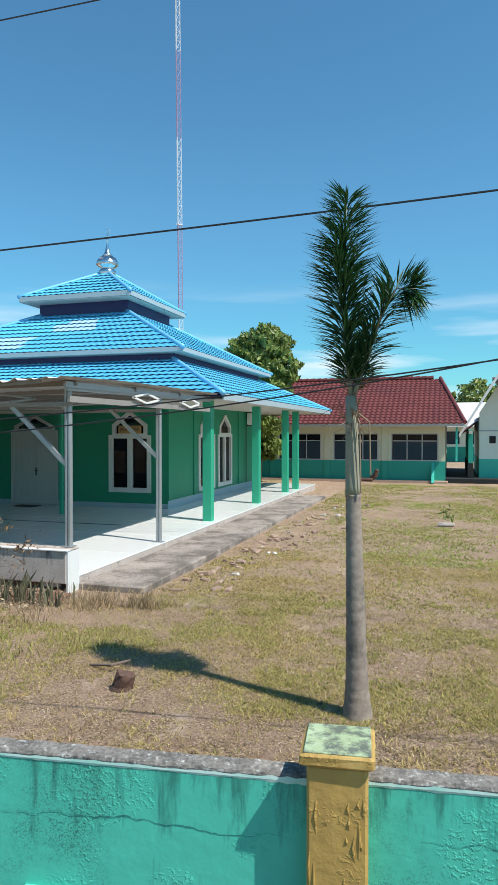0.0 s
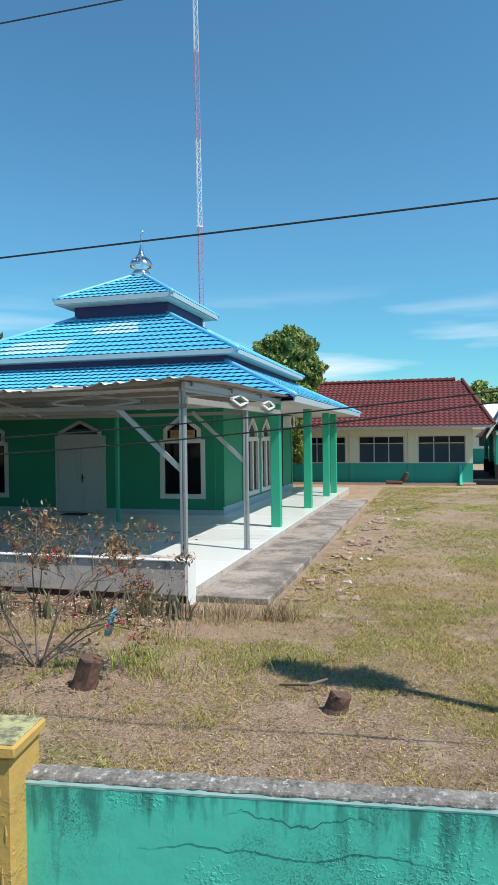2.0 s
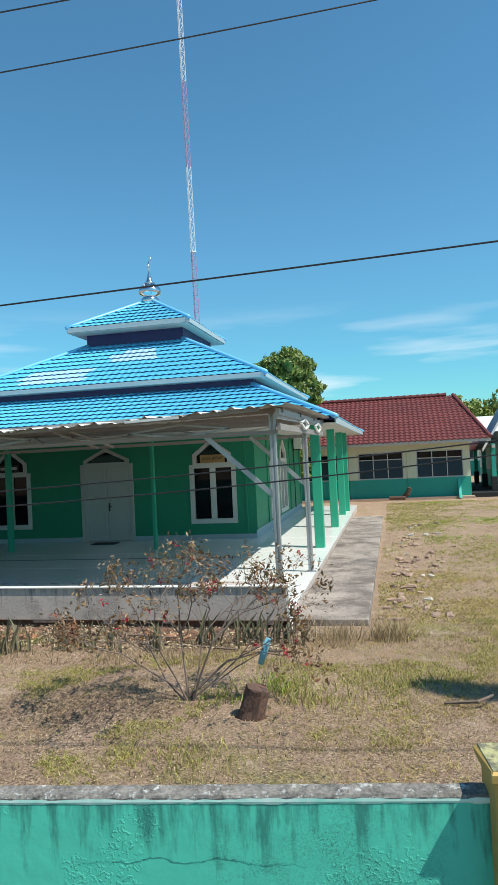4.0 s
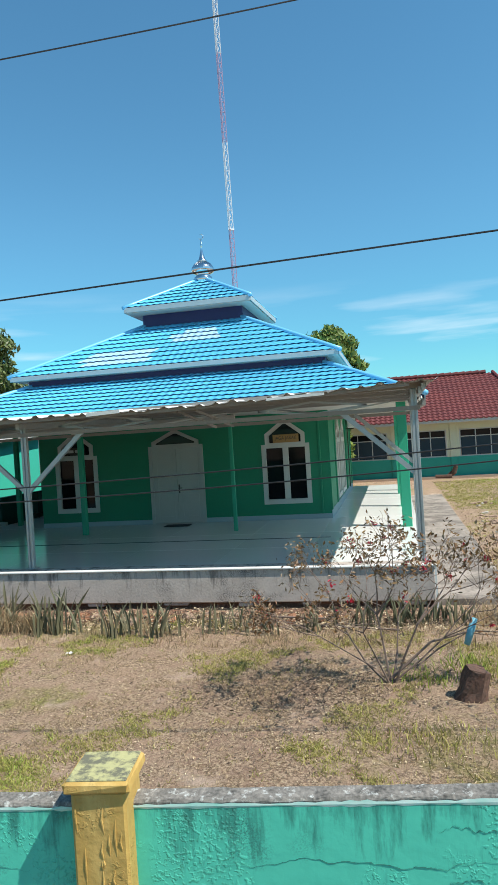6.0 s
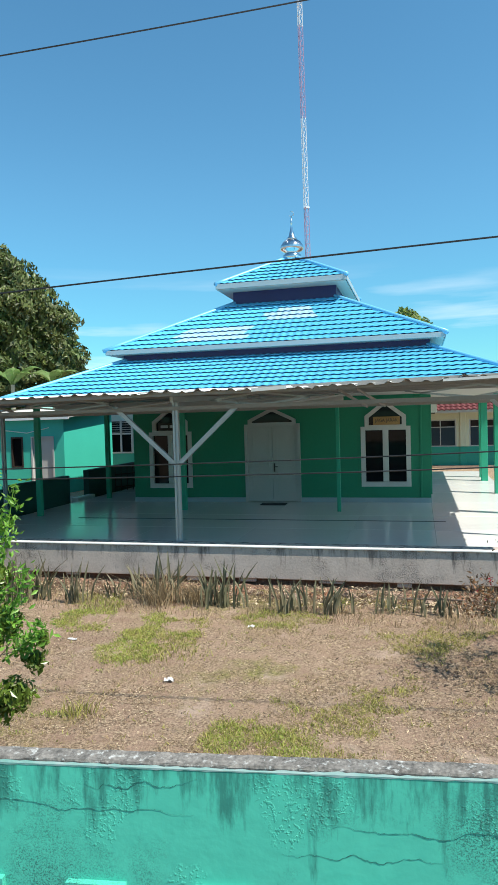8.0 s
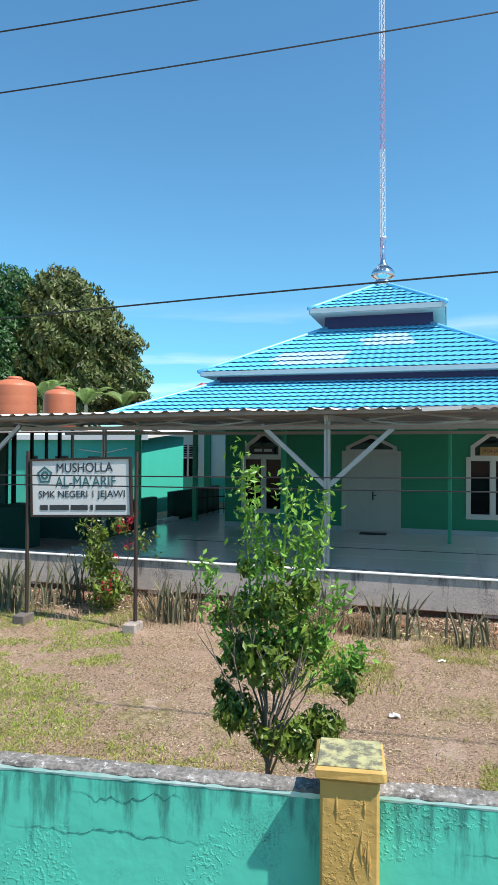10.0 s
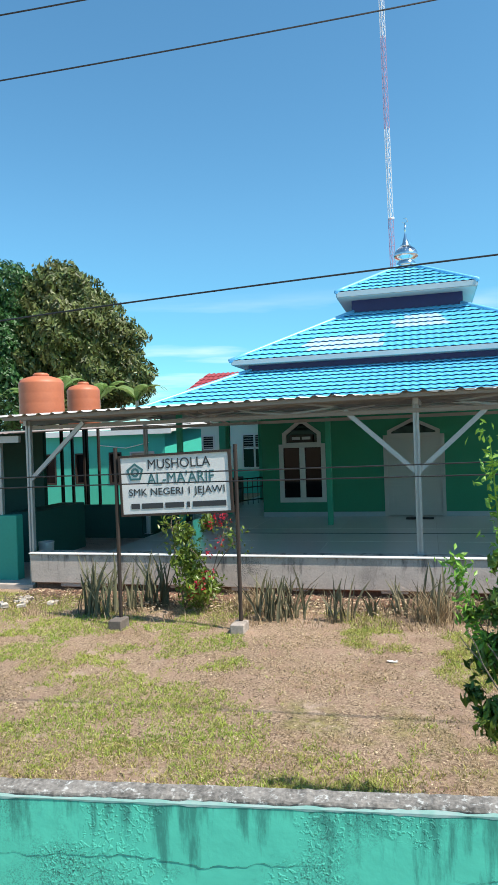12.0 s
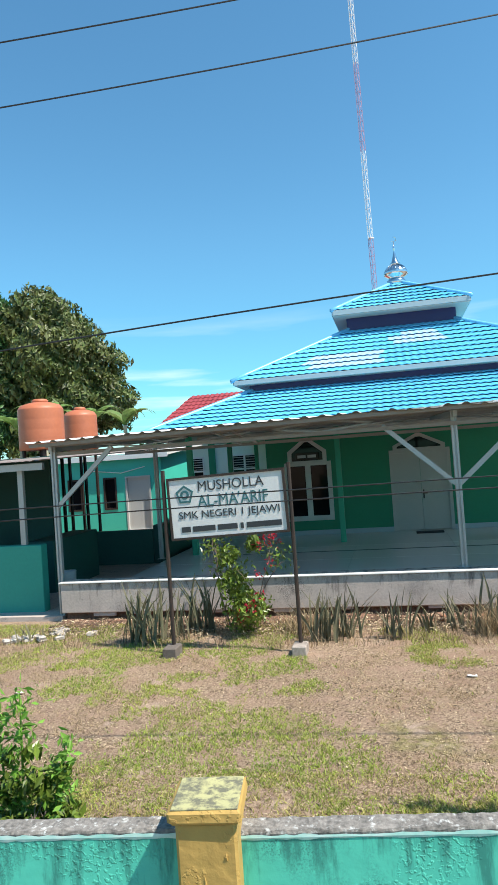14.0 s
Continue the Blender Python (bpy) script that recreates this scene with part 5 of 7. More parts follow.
shed = thing("wash_shed", -22, 12, 0.1, "open wash shed with a rusty corrugated roof", "shed")
n, vs, fs = 130, [], []
for i in range(n + 1):
    x = -27.0 + 8.3 * i / n
    w = 0.02 * math.cos(2 * math.pi * x / 0.13)
    # beyond y = 13.3 the roof is added to shade the low walls
    vs += [(x, 8.7, 2.72 + w), (x, 17.6, 3.02 + w)]
for i in range(n):
    fs.append((2 * i, 2 * i + 2, 2 * i + 3, 2 * i + 1))
part("roof", Geo().add(vs, fs), RUST, shed, "rusty corrugated iron roof")
part("side_wall", Geo().box(-27.1, -26.95, 8.95, 17.4, 0.0, 2.9), TEALWALL, shed)
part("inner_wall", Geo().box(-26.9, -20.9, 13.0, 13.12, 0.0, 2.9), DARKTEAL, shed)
part("eaves_beam", Geo().box(-27, -18.75, 8.85, 8.92, 2.56, 2.68), STEEL, shed)
for x in (-19.28, -22.6):
    part("shed_post", Geo().box(x - 0.05, x + 0.05, 9.0, 9.08, 1.27, 2.6, 0.006), STEEL, shed)
single("paint_bucket", Geo().lathe(-19.0, 10.0, [(0.13, 0.28), (0.15, 0.62), (0.155, 0.64), (0.14, 0.64), (0.12, 0.32)], 16), GREYPLASTIC, "grey plastic bucket by the low wall", "bucket", smooth=True)
single("wash_slab", Geo().box(-27, -18.4, 8.6, 19.4, -0.1, 0.12), CONCRETE, "wet concrete floor of the wash shed", "floor", kind="structure")


def water_tank(x, y, z, r, h, label):
    t = thing("water_tank", x, y, z, label, "water tank", "orange water tanks")
    rows = [(r * 0.97, z)]
    for k in range(4):
        q = z + h * 0.82 * k / 4
        rows += [(r, q + 0.02), (r, q + h * 0.17), (r * 0.997, q + h * 0.185), (r * 0.997, q + h * 0.2)]
    rows += [(r * 0.98, z + h * 0.83), (r * 0.86, z + h * 0.90), (r * 0.5, z + h * 0.95), (r * 0.34, z + h * 0.96)]
    part("body", Geo().lathe(x, y, rows, 28), ORANGE, t, smooth=True)
    part("lid", Geo().lathe(x, y, [(r * 0.36, z + h * 0.95), (r * 0.36, z + h), (r * 0.28, z + h * 1.025)], 20), ORANGE, t, smooth=True)
    for k in range(4):
        a = k * math.pi / 2 + 0.6
        part("stand_leg", Geo().box(x + 0.8 * r * math.cos(a) - 0.03, x + 0.8 * r * math.cos(a) + 0.03, y + 0.8 * r * math.sin(a) - 0.05, y + 0.8 * r * math.sin(a) + 0.05, 0.1, z), BLACKMETAL, t)


water_tank(-22.4, 15.4, 3.15, 0.62, 1.38, "orange plastic water tank above the wash shed")
water_tank(-22.35, 17.7, 3.15, 0.51, 1.30, "smaller orange plastic water tank above the wash shed")

# ---- white classroom behind, with a red roof ----
rear = thing("rear_classroom", -25, 32, 0.1, "white classroom with louvred windows and a bright red roof", "school building")
g = Geo()
u = -23.1
RWS = [(-22.6, -21.4), (-20.1, -18.9)]
for a, b in RWS:
    g.box(u, a, 28.0, 28.15, 1.15, 3.6)
    g.box(a, b, 28.0, 28.15, 2.75, 3.6)
    u = b
g.box(u, -17.2, 28.0, 28.15, 1.15, 3.6)
part("front_wall", g, PALEWALL, rear)
part("dado_wall", Geo().box(-23.1, -17.2, 27.992, 28.156, 0.0, 1.15), AQUAWALL, rear, "aqua lower wall")
part("pilaster", Geo().box(-21.15, -20.85, 27.9, 27.99, 0.0, 3.6), EMERALD, rear)
for a, b in RWS:
    w = part("window", Geo().ring([(a, 1.15), (b, 1.15), (b, 2.75), (a, 2.75)], [(a + 0.07, 1.22), (b - 0.07, 1.22), (b - 0.07, 2.68), (a + 0.07, 2.68)], "y", 27.97, 28.08), WHITE, rear, "window with louvres over two panes")
    part("mullion", Geo().box((a + b) / 2 - 0.04, (a + b) / 2 + 0.04, 27.98, 28.06, 1.22, 2.68), WHITE, w)
    part("transom_bar", Geo().box(a + 0.07, b - 0.07, 27.98, 28.06, 2.05, 2.12), WHITE, w)
    part("pane", Geo().box(a + 0.07, b - 0.07, 28.03, 28.04, 1.22, 2.05), DARKGLASS, w)
    for k in range(5):
        part("louvre", Geo().beam((a + 0.07, 28.0, 2.17 + 0.11 * k), (b - 0.07, 28.0, 2.17 + 0.11 * k), 0.09, 0.02), WHITE, w)
part("wall_behind_louvres", Geo().box(-23.1, -17.2, 28.4, 28.5, 0, 3.6), DARKROOM, rear)
rroof = part("roof", Geo().add([(-24.2, 27.2, 3.6), (-16.6, 27.2, 3.6), (-18.5, 32.5, 6.06), (-23.1, 32.5, 6.06), (-24.2, 37.8, 3.6), (-16.6, 37.8, 3.6)],
                               [(0, 1, 2, 3), (1, 5, 2), (5, 4, 3, 2), (4, 0, 3), (0, 4, 5, 1)]), NAVY, rear, "bright red tile roof")
for k in range(12):
    q0, q1 = k / 12 - 0.01, (k + 1) / 12
    vs, fs, n = [], [], 120
    for i in range(n + 1):
        for q, lift in ((q0, 0.0), (q0, 0.06), (q1, 0.015)):
            xa, xb = -24.2 + 1.1 * q, -16.6 - 1.9 * q
            x = xa + (xb - xa) * i / n
            vs.append((x, 27.2 + 5.3 * q, 3.6 + 2.46 * q + lift + 0.02 * math.cos(x * 24)))
    for i in range(n):
        fs += [(3 * i + q, 3 * i + 3 + q, 3 * i + 4 + q, 3 * i + 1 + q) for q in range(2)]
    part("tile_course", raw_mesh("tile_course", vs, fs, REDNEW), REDNEW, rroof)

# ---- lattice mast ----
mast = thing("radio_mast", -13.15, 30.2, 0.0, "tall slender red and white lattice radio mast", "mast")


def mast_section(z0, z1, material):
    g = Geo()
    r = 0.13
    c0 = [(-13.08 - 0.009 * z0 + r * math.cos(a), 30.2 + r * math.sin(a), z0) for a in (0.5, 2.6, 4.7)]
    c1 = [(-13.08 - 0.009 * z1 + r * math.cos(a), 30.2 + r * math.sin(a), z1) for a in (0.5, 2.6, 4.7)]
    for p, q in zip(c0, c1):
        g.beam(p, q, 0.026, 0.026)
    n = int((z1 - z0) / 0.42)
    for k in range(n):
        for i in range(3):
            a = Vector(c0[i]).lerp(Vector(c1[i]), k / n)
            b = Vector(c0[(i + 1) % 3]).lerp(Vector(c1[(i + 1) % 3]), (k + 1) / n)
            g.beam(a, b, 0.013, 0.013)
            g.beam(a, Vector(c0[(i + 1) % 3]).lerp(Vector(c1[(i + 1) % 3]), k / n), 0.013, 0.013)
    part("lattice_section", g, material, mast, "red painted section" if material is MASTRED else "white painted section")


for k in range(6):
    mast_section(4.06 + 4.2 * (k - 1), 4.06 + 4.2 * k, MASTRED if k % 2 == 0 else MASTWHITE)
part("joint_plate", Geo().lathe(-13.19, 30.2, [(0.17, 12.44), (0.17, 12.5)], 3), MASTWHITE, mast)

# ---- overhead cables along the road ----
CABLES = [(0.013, 11.0, 0.20, (11.353, 0.1650, 0.00184, 0)), (0.013, 11.0, 0.20, (10.374, 0.1650, 0.00184, 0)), (0.0115, 7.4, 0.04, (4.916, 0.04385, 0.0017, 0.00008)),
          (0.0055, 4.6, 0.06, (2.902, 0.1328, 0.00893, 0.00021)), (0.0055, 4.6, 0.06, (2.912, 0.1815, 0.01445, 0.00039))]
for r, y0, sy, (c, b, a, d) in CABLES:
    pts = [(x, y0 + sy * x, c + b * x + a * x * x + d * x ** 3) for x in np.linspace(-25, 8, 70)]
    single("overhead_cable", Geo().tube(pts, r, 6), CABLE, "black overhead cable along the road" if r > 0.01 else "thin black cable hanging low along the road", "cable", "cables along the road")

# ---- name board ----
board = thing("name_board", -15.1, 6.85, 0.05, "weathered white name board on two black posts with concrete feet", "sign")
SA = math.degrees(math.atan2(0.16, 1.66))
for x, y, z in ((-15.93, 6.86, 0.0), (-14.28, 6.90, 0.0)):
    part("sign_post", Geo().tube([(x, y, 0.1), (x, y, 2.42)], 0.026, 8), BLACKMETAL, board)
    part("concrete_foot", Geo().box(x - 0.09, x + 0.09, y - 0.20, y + 0.06, -0.12, 0.17, 0.012), PATHCON, board, "brownish concrete foot")
part("board_frame", Geo().ring([(-15.89, 1.545), (-14.34, 1.545), (-14.34, 2.35), (-15.89, 2.35)], [(-15.86, 1.575), (-14.37, 1.575), (-14.37, 2.32), (-15.86, 2.32)], "y", 6.825, 6.875), BLACKMETAL, board)
panel = part("sign_panel", Geo().box(-15.865, -14.365, 6.84, 6.865, 1.57, 2.325), SIGNWHITE, board, "white panel with peeling painted lettering")
lettering("MUSHOLLA", 0.125, -15.47, 6.836, 2.155, INK, panel, 0.86)
lettering("AL-MA'ARIF", 0.155, -15.49, 6.836, 1.955, TEALINK, panel, 0.92)
lettering("SMK NEGERI 1 JEJAWI", 0.12, -15.76, 6.836, 1.785, INK, panel, 1.32)
for a, b in ((-15.74, -15.62), (-15.59, -15.29), (-15.26, -15.0), (-14.96, -14.92), (-14.88, -14.43)):
    part("address_bar", Geo().box(a, b, 6.834, 6.838, 1.64, 1.71), INK, panel, "plain bar in place of an address")
emblem = [(-15.66 + 0.125 * math.sin(2 * math.pi * k / 5), 2.12 + 0.125 * math.cos(2 * math.pi * k / 5)) for k in range(5)]
inner = [(-15.66 + 0.095 * math.sin(2 * math.pi * k / 5), 2.12 + 0.095 * math.cos(2 * math.pi * k / 5)) for k in range(5)]
part("emblem", Geo().ring(emblem, inner, "y", 6.833, 6.839), TEALINK, panel, "plain pentagon emblem")
part("emblem_core", Geo().ring([(-15.66 + 0.06 * math.cos(a), 2.12 + 0.06 * math.sin(a)) for a in np.linspace(0, 5.6, 10)],
                               [(-15.66 + 0.03 * math.cos(a), 2.12 + 0.03 * math.sin(a)) for a in np.linspace(0, 5.6, 10)], "y", 6.833, 6.839), TEALINK, panel)

# the panel hangs a little askew between its posts
tilt = Matrix.Translation((-15.08, 6.85, 1.935)) @ Matrix.Rotation(-radians(1.9), 4, "Y") @ Matrix.Translation((15.1, -6.85, -1.95))
for ob in board.children_recursive:
    if ob.name.split(".")[0] not in ("sign_post", "concrete_foot"):
        ob.data.transform(tilt)
board.matrix_basis = pose(0.095, -0.14, 0) @ board.matrix_basis


# ---- palm ----
def leaflets(paths, material, name, parent, label=""):
    """Narrow folded leaflets: each path gives base, tip direction, length and width."""
    vs, fs = [], []
    for p, d, length, width in paths:
        p, d = Vector(p), Vector(d).normalized()
        s = d.cross(Vector((0, 0, 1)))
        s = (s if s.length > 0.05 else d.cross(Vector((1, 0, 0)))).normalized() * width / 2
        u = s.cross(d).normalized() * width * 0.3
        m = p + d * length * 0.5 - Vector((0, 0, 0.06 * length * length))
        t = p + d * length - Vector((0, 0, 0.28 * length * length))
        k = len(vs)
        vs += [p, m - s + u, m, m + s + u, t]
        fs += [(k, k + 1, k + 2), (k, k + 2, k + 3), (k + 1, k + 4, k + 2), (k + 2, k + 4, k + 3)]
    return part(name, raw_mesh(name, [tuple(v) for v in vs], fs, material), material, parent, label)


def along_path(pts, q):
    pts = [Vector(p) for p in pts]
    f = q * (len(pts) - 1)
    i = min(int(f), len(pts) - 2)
    return pts[i].lerp(pts[i + 1], f - i), (pts[i + 1] - pts[i]).normalized()


def frond(parent, pts, n, length, seed, bare=0.12, material=None):
    rng = random.Random(seed)
    f = part("frond", Geo().tube(pts, [0.022 * (1 - 0.85 * i / (len(pts) - 1)) for i in range(len(pts))], 6), PALMSHAFT, parent, "plumed palm frond", smooth=True)
    out = []
    for i in range(n):
        q = bare + (1 - bare) * rng.random()
        p, d = along_path(pts, q)
        a = rng.uniform(0, 2 * math.pi)
        side = d.cross(Vector((0.3, 0.9, 0.2))).normalized()
        up = side.cross(d)
        way = (side * math.cos(a) + up * math.sin(a) * 0.75) + d * rng.uniform(0.35, 0.85)
        taper = min(1, 0.55 + q * 1.1) * (1 - 0.35 * max(0, q - 0.7) / 0.3)
        out.append((p, way, length * taper * rng.uniform(0.75, 1.1), rng.uniform(0.014, 0.024)))
    tagged(leaflets(out, material or PALMLEAF, "leaf_plume", f), kind="stuff")
    return f


PX, PY = -1.16, 5.58
palm = thing("palm_tree", PX, PY, 0.05, "young foxtail palm with a ringed grey trunk and plumed fronds", "palm tree")
rows = []
for k in range(64):
    z = -0.05 + 1.95 * k / 63
    r = 0.060 + 0.072 * math.exp(-z / 0.28) + 0.016 * math.exp(-((z - 0.75) / 0.75) ** 2)
    rows.append((PX - 0.022 * z, PY, z, r + (0.004 if k % 3 == 0 else 0)))
part("trunk", Geo().tube([r[:3] for r in rows], [r[3] for r in rows], 16), PALMBARK, palm, "ringed grey trunk, thicker at its foot", smooth=True)
shaft = [(PX - 0.045, PY, 1.88, 0.066), (PX - 0.047, PY, 1.96, 0.060), (PX - 0.052, PY, 2.25, 0.055), (PX - 0.058, PY, 2.5, 0.050), (PX - 0.062, PY, 2.72, 0.045)]
part("crownshaft", Geo().tube([s[:3] for s in shaft], [s[3] for s in shaft], 12), PALMSHAFT, palm, "grey-green crownshaft", smooth=True)
B = (PX - 0.06, PY, 2.66)
frond(palm, [B, (PX - 0.08, PY, 3.0), (PX - 0.12, PY + 0.02, 3.5), (PX - 0.13, PY + 0.02, 3.97), (PX - 0.10, PY, 4.34)], 640, 0.40, 1)
frond(palm, [B, (PX - 0.10, PY - 0.03, 3.1), (PX - 0.14, PY - 0.06, 3.6), (PX - 0.16, PY - 0.08, 3.95)], 330, 0.38, 2)
frond(palm, [B, (PX + 0.04, PY, 2.95), (PX + 0.18, PY - 0.02, 3.35), (PX + 0.31, PY - 0.05, 3.58), (PX + 0.46, PY - 0.08, 3.56)], 440, 0.37, 3)
frond(palm, [B, (PX - 0.02, PY + 0.1, 3.0), (PX + 0.08, PY + 0.25, 3.35)], 160, 0.26, 4)
rng = random.Random(9)
leaflets([((PX - 0.06 + rng.uniform(-0.05, 0.05), PY, rng.uniform(2.45, 2.78)), (rng.uniform(-1, 1), rng.uniform(-1, 0.4), rng.uniform(-0.3, 0.9)), rng.uniform(0.12, 0.3), 0.016) for _ in range(46)],
         DRYLEAF, "dry_sheath", palm, "torn dry fibres under the fronds")
for dx, dz in ((0.10, -0.55), (0.02, -0.7)):
    part("dry_stalk", Geo().tube([(PX - 0.05, PY - 0.05, 2.62), (PX + dx, PY - 0.08, 2.5), (PX + dx + 0.01, PY - 0.07, 2.62 + dz)], 0.007, 5), DRYLEAF, palm)


# ---- trees ----
def leaf_cloud(blobs, count, size, seed, inner=0.55):
    """Leaves strewn over and inside lumpy clumps; returns arrays for a mesh of small bent leaves."""
    rng = np.random.default_rng(seed)
    vol = np.array([b[3] ** 2 for b in blobs])
    pick = rng.choice(len(blobs), count, p=vol / vol.sum())
    c = np.array([b[:3] for b in blobs])[pick]
    r = np.array([b[3] for b in blobs])[pick]
    d = rng.normal(size=(count, 3))
    d /= np.linalg.norm(d, axis=1, keepdims=True)
    lump = 1 + 0.22 * np.sin(d[:, 0] * 5 + pick) * np.cos(d[:, 1] * 6 + 2 * pick) + 0.14 * np.sin(d[:, 2] * 9 + d[:, 0] * 7)
    rad = r * lump * (inner + (1 - inner) * rng.random(count) ** 0.5)
    p = c + d * rad[:, None] * np.array([1, 1, 0.92])
    n = d + 0.7 * rng.normal(size=(count, 3))
    n /= np.linalg.norm(n, axis=1, keepdims=True)
    t = np.cross(n, rng.normal(size=(count, 3)))
    t /= np.linalg.norm(t, axis=1, keepdims=True)
    t[:, 2] -= 0.4
    b = np.cross(n, t)
    s = size * rng.uniform(0.6, 1.3, count)[:, None]
    quad = np.stack([p - t * s, p + b * s * 0.42 + n * s * 0.12, p + t * s, p - b * s * 0.42 + n * s * 0.12], 1).reshape(-1, 3)
    i = np.arange(count)[:, None] * 4
    tri = np.concatenate([i + [0, 1, 2], i + [0, 2, 3]], 1).reshape(-1, 3)
    return quad.tolist(), tri.tolist()


def tree(name, x, y, trunk_h, r, blobs, count, size, material, label, seed):
    t = thing(name, x, y, ground_z(x, y), label, "tree")
    z0 = ground_z(x, y) - 0.1
    path = [(x, y, z0), (x + 0.1, y, z0 + trunk_h * 0.5), (x + 0.05, y + 0.1, z0 + trunk_h)]
    part("trunk", Geo().tube(path, [r, r * 0.8, r * 0.6], 10), BARK, t, smooth=True)
    for b in blobs:
        a, e = Vector(path[2]), Vector(b[:3])
        part("limb", Geo().tube([a, a.lerp(e, 0.5) + Vector((0, 0, 0.2)), e], [r * 0.5, r * 0.32, r * 0.12], 7), BARK, t)
    vs, fs = leaf_cloud(blobs, count, size, seed)
    part("crown", raw_mesh("crown", vs, fs, material), material, t, "dense uneven crown of leaves")
    return t


tree("tree", -9.2, 30.2, 2.6, 0.16, [(-8.75, 30.4, 6.45, 1.05), (-9.80, 30.3, 6.0, 1.0), (-8.35, 30.5, 5.4, 1.05), (-9.45, 30.2, 4.8, 1.35), (-8.6, 30.2, 4.1, 0.95), (-9.6, 30.1, 3.4, 1.0), (-8.9, 30.1, 2.7, 0.8), (-8.7, 30.1, 1.7, 0.6), (-9.4, 30.2, 1.9, 0.6)],
     22000, 0.13, TREELEAF, "bushy green tree before the red-roofed school", 11)
tree("mango_tree", -31.7, 33.0, 5.5, 0.4, [(-31.9, 33, 11.4, 1.8), (-30.6, 33.2, 9.9, 1.9), (-33.2, 33, 10.1, 2.0), (-29.2, 33.5, 8.3, 1.8), (-31.4, 32.2, 8.7, 2.4), (-28.6, 33.8, 6.2, 1.7), (-33.5, 32.5, 7.2, 2.2), (-30.3, 32.5, 6.0, 2.1), (-31.5, 32, 4.2, 2.2)],
     52000, 0.155, MANGOLEAF, "large dark mango tree with brownish young leaves", 12)
tree("vine_tree", -35.0, 32.5, 5.0, 0.3, [(-35.0, 32.5, 11.7, 1.7), (-36.2, 32, 9.6, 2.2), (-34.0, 32.2, 9.4, 1.7), (-34.8, 31.5, 7.4, 2.2), (-37.5, 32.5, 9.8, 2.4), (-34.4, 31.2, 5.2, 2.0)],
     30000, 0.145, VINELEAF, "tree smothered in green climbing vines", 13)
tree("tree", 1.9, 68, 3.0, 0.2, [(1.9, 68, 5.2, 2.2), (4.0, 69, 4.4, 2.4), (-0.6, 69, 4.0, 1.8), (7, 70, 5.0, 2.6)], 6000, 0.30, TREELEAF, "far green tree behind the school roofs", 14)
tree("tree", -24.5, 30.2, 1.8, 0.09, [(-24.6, 30.3, 2.5, 0.75), (-24.4, 30.4, 1.5, 0.8), (-24.8, 30.6, 3.2, 0.65)], 3000, 0.13, VINELEAF, "small leafy tree beside the rear classroom", 15)

# far woods round the yard, too many to count
blobs = []
rng = random.Random(5)
for k in range(46):
    x = -95 + 4.6 * k + rng.uniform(-2, 2)
    y = 88 + rng.uniform(0, 18)
    h = rng.uniform(2.2, 4.2)
    blobs += [(x, y, h * 0.55, h * 0.75), (x + 1.5, y + 1, h * 0.9, h * 0.5)]
vs, fs = leaf_cloud(blobs, 26000, 0.6, 21)
tagged(new("far_woods", raw_mesh("far_woods", vs, fs, TREELEAF)), "far belt of green trees behind the buildings", "woods", kind="stuff")


def banana(x, y, h, seed):
    rng = random.Random(seed)
    t = thing("banana_plant", x, y, ground_z(x, y), "banana plant with broad torn leaves behind the shed", "banana plant", "banana plants")
    part("stem", Geo().tube([(x, y, 0), (x, y, h)], [0.14, 0.08], 8), PALMSHAFT, t)
    for k in range(7):
        a = k * 0.9 + rng.random()
        length, vs, fs = rng.uniform(1.5, 2.2), [], []
        for i in range(13):
            q = i / 12
            w = 0.30 * math.sin(math.pi * min(q * 1.1 + 0.06, 1)) + 0.01
            out, z = length * q * 0.75, h + length * (1.25 * q - 1.05 * q * q)
            cx, cy = x + out * math.cos(a), y + out * math.sin(a)
            for s in (-1, 0, 1):
                vs.append((cx - s * w * math.sin(a), cy + s * w * math.cos(a), z - abs(s) * w * 0.35 + (0.03 if i % 2 and s else 0)))
        for i in range(12):
            for s in range(2):
                fs.append((3 * i + s, 3 * i + s + 1, 3 * i + 4 + s, 3 * i + 3 + s))
        part("leaf", raw_mesh("leaf", vs, fs, BANANA), BANANA, t)


for k, (x, y, h) in enumerate(((-26.8, 23.5, 3.6), (-25.4, 24.5, 3.4), (-28.2, 24.0, 3.3), (-24.4, 26.2, 3.4), (-29.8, 22.5, 3.2))):
    banana(x, y, h + 1.0, k)


# ---- shrubs ----
def twiggy(stems, seed, depth=3, spread=0.55):
    """Branching twigs: returns tube paths with radii, and the tips."""
    rng = random.Random(seed)
    tubes, tips = [], []

    def grow(p, d, length, r, level):
        mid = p + d * length * 0.5 + Vector((rng.uniform(-1, 1), rng.uniform(-1, 1), 0)) * length * 0.06
        e = p + d * length
        tubes.append(([p, mid, e], [r, r * 0.85, r * 0.65]))
        if level == 0:
            tips.append((e, d))
            return
        for _ in range(rng.choice((2, 2, 3))):
            nd = (d + spread * Vector((rng.gauss(0, 0.8), rng.gauss(0, 0.8), rng.gauss(0.05, 0.45)))).normalized()
            grow(e, nd, length * rng.uniform(0.45, 0.75), r * 0.64, level - 1)

    for p, d, length, r in stems:
        grow(Vector(p), Vector(d).normalized(), length, r, depth)
    return tubes, tips


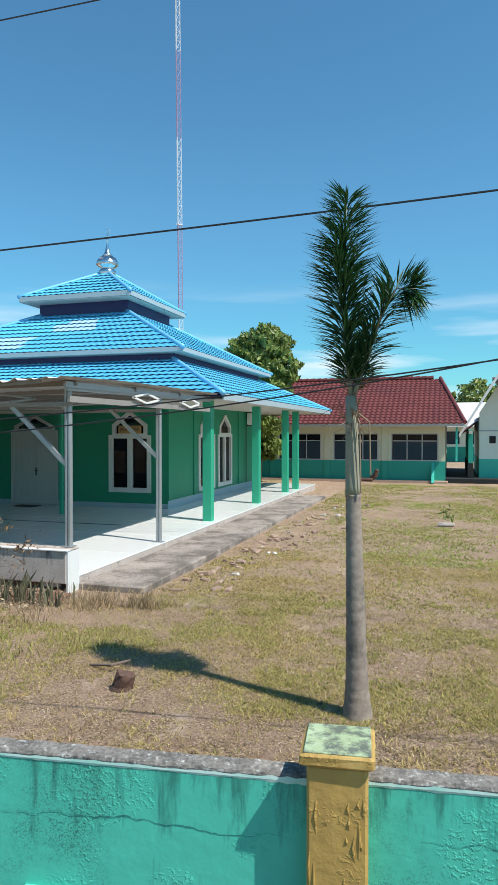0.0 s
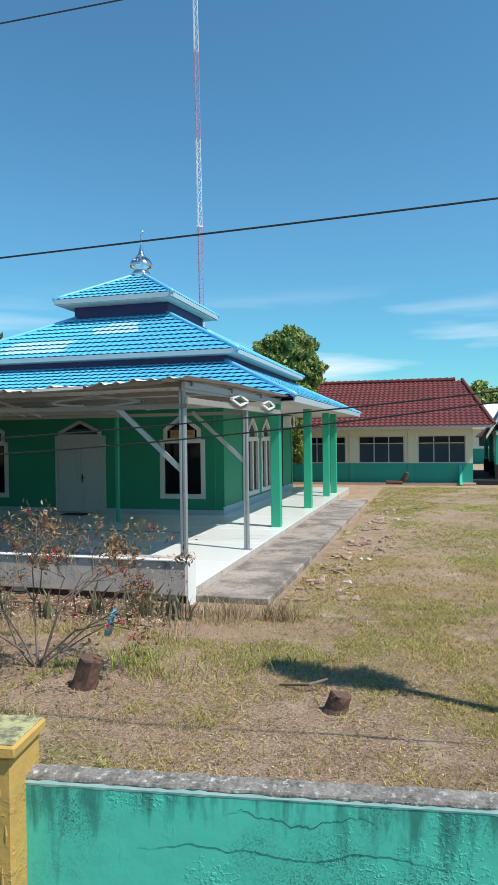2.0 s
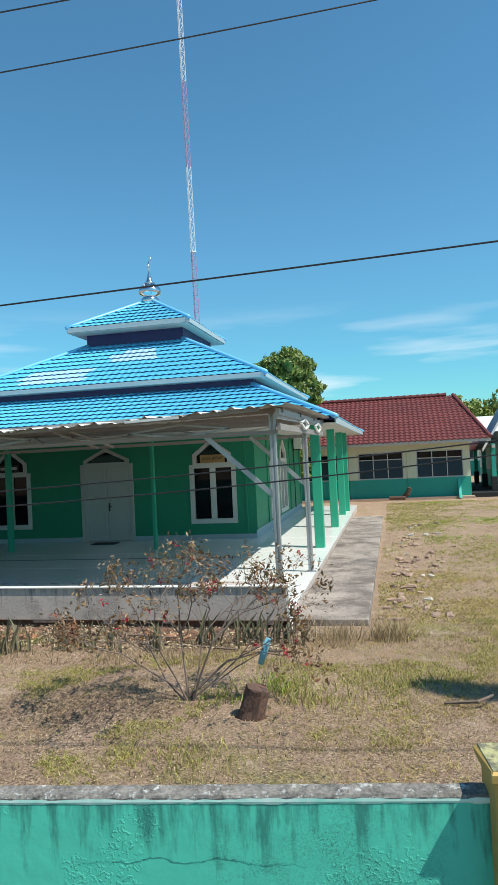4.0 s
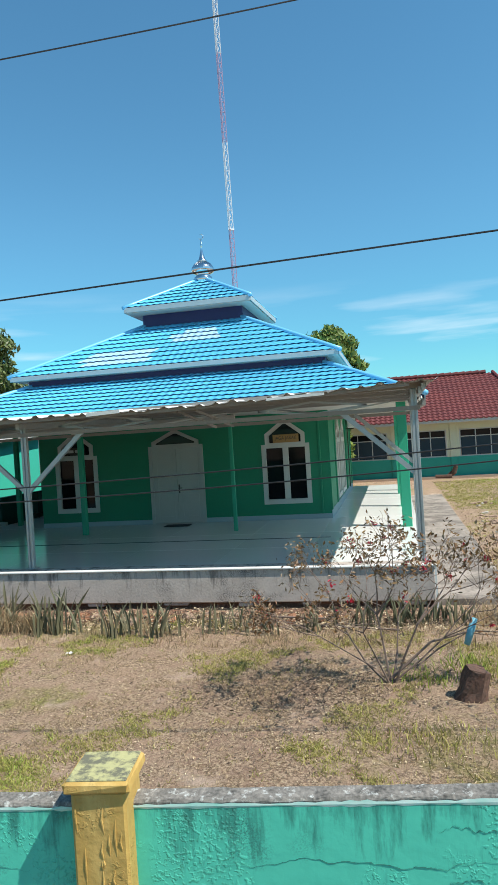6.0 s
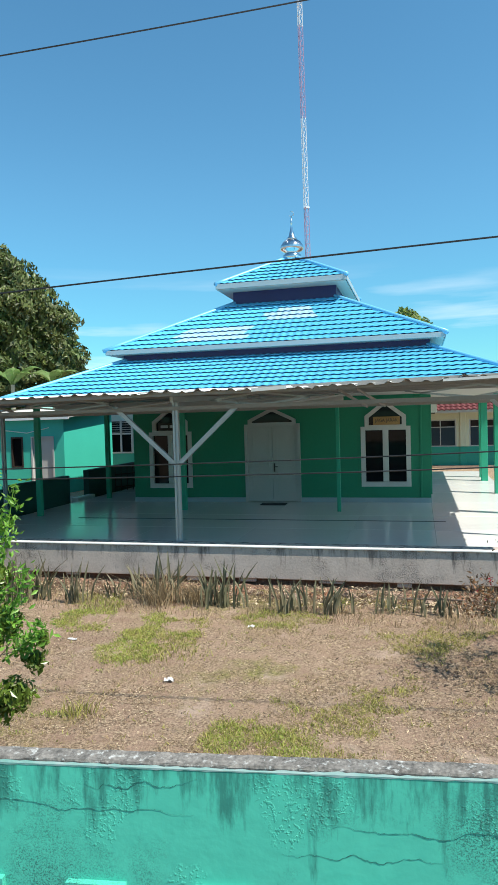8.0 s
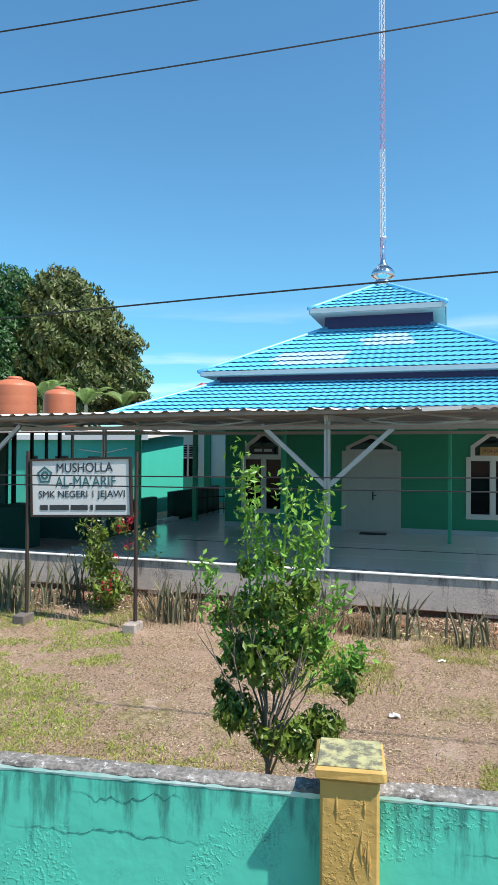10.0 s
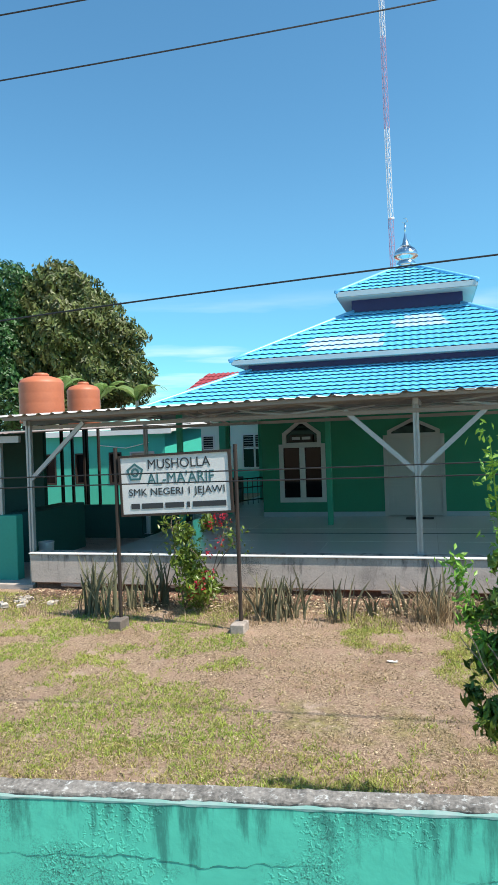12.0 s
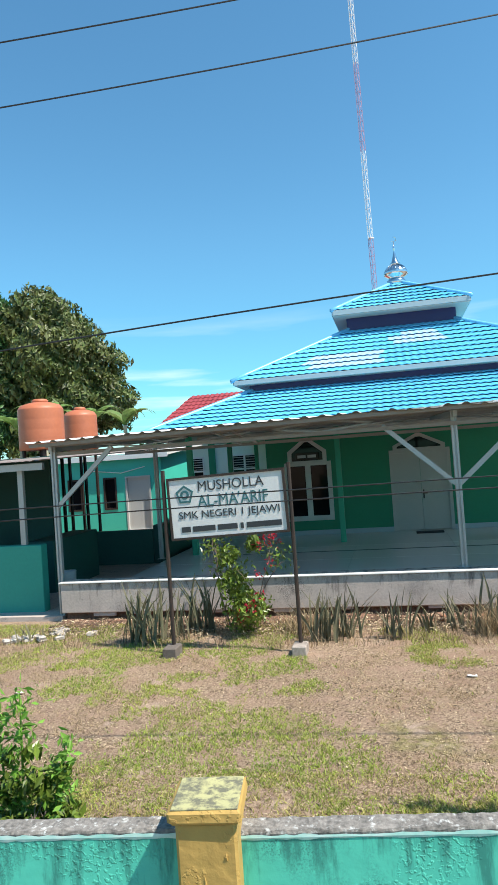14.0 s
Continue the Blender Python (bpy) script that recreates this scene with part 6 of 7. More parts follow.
def small_leaves(tips, n, size, seed, scatter=0.12):
    rng = random.Random(seed)
    vs, fs = [], []
    for e, d in tips:
        for _ in range(n):
            p = Vector(e) + Vector([rng.gauss(0, scatter) for _ in range(3)])
            w = Vector([rng.gauss(0, 1) for _ in range(3)]).normalized()
            t = (w.cross(Vector([rng.gauss(0, 1) for _ in range(3)]))).normalized()
            b = w.cross(t)
            s = size * rng.uniform(0.6, 1.3)
            k = len(vs)
            vs += [tuple(p - t * s), tuple(p + b * s * 0.4 + w * s * 0.15), tuple(p + t * s), tuple(p - b * s * 0.4 + w * s * 0.15)]
            fs += [(k, k + 1, k + 2), (k, k + 2, k + 3)]
    return vs, fs


def bush_of_twigs():
    x, y = -6.40, 5.85
    b = thing("flowering_bush", x, y, 0.05, "half-bare twiggy bush with small red flowers", "bush")
    stems = [((x, y, 0), (-0.70, 0.1, 0.9), 0.66, 0.0125), ((x, y, 0), (-0.15, 0.15, 1), 0.72, 0.0135), ((x + 0.02, y, 0), (0.40, -0.1, 1), 0.72, 0.0135), ((x, y, 0.05), (0.90, 0.1, 0.75), 0.70, 0.011),
             ((x, y, 0), (0.15, 0.35, 1), 0.70, 0.011), ((x, y, 0), (-0.4, -0.25, 1), 0.66, 0.011), ((x + 0.25, y, 0.22), (0.9, 0.2, 0.55), 0.6, 0.009), ((x - 0.15, y, 0.2), (-0.95, -0.1, 0.6), 0.62, 0.009)]
    tubes, tips = twiggy(stems, 31, depth=6, spread=0.62)
    part("low_branch", Geo().tube([(x, y, 0.1), (-6.0, 5.9, 0.45), (-5.62, 5.93, 0.55), (-5.2, 5.98, 0.52)], [0.014, 0.011, 0.009, 0.005], 6), TWIG, b)
    g = Geo()
    for p, r in tubes:
        g.tube(p, r, 5)
    tagged(part("twigwork", g, TWIG, b, "grey-brown bare twigs"), kind="stuff")
    rng = random.Random(3)
    some = [t for t in tips if rng.random() < 0.27]
    vs, fs = small_leaves(some, 4, 0.030, 32, 0.05)
    part("leaves", raw_mesh("leaves", vs, fs, BUSHLEAF), BUSHLEAF, b, "few withering small leaves")
    vs, fs = small_leaves([t for t in tips if rng.random() < 0.30], 3, 0.026, 34, 0.05)
    part("dry_leaves", raw_mesh("dry_leaves", vs, fs, DRYLEAF), DRYLEAF, b, "withered leaves")
    vs, fs = [], []
    for e, d in [t for t in tips if rng.random() < 0.022]:
        v, f = small_leaves([(e, d)], 7, 0.022, rng.randrange(999), 0.016)
        fs += [tuple(i + len(vs) for i in q) for q in f]
        vs += v
    tagged(part("flowers", raw_mesh("flowers", vs, fs, REDFLOWER), REDFLOWER, b, "small red flowers"), kind="stuff")


bush_of_twigs()


def leafy_shrub(x, y, h, w, seed, shoots, label):
    rng = random.Random(seed)
    s = thing("shrub", x, y, ground_z(x, y), label, "shrub", "leafy shrubs behind the fence")
    fork = h * 0.20
    part("trunk", Geo().tube([(x - 0.02, y, 0), (x + 0.015, y, fork * 0.5), (x, y, fork * 1.3), (x - 0.02, y, h * 0.5)], [0.022, 0.017, 0.014, 0.009], 8), BARK, s, "thin crooked trunk")
    stems = [((x, y, fork * rng.uniform(0.7, 1.5)), (rng.uniform(-0.55, 0.55), rng.uniform(-0.4, 0.4), 1), h * rng.uniform(0.13, 0.18), 0.009) for _ in range(9)]
    tubes, tips = twiggy(stems, seed + 1, depth=2, spread=0.4)
    g = Geo()
    for p, r in tubes:
        g.tube(p, r, 5)
    tagged(part("twigwork", g, BARK, s), kind="stuff")
    blobs = [(x + w * dx, y + w * dy, h * dz, w * r) for dx, dy, dz, r in (
        (0.0, 0.1, 0.26, 0.26), (-0.36, -0.1, 0.33, 0.28), (-0.62, 0.1, 0.37, 0.13), (0.42, -0.15, 0.28, 0.30), (0.72, 0.0, 0.31, 0.26), (0.98, 0.1, 0.40, 0.16), (-0.36, 0.15, 0.46, 0.30),
        (0.06, -0.1, 0.46, 0.38), (0.46, 0.1, 0.50, 0.30), (-0.26, 0.0, 0.58, 0.24), (0.22, -0.1, 0.61, 0.28), (-0.62, 0.0, 0.56, 0.12), (-0.30, 0.05, 0.68, 0.12), (0.50, 0.0, 0.64, 0.18), (1.10, 0.1, 0.46, 0.11), (0.05, 0.1, 0.70, 0.13))]
    vs, fs = leaf_cloud(blobs, int(9000 * w * h / 2), 0.029, seed + 2, inner=0.15)
    part("leaves", raw_mesh("leaves", vs, fs, SHRUBLEAF), SHRUBLEAF, s, "glossy green leaves")
    for dx, dz in shoots:
        top = (x + dx, y + rng.uniform(-0.1, 0.1), dz)
        base = (x + dx * 0.45, y, h * 0.4)
        sh = part("shoot", Geo().tube([base, Vector(base).lerp(Vector(top), 0.5), top], [0.009, 0.007, 0.003], 5), SHOOTLEAF, s, "upright shoot with bright young leaves")
        pts = [(Vector(base).lerp(Vector(top), q / 24), None) for q in range(6, 25)]
        vs, fs = small_leaves(pts, 10, 0.029, seed + int(dz * 100), 0.042)
        part("shoot_leaves", raw_mesh("shoot_leaves", vs, fs, SHOOTLEAF), SHOOTLEAF, sh)
    return s


leafy_shrub(-11.28, 2.72, 2.5, 0.50, 41, ((-0.18, 2.44), (-0.10, 2.32), (0.14, 2.30), (0.22, 2.22), (0.36, 2.18), (0.0, 2.0), (-0.40, 1.74), (0.46, 1.62), (0.60, 1.24), (0.28, 1.98)), "tall leafy green shrub with bright young shoots")
leafy_shrub(-14.85, 1.6, 1.5, 0.36, 51, ((-0.05, 1.34), (-0.2, 1.25), (0.22, 1.1)), "low leafy green shrub with bright young shoots")

# red-flowered shrub beside the name board
ix = thing("red_flower_shrub", -15.1, 7.75, 0.05, "straggling green shrub with bright red flower heads", "bush")
tubes, tips = twiggy([((-15.25, 7.75, 0), (0.0, 0, 1), 0.5, 0.016), ((-15.1, 7.75, 0), (0.4, 0, 1), 0.55, 0.016), ((-15.3, 7.75, 0), (-0.3, 0.1, 1), 0.6, 0.014)], 61, depth=3, spread=0.42)
g = Geo()
for p, r in tubes:
    g.tube(p, r, 5)
tagged(part("twigwork", g, TWIG, ix), kind="stuff")
vs, fs = small_leaves(tips, 9, 0.042, 62, 0.10)
part("leaves", raw_mesh("leaves", vs, fs, SHRUBLEAF), SHRUBLEAF, ix)
vs, fs = leaf_cloud([(-15.05, 7.6, 0.4, 0.33), (-15.2, 7.65, 0.75, 0.24), (-15.28, 7.7, 1.15, 0.16), (-14.9, 7.65, 1.3, 0.13)], 1500, 0.045, 63, 0.2)
part("leaf_mass", raw_mesh("leaf_mass", vs, fs, SHRUBLEAF), SHRUBLEAF, ix)
vs, fs = [], []
for k, (x, z) in enumerate(((-14.98, 0.45), (-14.90, 0.52), (-15.10, 0.33), (-15.05, 0.40), (-14.93, 0.40), (-14.60, 1.30), (-14.50, 1.48), (-14.78, 0.66), (-14.75, 1.30), (-14.55, 1.42), (-14.68, 1.36), (-14.62, 1.1), (-14.82, 0.95), (-14.52, 1.38), (-14.66, 1.44))):
    v, f = small_leaves([((x, 7.38, z), None)], 26 if k < 5 else 12, 0.028, 70 + k, 0.04)
    fs += [tuple(i + len(vs) for i in q) for q in f]
    vs += list(v)
tagged(part("flower_heads", raw_mesh("flower_heads", vs, fs, REDFLOWER), REDFLOWER, ix, "bright red flower heads"), kind="stuff")


# ---- snake plants along the parapet ----
def snake_plant(x, y, n, h, seed, label):
    rng = random.Random(seed)
    t = thing("snake_plant", x, y, 0.04, label, "snake plant", "snake plants along the parapet")
    for _ in range(int(n * 1.7)):
        bx, by = x + rng.gauss(0, 0.13), y + rng.gauss(0, 0.07)
        lean, a, hh, w = rng.gauss(0, 0.26), rng.uniform(0, 6.28), h * rng.uniform(0.5, 1.1), rng.uniform(0.013, 0.024)
        vs = []
        for i in range(5):
            q = i / 4
            ww = w * (1 - 0.25 * q - 0.7 * max(0, q - 0.75) / 0.25 * 0.9)
            cx, cy, z = bx + lean * hh * q * q, by + 0.1 * rng.uniform(-1, 1) * q * 0.2, 0.02 + hh * q
            vs += [(cx - ww * math.cos(a), cy - ww * math.sin(a), z), (cx + 0.4 * ww * math.sin(a), cy - 0.4 * ww * math.cos(a), z - 0.005), (cx + ww * math.cos(a), cy + ww * math.sin(a), z)]
        fs = [(3 * i + s, 3 * i + s + 1, 3 * i + 4 + s, 3 * i + 3 + s) for i in range(4) for s in range(2)]
        part("leaf", raw_mesh("leaf", vs, fs, SNAKELEAF), SNAKELEAF, t)


CLUMPS = [(-18.15, 7.3, 5, 0.35), (-16.45, 7.2, 22, 0.85), (-16.15, 7.5, 12, 0.7), (-15.75, 7.75, 18, 0.8), (-13.95, 7.2, 16, 0.72), (-13.7, 7.35, 14, 0.7), (-13.0, 7.3, 12, 0.7), (-12.6, 7.6, 6, 0.4), (-12.2, 7.75, 10, 0.5),
          (-11.75, 7.5, 12, 0.75), (-11.0, 7.4, 12, 0.6), (-10.75, 7.5, 7, 0.65), (-9.9, 7.4, 12, 0.5), (-9.35, 7.35, 10, 0.48), (-8.65, 7.55, 8, 0.4), (-8.05, 7.5, 10, 0.42), (-7.4, 7.6, 7, 0.42),
          (-6.75, 7.75, 10, 0.5), (-6.3, 7.8, 12, 0.5), (-5.95, 7.85, 12, 0.45), (-5.65, 7.9, 9, 0.4)]
for k, (x, y, n, h) in enumerate(CLUMPS):
    snake_plant(x, y, n, h, 100 + k, "clump of upright snake plant leaves at the parapet's foot" if h > 0.55 else "small clump of drying snake plant leaves")


# ---- grass, straw and weeds ----
def blades(name, material, points, h0, h1, w, seed, label, flat=0.5):
    rng = np.random.default_rng(seed)
    n = len(points)
    a = rng.uniform(0, 2 * np.pi, n)
    h = rng.uniform(h0, h1, n)
    lean = rng.normal(0, flat, (n, 2)) * h[:, None]
    base = points
    side = np.stack([np.cos(a), np.sin(a), np.zeros(n)], 1) * w * rng.uniform(0.6, 1.4, n)[:, None]
    mid = base + np.stack([lean[:, 0] * 0.4, lean[:, 1] * 0.4, h * 0.6], 1)
    tip = base + np.stack([lean[:, 0], lean[:, 1], h * 0.95], 1)
    vs = np.stack([base - side, base + side, mid + side * 0.7, mid - side * 0.7, tip], 1).reshape(-1, 3)
    i = np.arange(n)[:, None] * 5
    tri = np.concatenate([i + [0, 1, 2], i + [0, 2, 3], i + [3, 2, 4]], 1).reshape(-1, 3)
    return tagged(new(name, raw_mesh(name, vs.tolist(), tri.tolist(), material)), label, "grass", kind="stuff")


def free_ground(x, y):
    """True on open yard, off the terrace, walkway and buildings."""
    if y < fence_y(x) + 0.12 or y > 30.8:
        return False
    return not (-28 < x < -4.62 and y > 8.35)


def strewn(n, seed, box, keep):
    rng = np.random.default_rng(seed)
    out = []
    while len(out) < n:
        for x, y, r in np.stack([rng.uniform(box[0], box[1], 4000), rng.uniform(box[2], box[3], 4000), rng.random(4000)], 1):
            if free_ground(x, y) and r < keep(x, y):
                out.append((x, y, ground_z(x, y) - 0.005 + 0.035 * noise.noise(Vector((x * 0.5, y * 0.5, 0)))))
                if len(out) == n:
                    break
    return np.array(out)


def patch(x, y, s=0.8, o=0.0):
    return noise.noise(Vector((x * s, y * s, 7.7 + o))) + 0.5 * noise.noise(Vector((x * s * 3.1, y * s * 3.1, 2 + o)))


def greener(x, y):
    side = 0.14 if x < -11.3 else -0.14
    return min(1.0, max(0.004, 3.5 * (patch(x, y) - 0.16 + side) + 1.2 * patch(x, y, 3.0, 4)))


def yellower(x, y):
    side = 0.10 if x > -3.5 else -0.04
    return min(1.0, max(0.01, 3.0 * (patch(x, y) - 0.12 + side) + 1.4 * patch(x, y, 3.0, 4)))


def clumped(points, k, spread, seed):
    """k blades round each point, so that the grass stands in small tufts."""
    rng = np.random.default_rng(seed)
    p = np.repeat(points, k, axis=0)
    p[:, :2] += rng.normal(0, spread, (len(p), 2))
    return p[[y > fence_y(x) + 0.06 and not (x < -4.7 and y > 8.44) for x, y, _ in p]]


blades("green_grass", GRASSGREEN, clumped(strewn(30000, 1, (-20, -9, 1.0, 8.4), greener), 5, 0.016, 21), 0.012, 0.042, 0.0034, 1, "thin green grass in patches on the dry yard", 0.8)
blades("yellowing_grass", GRASSOLIVE, clumped(strewn(30000, 5, (-13, 1.5, 1.2, 9.5), yellower), 5, 0.017, 22), 0.012, 0.042, 0.0034, 5, "yellowing thin grass in patches on the dry yard", 0.8)
blades("yellowing_lawn", GRASSOLIVE, clumped(strewn(12000, 6, (-20, -11, 0.2, 3.6), lambda x, y: max(0.05, 0.6 + patch(x, y, 1.2, 2))), 5, 0.018, 23), 0.015, 0.05, 0.0036, 6, "yellowing grass along the fence", 0.8)
blades("dry_grass", GRASSDRY, clumped(strewn(30000, 2, (-20, 1.5, 1.0, 9.5), lambda x, y: min(1, max(0.08, 0.3 + 1.6 * patch(x, y, 1.6, 5)))), 4, 0.02, 24), 0.010, 0.045, 0.003, 2, "dry yellow straw strewn over the yard", 1.5)
blades("yard_grass", GRASSOLIVE, clumped(strewn(16000, 3, (-4.6, 3.5, 9, 30.5), lambda x, y: min(1, max(0.06, 0.4 + 1.5 * patch(x, y, 0.45, 1)))), 4, 0.03, 25), 0.02, 0.05, 0.007, 3, "short grass at the back of the yard", 0.8)
blades("back_yard_green", GRASSGREEN, clumped(strewn(5000, 8, (-3.6, 3.5, 12, 30.5), lambda x, y: min(1, max(0.02, 0.1 + 1.8 * patch(x, y, 0.35, 31)))), 4, 0.03, 26), 0.02, 0.05, 0.007, 8, "greener grass at the back of the yard", 0.8)
blades("golden_straw", GRASSGOLD, clumped(strewn(26000, 9, (-5.5, 2.2, 2.0, 13), lambda x, y: min(1, max(0.1, (0.45 + 1.3 * patch(x, y, 0.9, 41)) * min(1, max(0.15, (x + 5.5) / 2))))), 5, 0.022, 27), 0.012, 0.045, 0.0036, 9, "golden straw and yellow grass round the palm", 1.2)
blades("fence_foot_grass", GRASSOLIVE, clumped(strewn(5000, 10, (-2.4, 2.4, 2.0, 4.6), lambda x, y: min(1, max(0.02, 0.35 + 0.3 * x + 1.2 * patch(x, y, 1.1, 43)))), 5, 0.02, 28), 0.02, 0.075, 0.004, 10, "longer yellow-green grass behind the fence", 0.7)
blades("weeds", GRASSDRY, strewn(6200, 4, (-19, -5.2, 6.9, 8.3), lambda x, y: max(0.1, 0.5 + patch(x, y, 2.0, 3))), 0.04, 0.15, 0.0042, 4, "dry weeds at the parapet's foot", 0.5)


def flecks(name, material, points, size, seed, label):
    """Small dead leaves, straws and dark shadow flecks lying flat on the soil."""
    rng = np.random.default_rng(seed)
    n = len(points)
    a = rng.uniform(0, 2 * np.pi, n)
    t = np.stack([np.cos(a), np.sin(a), rng.normal(0, 0.25, n)], 1) * (size * rng.uniform(0.5, 1.5, n))[:, None]
    b = np.stack([-np.sin(a), np.cos(a), rng.normal(0, 0.3, n)], 1) * (size * rng.uniform(0.12, 0.4, n))[:, None]
    p = points + np.array([0, 0, 0.016])
    vs = np.stack([p - t, p + b, p + t, p - b], 1).reshape(-1, 3)
    fs = (np.arange(n)[:, None] * 4 + np.arange(4)).tolist()
    return tagged(new(name, raw_mesh(name, vs.tolist(), fs, material)), label, "leaf litter", kind="stuff")


flecks("dark_leaf_litter", FLECKDARK, strewn(17000, 11, (-20, 1.5, 1.0, 9.5), lambda x, y: min(1, max(0.06, 0.35 + patch(x, y, 0.9, 9)))), 0.016, 11, "dark dead leaf scraps strewn on the soil")
flecks("pale_leaf_litter", FLECKPALE, strewn(34000, 12, (-20, 1.5, 1.2, 9.5), lambda x, y: min(1, max(0.12, 0.45 + patch(x, y, 1.3, 12)))), 0.013, 12, "pale straw scraps strewn on the soil")
# dark flecks laid where the bush's shadow falls, to paint it darker
flecks("bush_litter", FLECKDARK, strewn(1700, 16, (-9.2, -5.6, 4.6, 6.6), lambda x, y: math.exp(-((x + 7.3) / 0.8) ** 2 - ((y - 5.5) / 0.45) ** 2)), 0.024, 16, "dark flecks deepening the bush's shadow")
flecks("yard_litter", FLECKDARK, strewn(9000, 13, (-4.6, 3.5, 9, 26), lambda x, y: min(1, max(0.06, 0.3 + patch(x, y, 0.6, 15)))), 0.022, 13, "dead leaf scraps at the back of the yard")


def tuft(x, y, n, h, r, seed, material, label):
    rng = np.random.default_rng(seed)
    p = np.stack([x + rng.normal(0, r, n), y + rng.normal(0, r * 0.8, n), np.full(n, ground_z(x, y))], 1)
    ob = blades("grass_tuft", material, p, h * 0.4, h, 0.005, seed, label, 0.5)
    return tagged(ob, label, "grass tuft", "grass tufts")


for k, (x, y, n, h, r) in enumerate(((-6.1, 5.95, 200, 0.13, 0.16), (-5.1, 6.0, 420, 0.16, 0.22), (-5.6, 6.3, 300, 0.18, 0.2), (-6.1, 4.6, 520, 0.15, 0.24), (-11.2, 4.0, 120, 0.2, 0.06), (-10.9, 5.6, 260, 0.13, 0.2), (-4.0, 6.6, 300, 0.14, 0.25),
                                     (-9.3, 2.6, 160, 0.12, 0.1), (-0.6, 3.2, 700, 0.2, 0.35), (0.3, 3.4, 500, 0.22, 0.3), (-1.9, 3.9, 420, 0.16, 0.3))):
    tuft(x, y, int(n * 0.7), h * 0.8, r * 1.2, 300 + k, GRASSGREEN if k in (0, 2) else GRASSOLIVE, "tuft of yellowish green grass on the dry yard")
for k, (x, y, n, h, r) in enumerate(((-11.8, 7.4, 300, 0.55, 0.12), (-11.3, 7.5, 220, 0.4, 0.1), (-14.3, 7.7, 260, 0.4, 0.15), (-4.4, 8.2, 240, 0.3, 0.15), (-5.1, 8.1, 240, 0.3, 0.2))):
    tuft(x, y, n, h, r, 330 + k, GRASSDRY, "tuft of tall dry grass at the parapet's foot")


# ---- washed-out earth at the parapet's foot ----
vs, fs, n, rows = [], [], 420, 7
for i in range(n + 1):
    x = -18.3 + 12.65 * i / n
    for j in range(rows):
        q = j / (rows - 1)
        y = 8.53 - 0.78 * q + 0.10 * q * noise.noise(Vector((x * 1.3, 4, 1)))
        lump = 0.035 * noise.noise(Vector((x * 3, y * 3, 0))) + 0.022 * noise.noise(Vector((x * 11, y * 11, 2)))
        vs.append((x, y, 0.03 + 0.05 * (1 - q) ** 1.3 + (1 - q * 0.8) * lump))
for i in range(n):
    fs += [(rows * i + j, rows * i + j + 1, rows * i + rows + j + 1, rows * i + rows + j) for j in range(rows - 1)]
tagged(new("earth_bank", raw_mesh("earth_bank", vs, fs, BANKSOIL)), "dark red washed-out earth along the parapet's foot", "ground", kind="structure")
flecks("bank_litter", FLECKDARK, strewn(6000, 14, (-18.3, -5.7, 7.5, 8.34), lambda x, y: 0.6) + np.array([0, 0.1, 0.06]), 0.03, 14, "dead leaves and twigs on the bank")
flecks("bank_straw", FLECKPALE, strewn(3500, 15, (-18.3, -5.7, 7.3, 8.34), lambda x, y: 0.6) + np.array([0, 0.1, 0.06]), 0.028, 15, "dry straw on the bank")

# ---- stumps, bricks and litter ----
def stump(x, y, r, h, label, seed):
    g, n = Geo(), 18
    rng = random.Random(seed)
    rad = [rng.uniform(0.88, 1.14) for _ in range(n)]
    vs = []
    for q, k in ((-0.1, 1.35), (0.05, 1.2), (0.35, 1.0), (0.8, 0.95), (1.0, 0.9)):
        for i in range(n):
            a = 2 * math.pi * i / n
            z = h * q + (0.010 * math.sin(3 * a + seed) + 0.04 * h * rng.random() if q == 1.0 else 0)
            w = 1 + 0.25 * noise.noise(Vector((2.5 * math.cos(a), 2.5 * math.sin(a), 3 * q + seed)))
            vs.append((x + r * k * w * rad[i] * math.cos(a) + 0.10 * r * q / 0.135, y + r * k * w * rad[i] * math.sin(a), 0.03 + z * (1 - 0.10 * math.cos(a) * q)))
    fs = [(j * n + i, j * n + (i + 1) % n, (j + 1) * n + (i + 1) % n, (j + 1) * n + i) for j in range(4) for i in range(n)] + [tuple(4 * n + i for i in range(n))]
    single("tree_stump", g.add(vs, fs), STUMP, label, "tree stump", "old stumps")


stump(-5.70, 5.52, 0.118, 0.285, "dark weathered tree stump beside a grass tuft", 4)
stump(-3.33, 5.5, 0.085, 0.17, "small reddish tree stump in dry litter", 5)
single("fallen_branch", Geo().tube([(-3.9, 5.95, 0.07), (-3.6, 5.85, 0.13), (-3.45, 5.95, 0.16)], [0.012, 0.016, 0.01], 6), TWIG, "pale broken branch beside the small stump", "branch")
single("fallen_stick", Geo().tube([(-7.7, 7.7, 0.09), (-6.9, 7.6, 0.10), (-6.3, 7.5, 0.09)], 0.014, 6), TWIG, "long pale stick lying before the parapet", "branch")
single("fallen_stick", Geo().tube([(-8.9, 7.9, 0.12), (-8.0, 7.95, 0.14), (-7.2, 7.9, 0.12)], 0.013, 6), TWIG, "long pale stick lying before the parapet", "branch")
single("plastic_pipe", Geo().tube([(-5.66, 5.92, 0.42), (-5.62, 5.93, 0.54), (-5.57, 5.95, 0.67)], [0.030, 0.036, 0.028], 12), PVC, "crushed pale blue plastic pipe caught on a bush branch", "pipe", smooth=True)
single("log", Geo().tube([(-3.95, 30.0, 0.25), (-3.7, 29.9, 0.45), (-3.6, 29.85, 0.72)], [0.10, 0.12, 0.09], 9), STUMP, "dark broken log leaning before the school", "log")
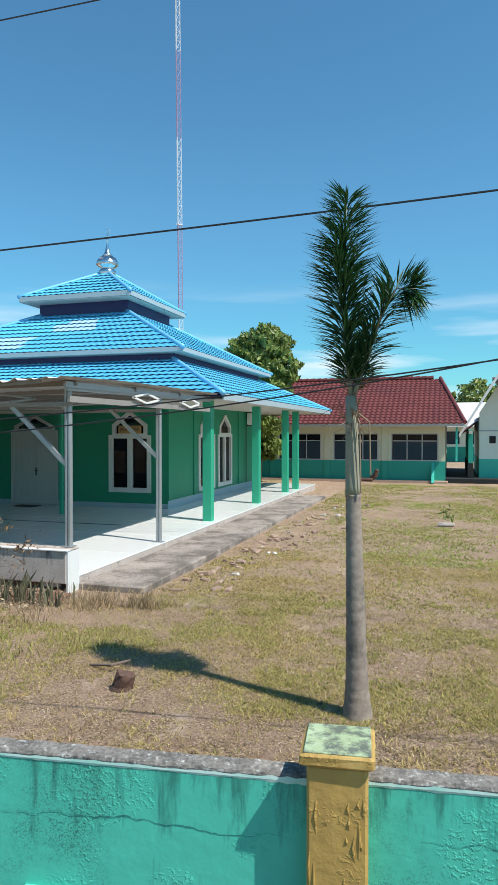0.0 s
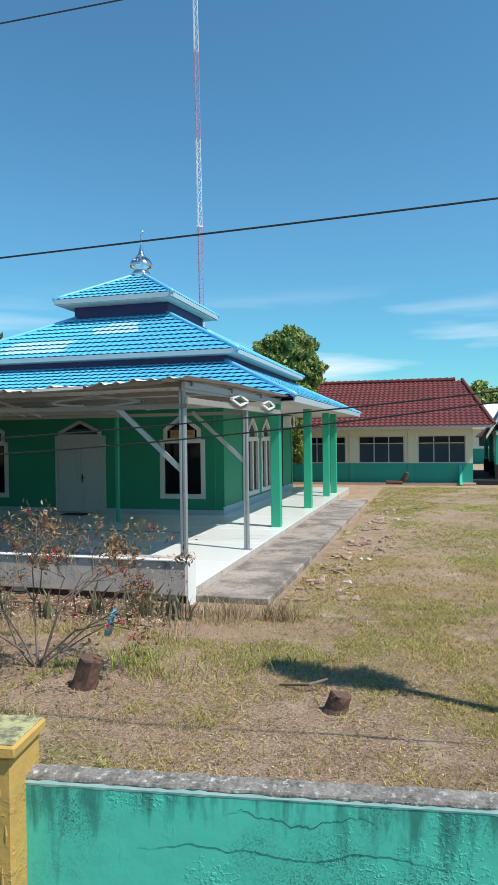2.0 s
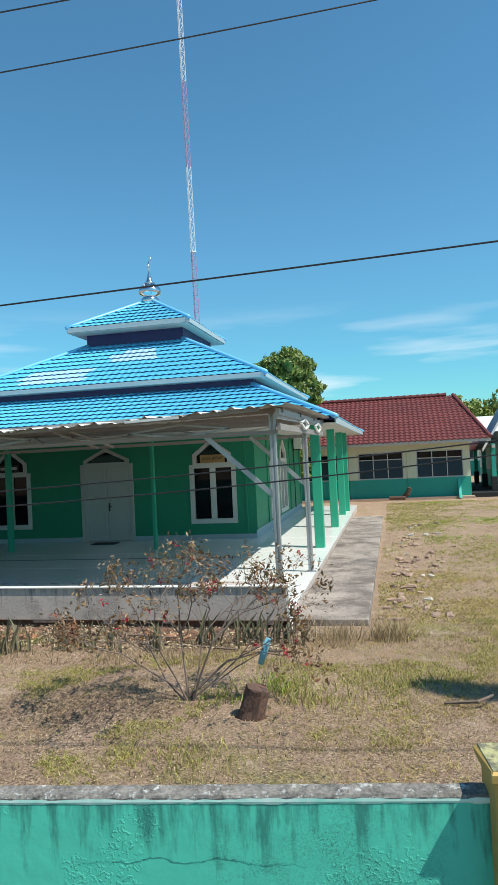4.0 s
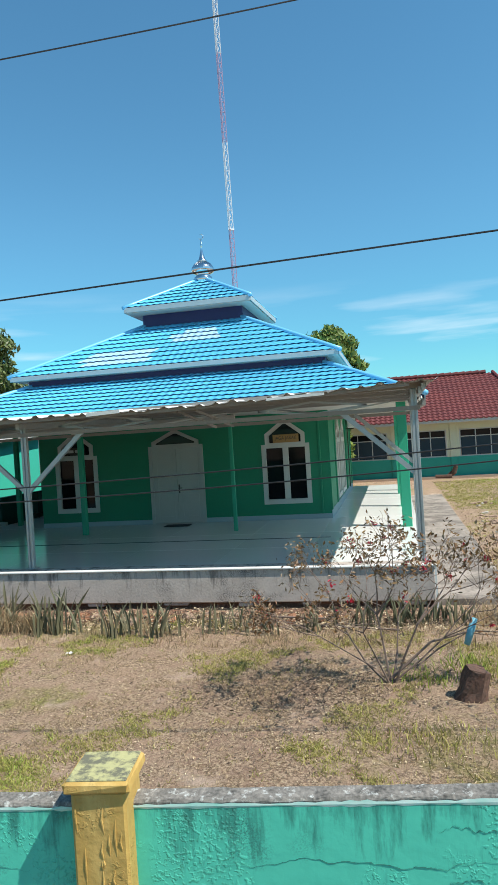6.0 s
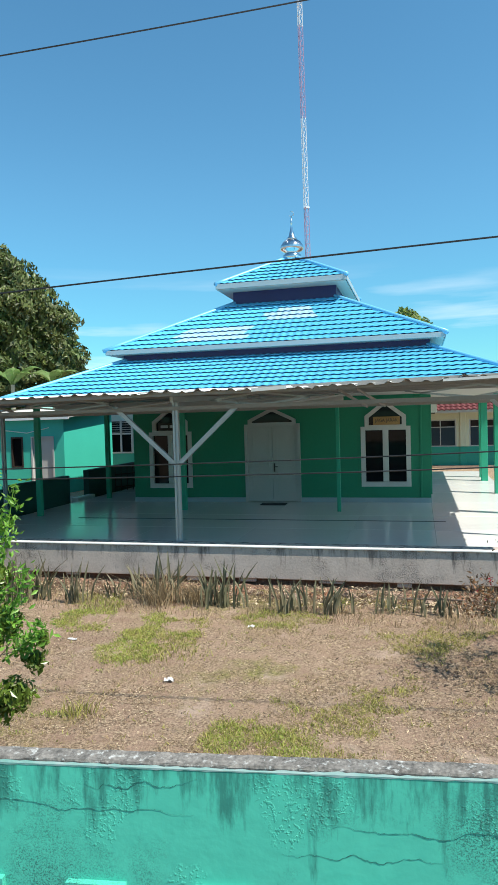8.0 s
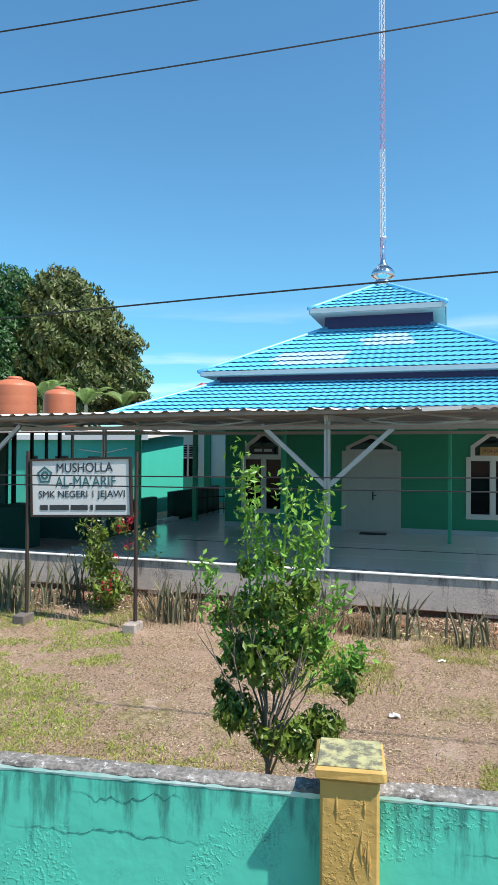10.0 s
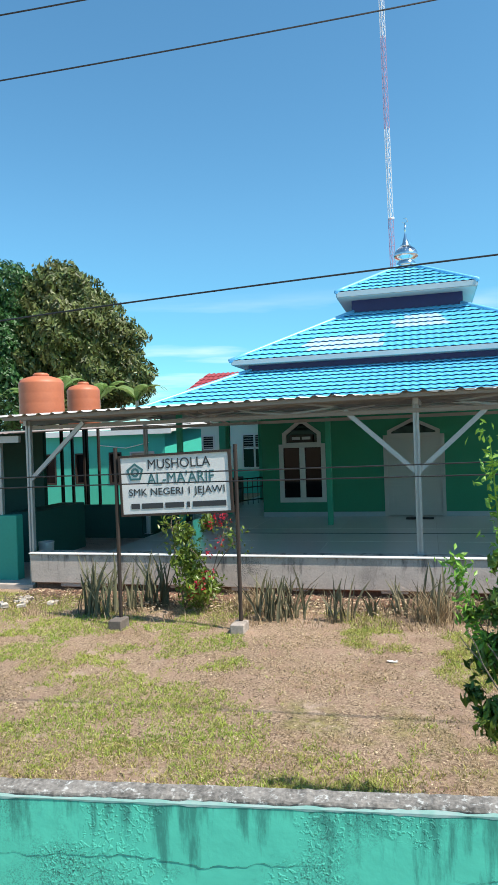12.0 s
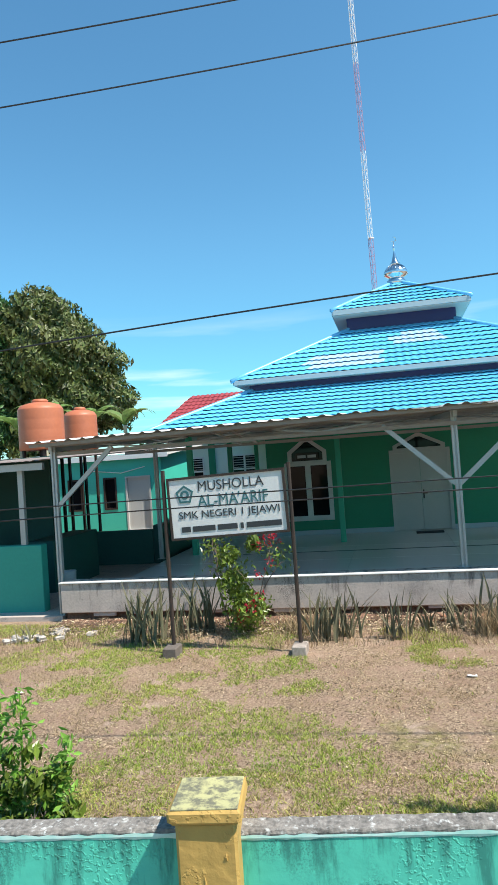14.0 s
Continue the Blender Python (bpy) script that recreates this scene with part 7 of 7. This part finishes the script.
single("log", Geo().tube([(-4.5, 29.9, 0.28), (-3.8, 29.8, 0.27)], 0.08, 8), STUMP, "dark log lying before the school", "log")
single("rubble_heap_base", Geo().box(-0.75, -0.35, 17.2, 17.5, 0.05, 0.13, 0.03), CONCRETE, "small concrete slab lying in the grass", "slab")
single("weed_on_slab", raw_mesh("weed_on_slab", *small_leaves([((-0.55, 17.35, 0.3), None)], 40, 0.06, 5, 0.12), SHRUBLEAF), SHRUBLEAF, "small weed growing by the slab", "weed")

chunk = []
for k in range(4):
    rng = random.Random(500 + k)
    g = Geo().box(-0.10, 0.10, -0.05, 0.05, -0.02, 0.05, 0.015)
    g.v = [(x + rng.uniform(-0.015, 0.015), y + rng.uniform(-0.015, 0.015), z + rng.uniform(-0.008, 0.008)) for x, y, z in g.v]
    chunk.append(g)
meshes = {m.name: [c.mesh("brick", m) for c in chunk] for m in (BRICK, RUBBLE, REDSOIL)}
rng = random.Random(77)


def scatter_piece(name, m, x, y, z, s, label, category, group):
    ob = new(name, rng.choice(meshes[m.name]))
    ob.matrix_basis = pose(x, y, z, rng.uniform(-12, 12), rng.uniform(-12, 12), rng.uniform(0, 180)) @ Matrix.Diagonal((s, s, s, 1))
    tagged(ob, label, category, group)


for k in range(95):
    y = 8.9 + 12.5 * rng.random() ** 1.2
    x = -4.55 + abs(rng.gauss(0, 0.55)) + 0.05 * (y - 9)
    scatter_piece("loose_brick", BRICK if k % 9 else RUBBLE, x, y, ground_z(x, y) + 0.01, rng.uniform(0.35, 0.95), "weathered loose brick lying beside the walkway", "brick", "loose bricks beside the walkway")
for k in range(46):
    x, y = rng.uniform(-12.5, -6.2), 7.9 + 0.35 * rng.random()
    scatter_piece("clay_clod", REDSOIL if k % 3 else BRICK, x, y, 0.07, rng.uniform(0.5, 1.2), "red clay clod at the parapet's foot", "clod", "clay clods by the parapet")
for k in range(14):
    x, y = -18.05 + rng.gauss(0, 0.3), 7.55 + rng.gauss(0, 0.18)
    scatter_piece("rubble", RUBBLE, x, y, 0.08, rng.uniform(0.4, 1.1), "pale lump of rubble by the shed wall", "rubble", "rubble by the shed")
for x, y in ((-10.7, 4.83), (-17.2, 5.2), (-12.3, 5.8), (-8.9, 3.4), (-10.3, 6.6)):
    g = Geo()
    n = 4
    vs = [(x + 0.03 * i + rng.uniform(-0.01, 0.01), y + 0.025 * j + rng.uniform(-0.01, 0.01), 0.055 + rng.uniform(0, 0.03)) for j in range(3) for i in range(n)]
    vs += [(a, b, c - 0.004) for a, b, c in vs]
    fs = [(j * n + i, j * n + i + 1, (j + 1) * n + i + 1, (j + 1) * n + i) for j in range(2) for i in range(n - 1)]
    fs += [tuple(q + 12 for q in f) for f in fs]
    single("litter", g.add(vs, fs), PAPER, "crumpled scrap of white litter on the soil", "litter", "litter in the yard")
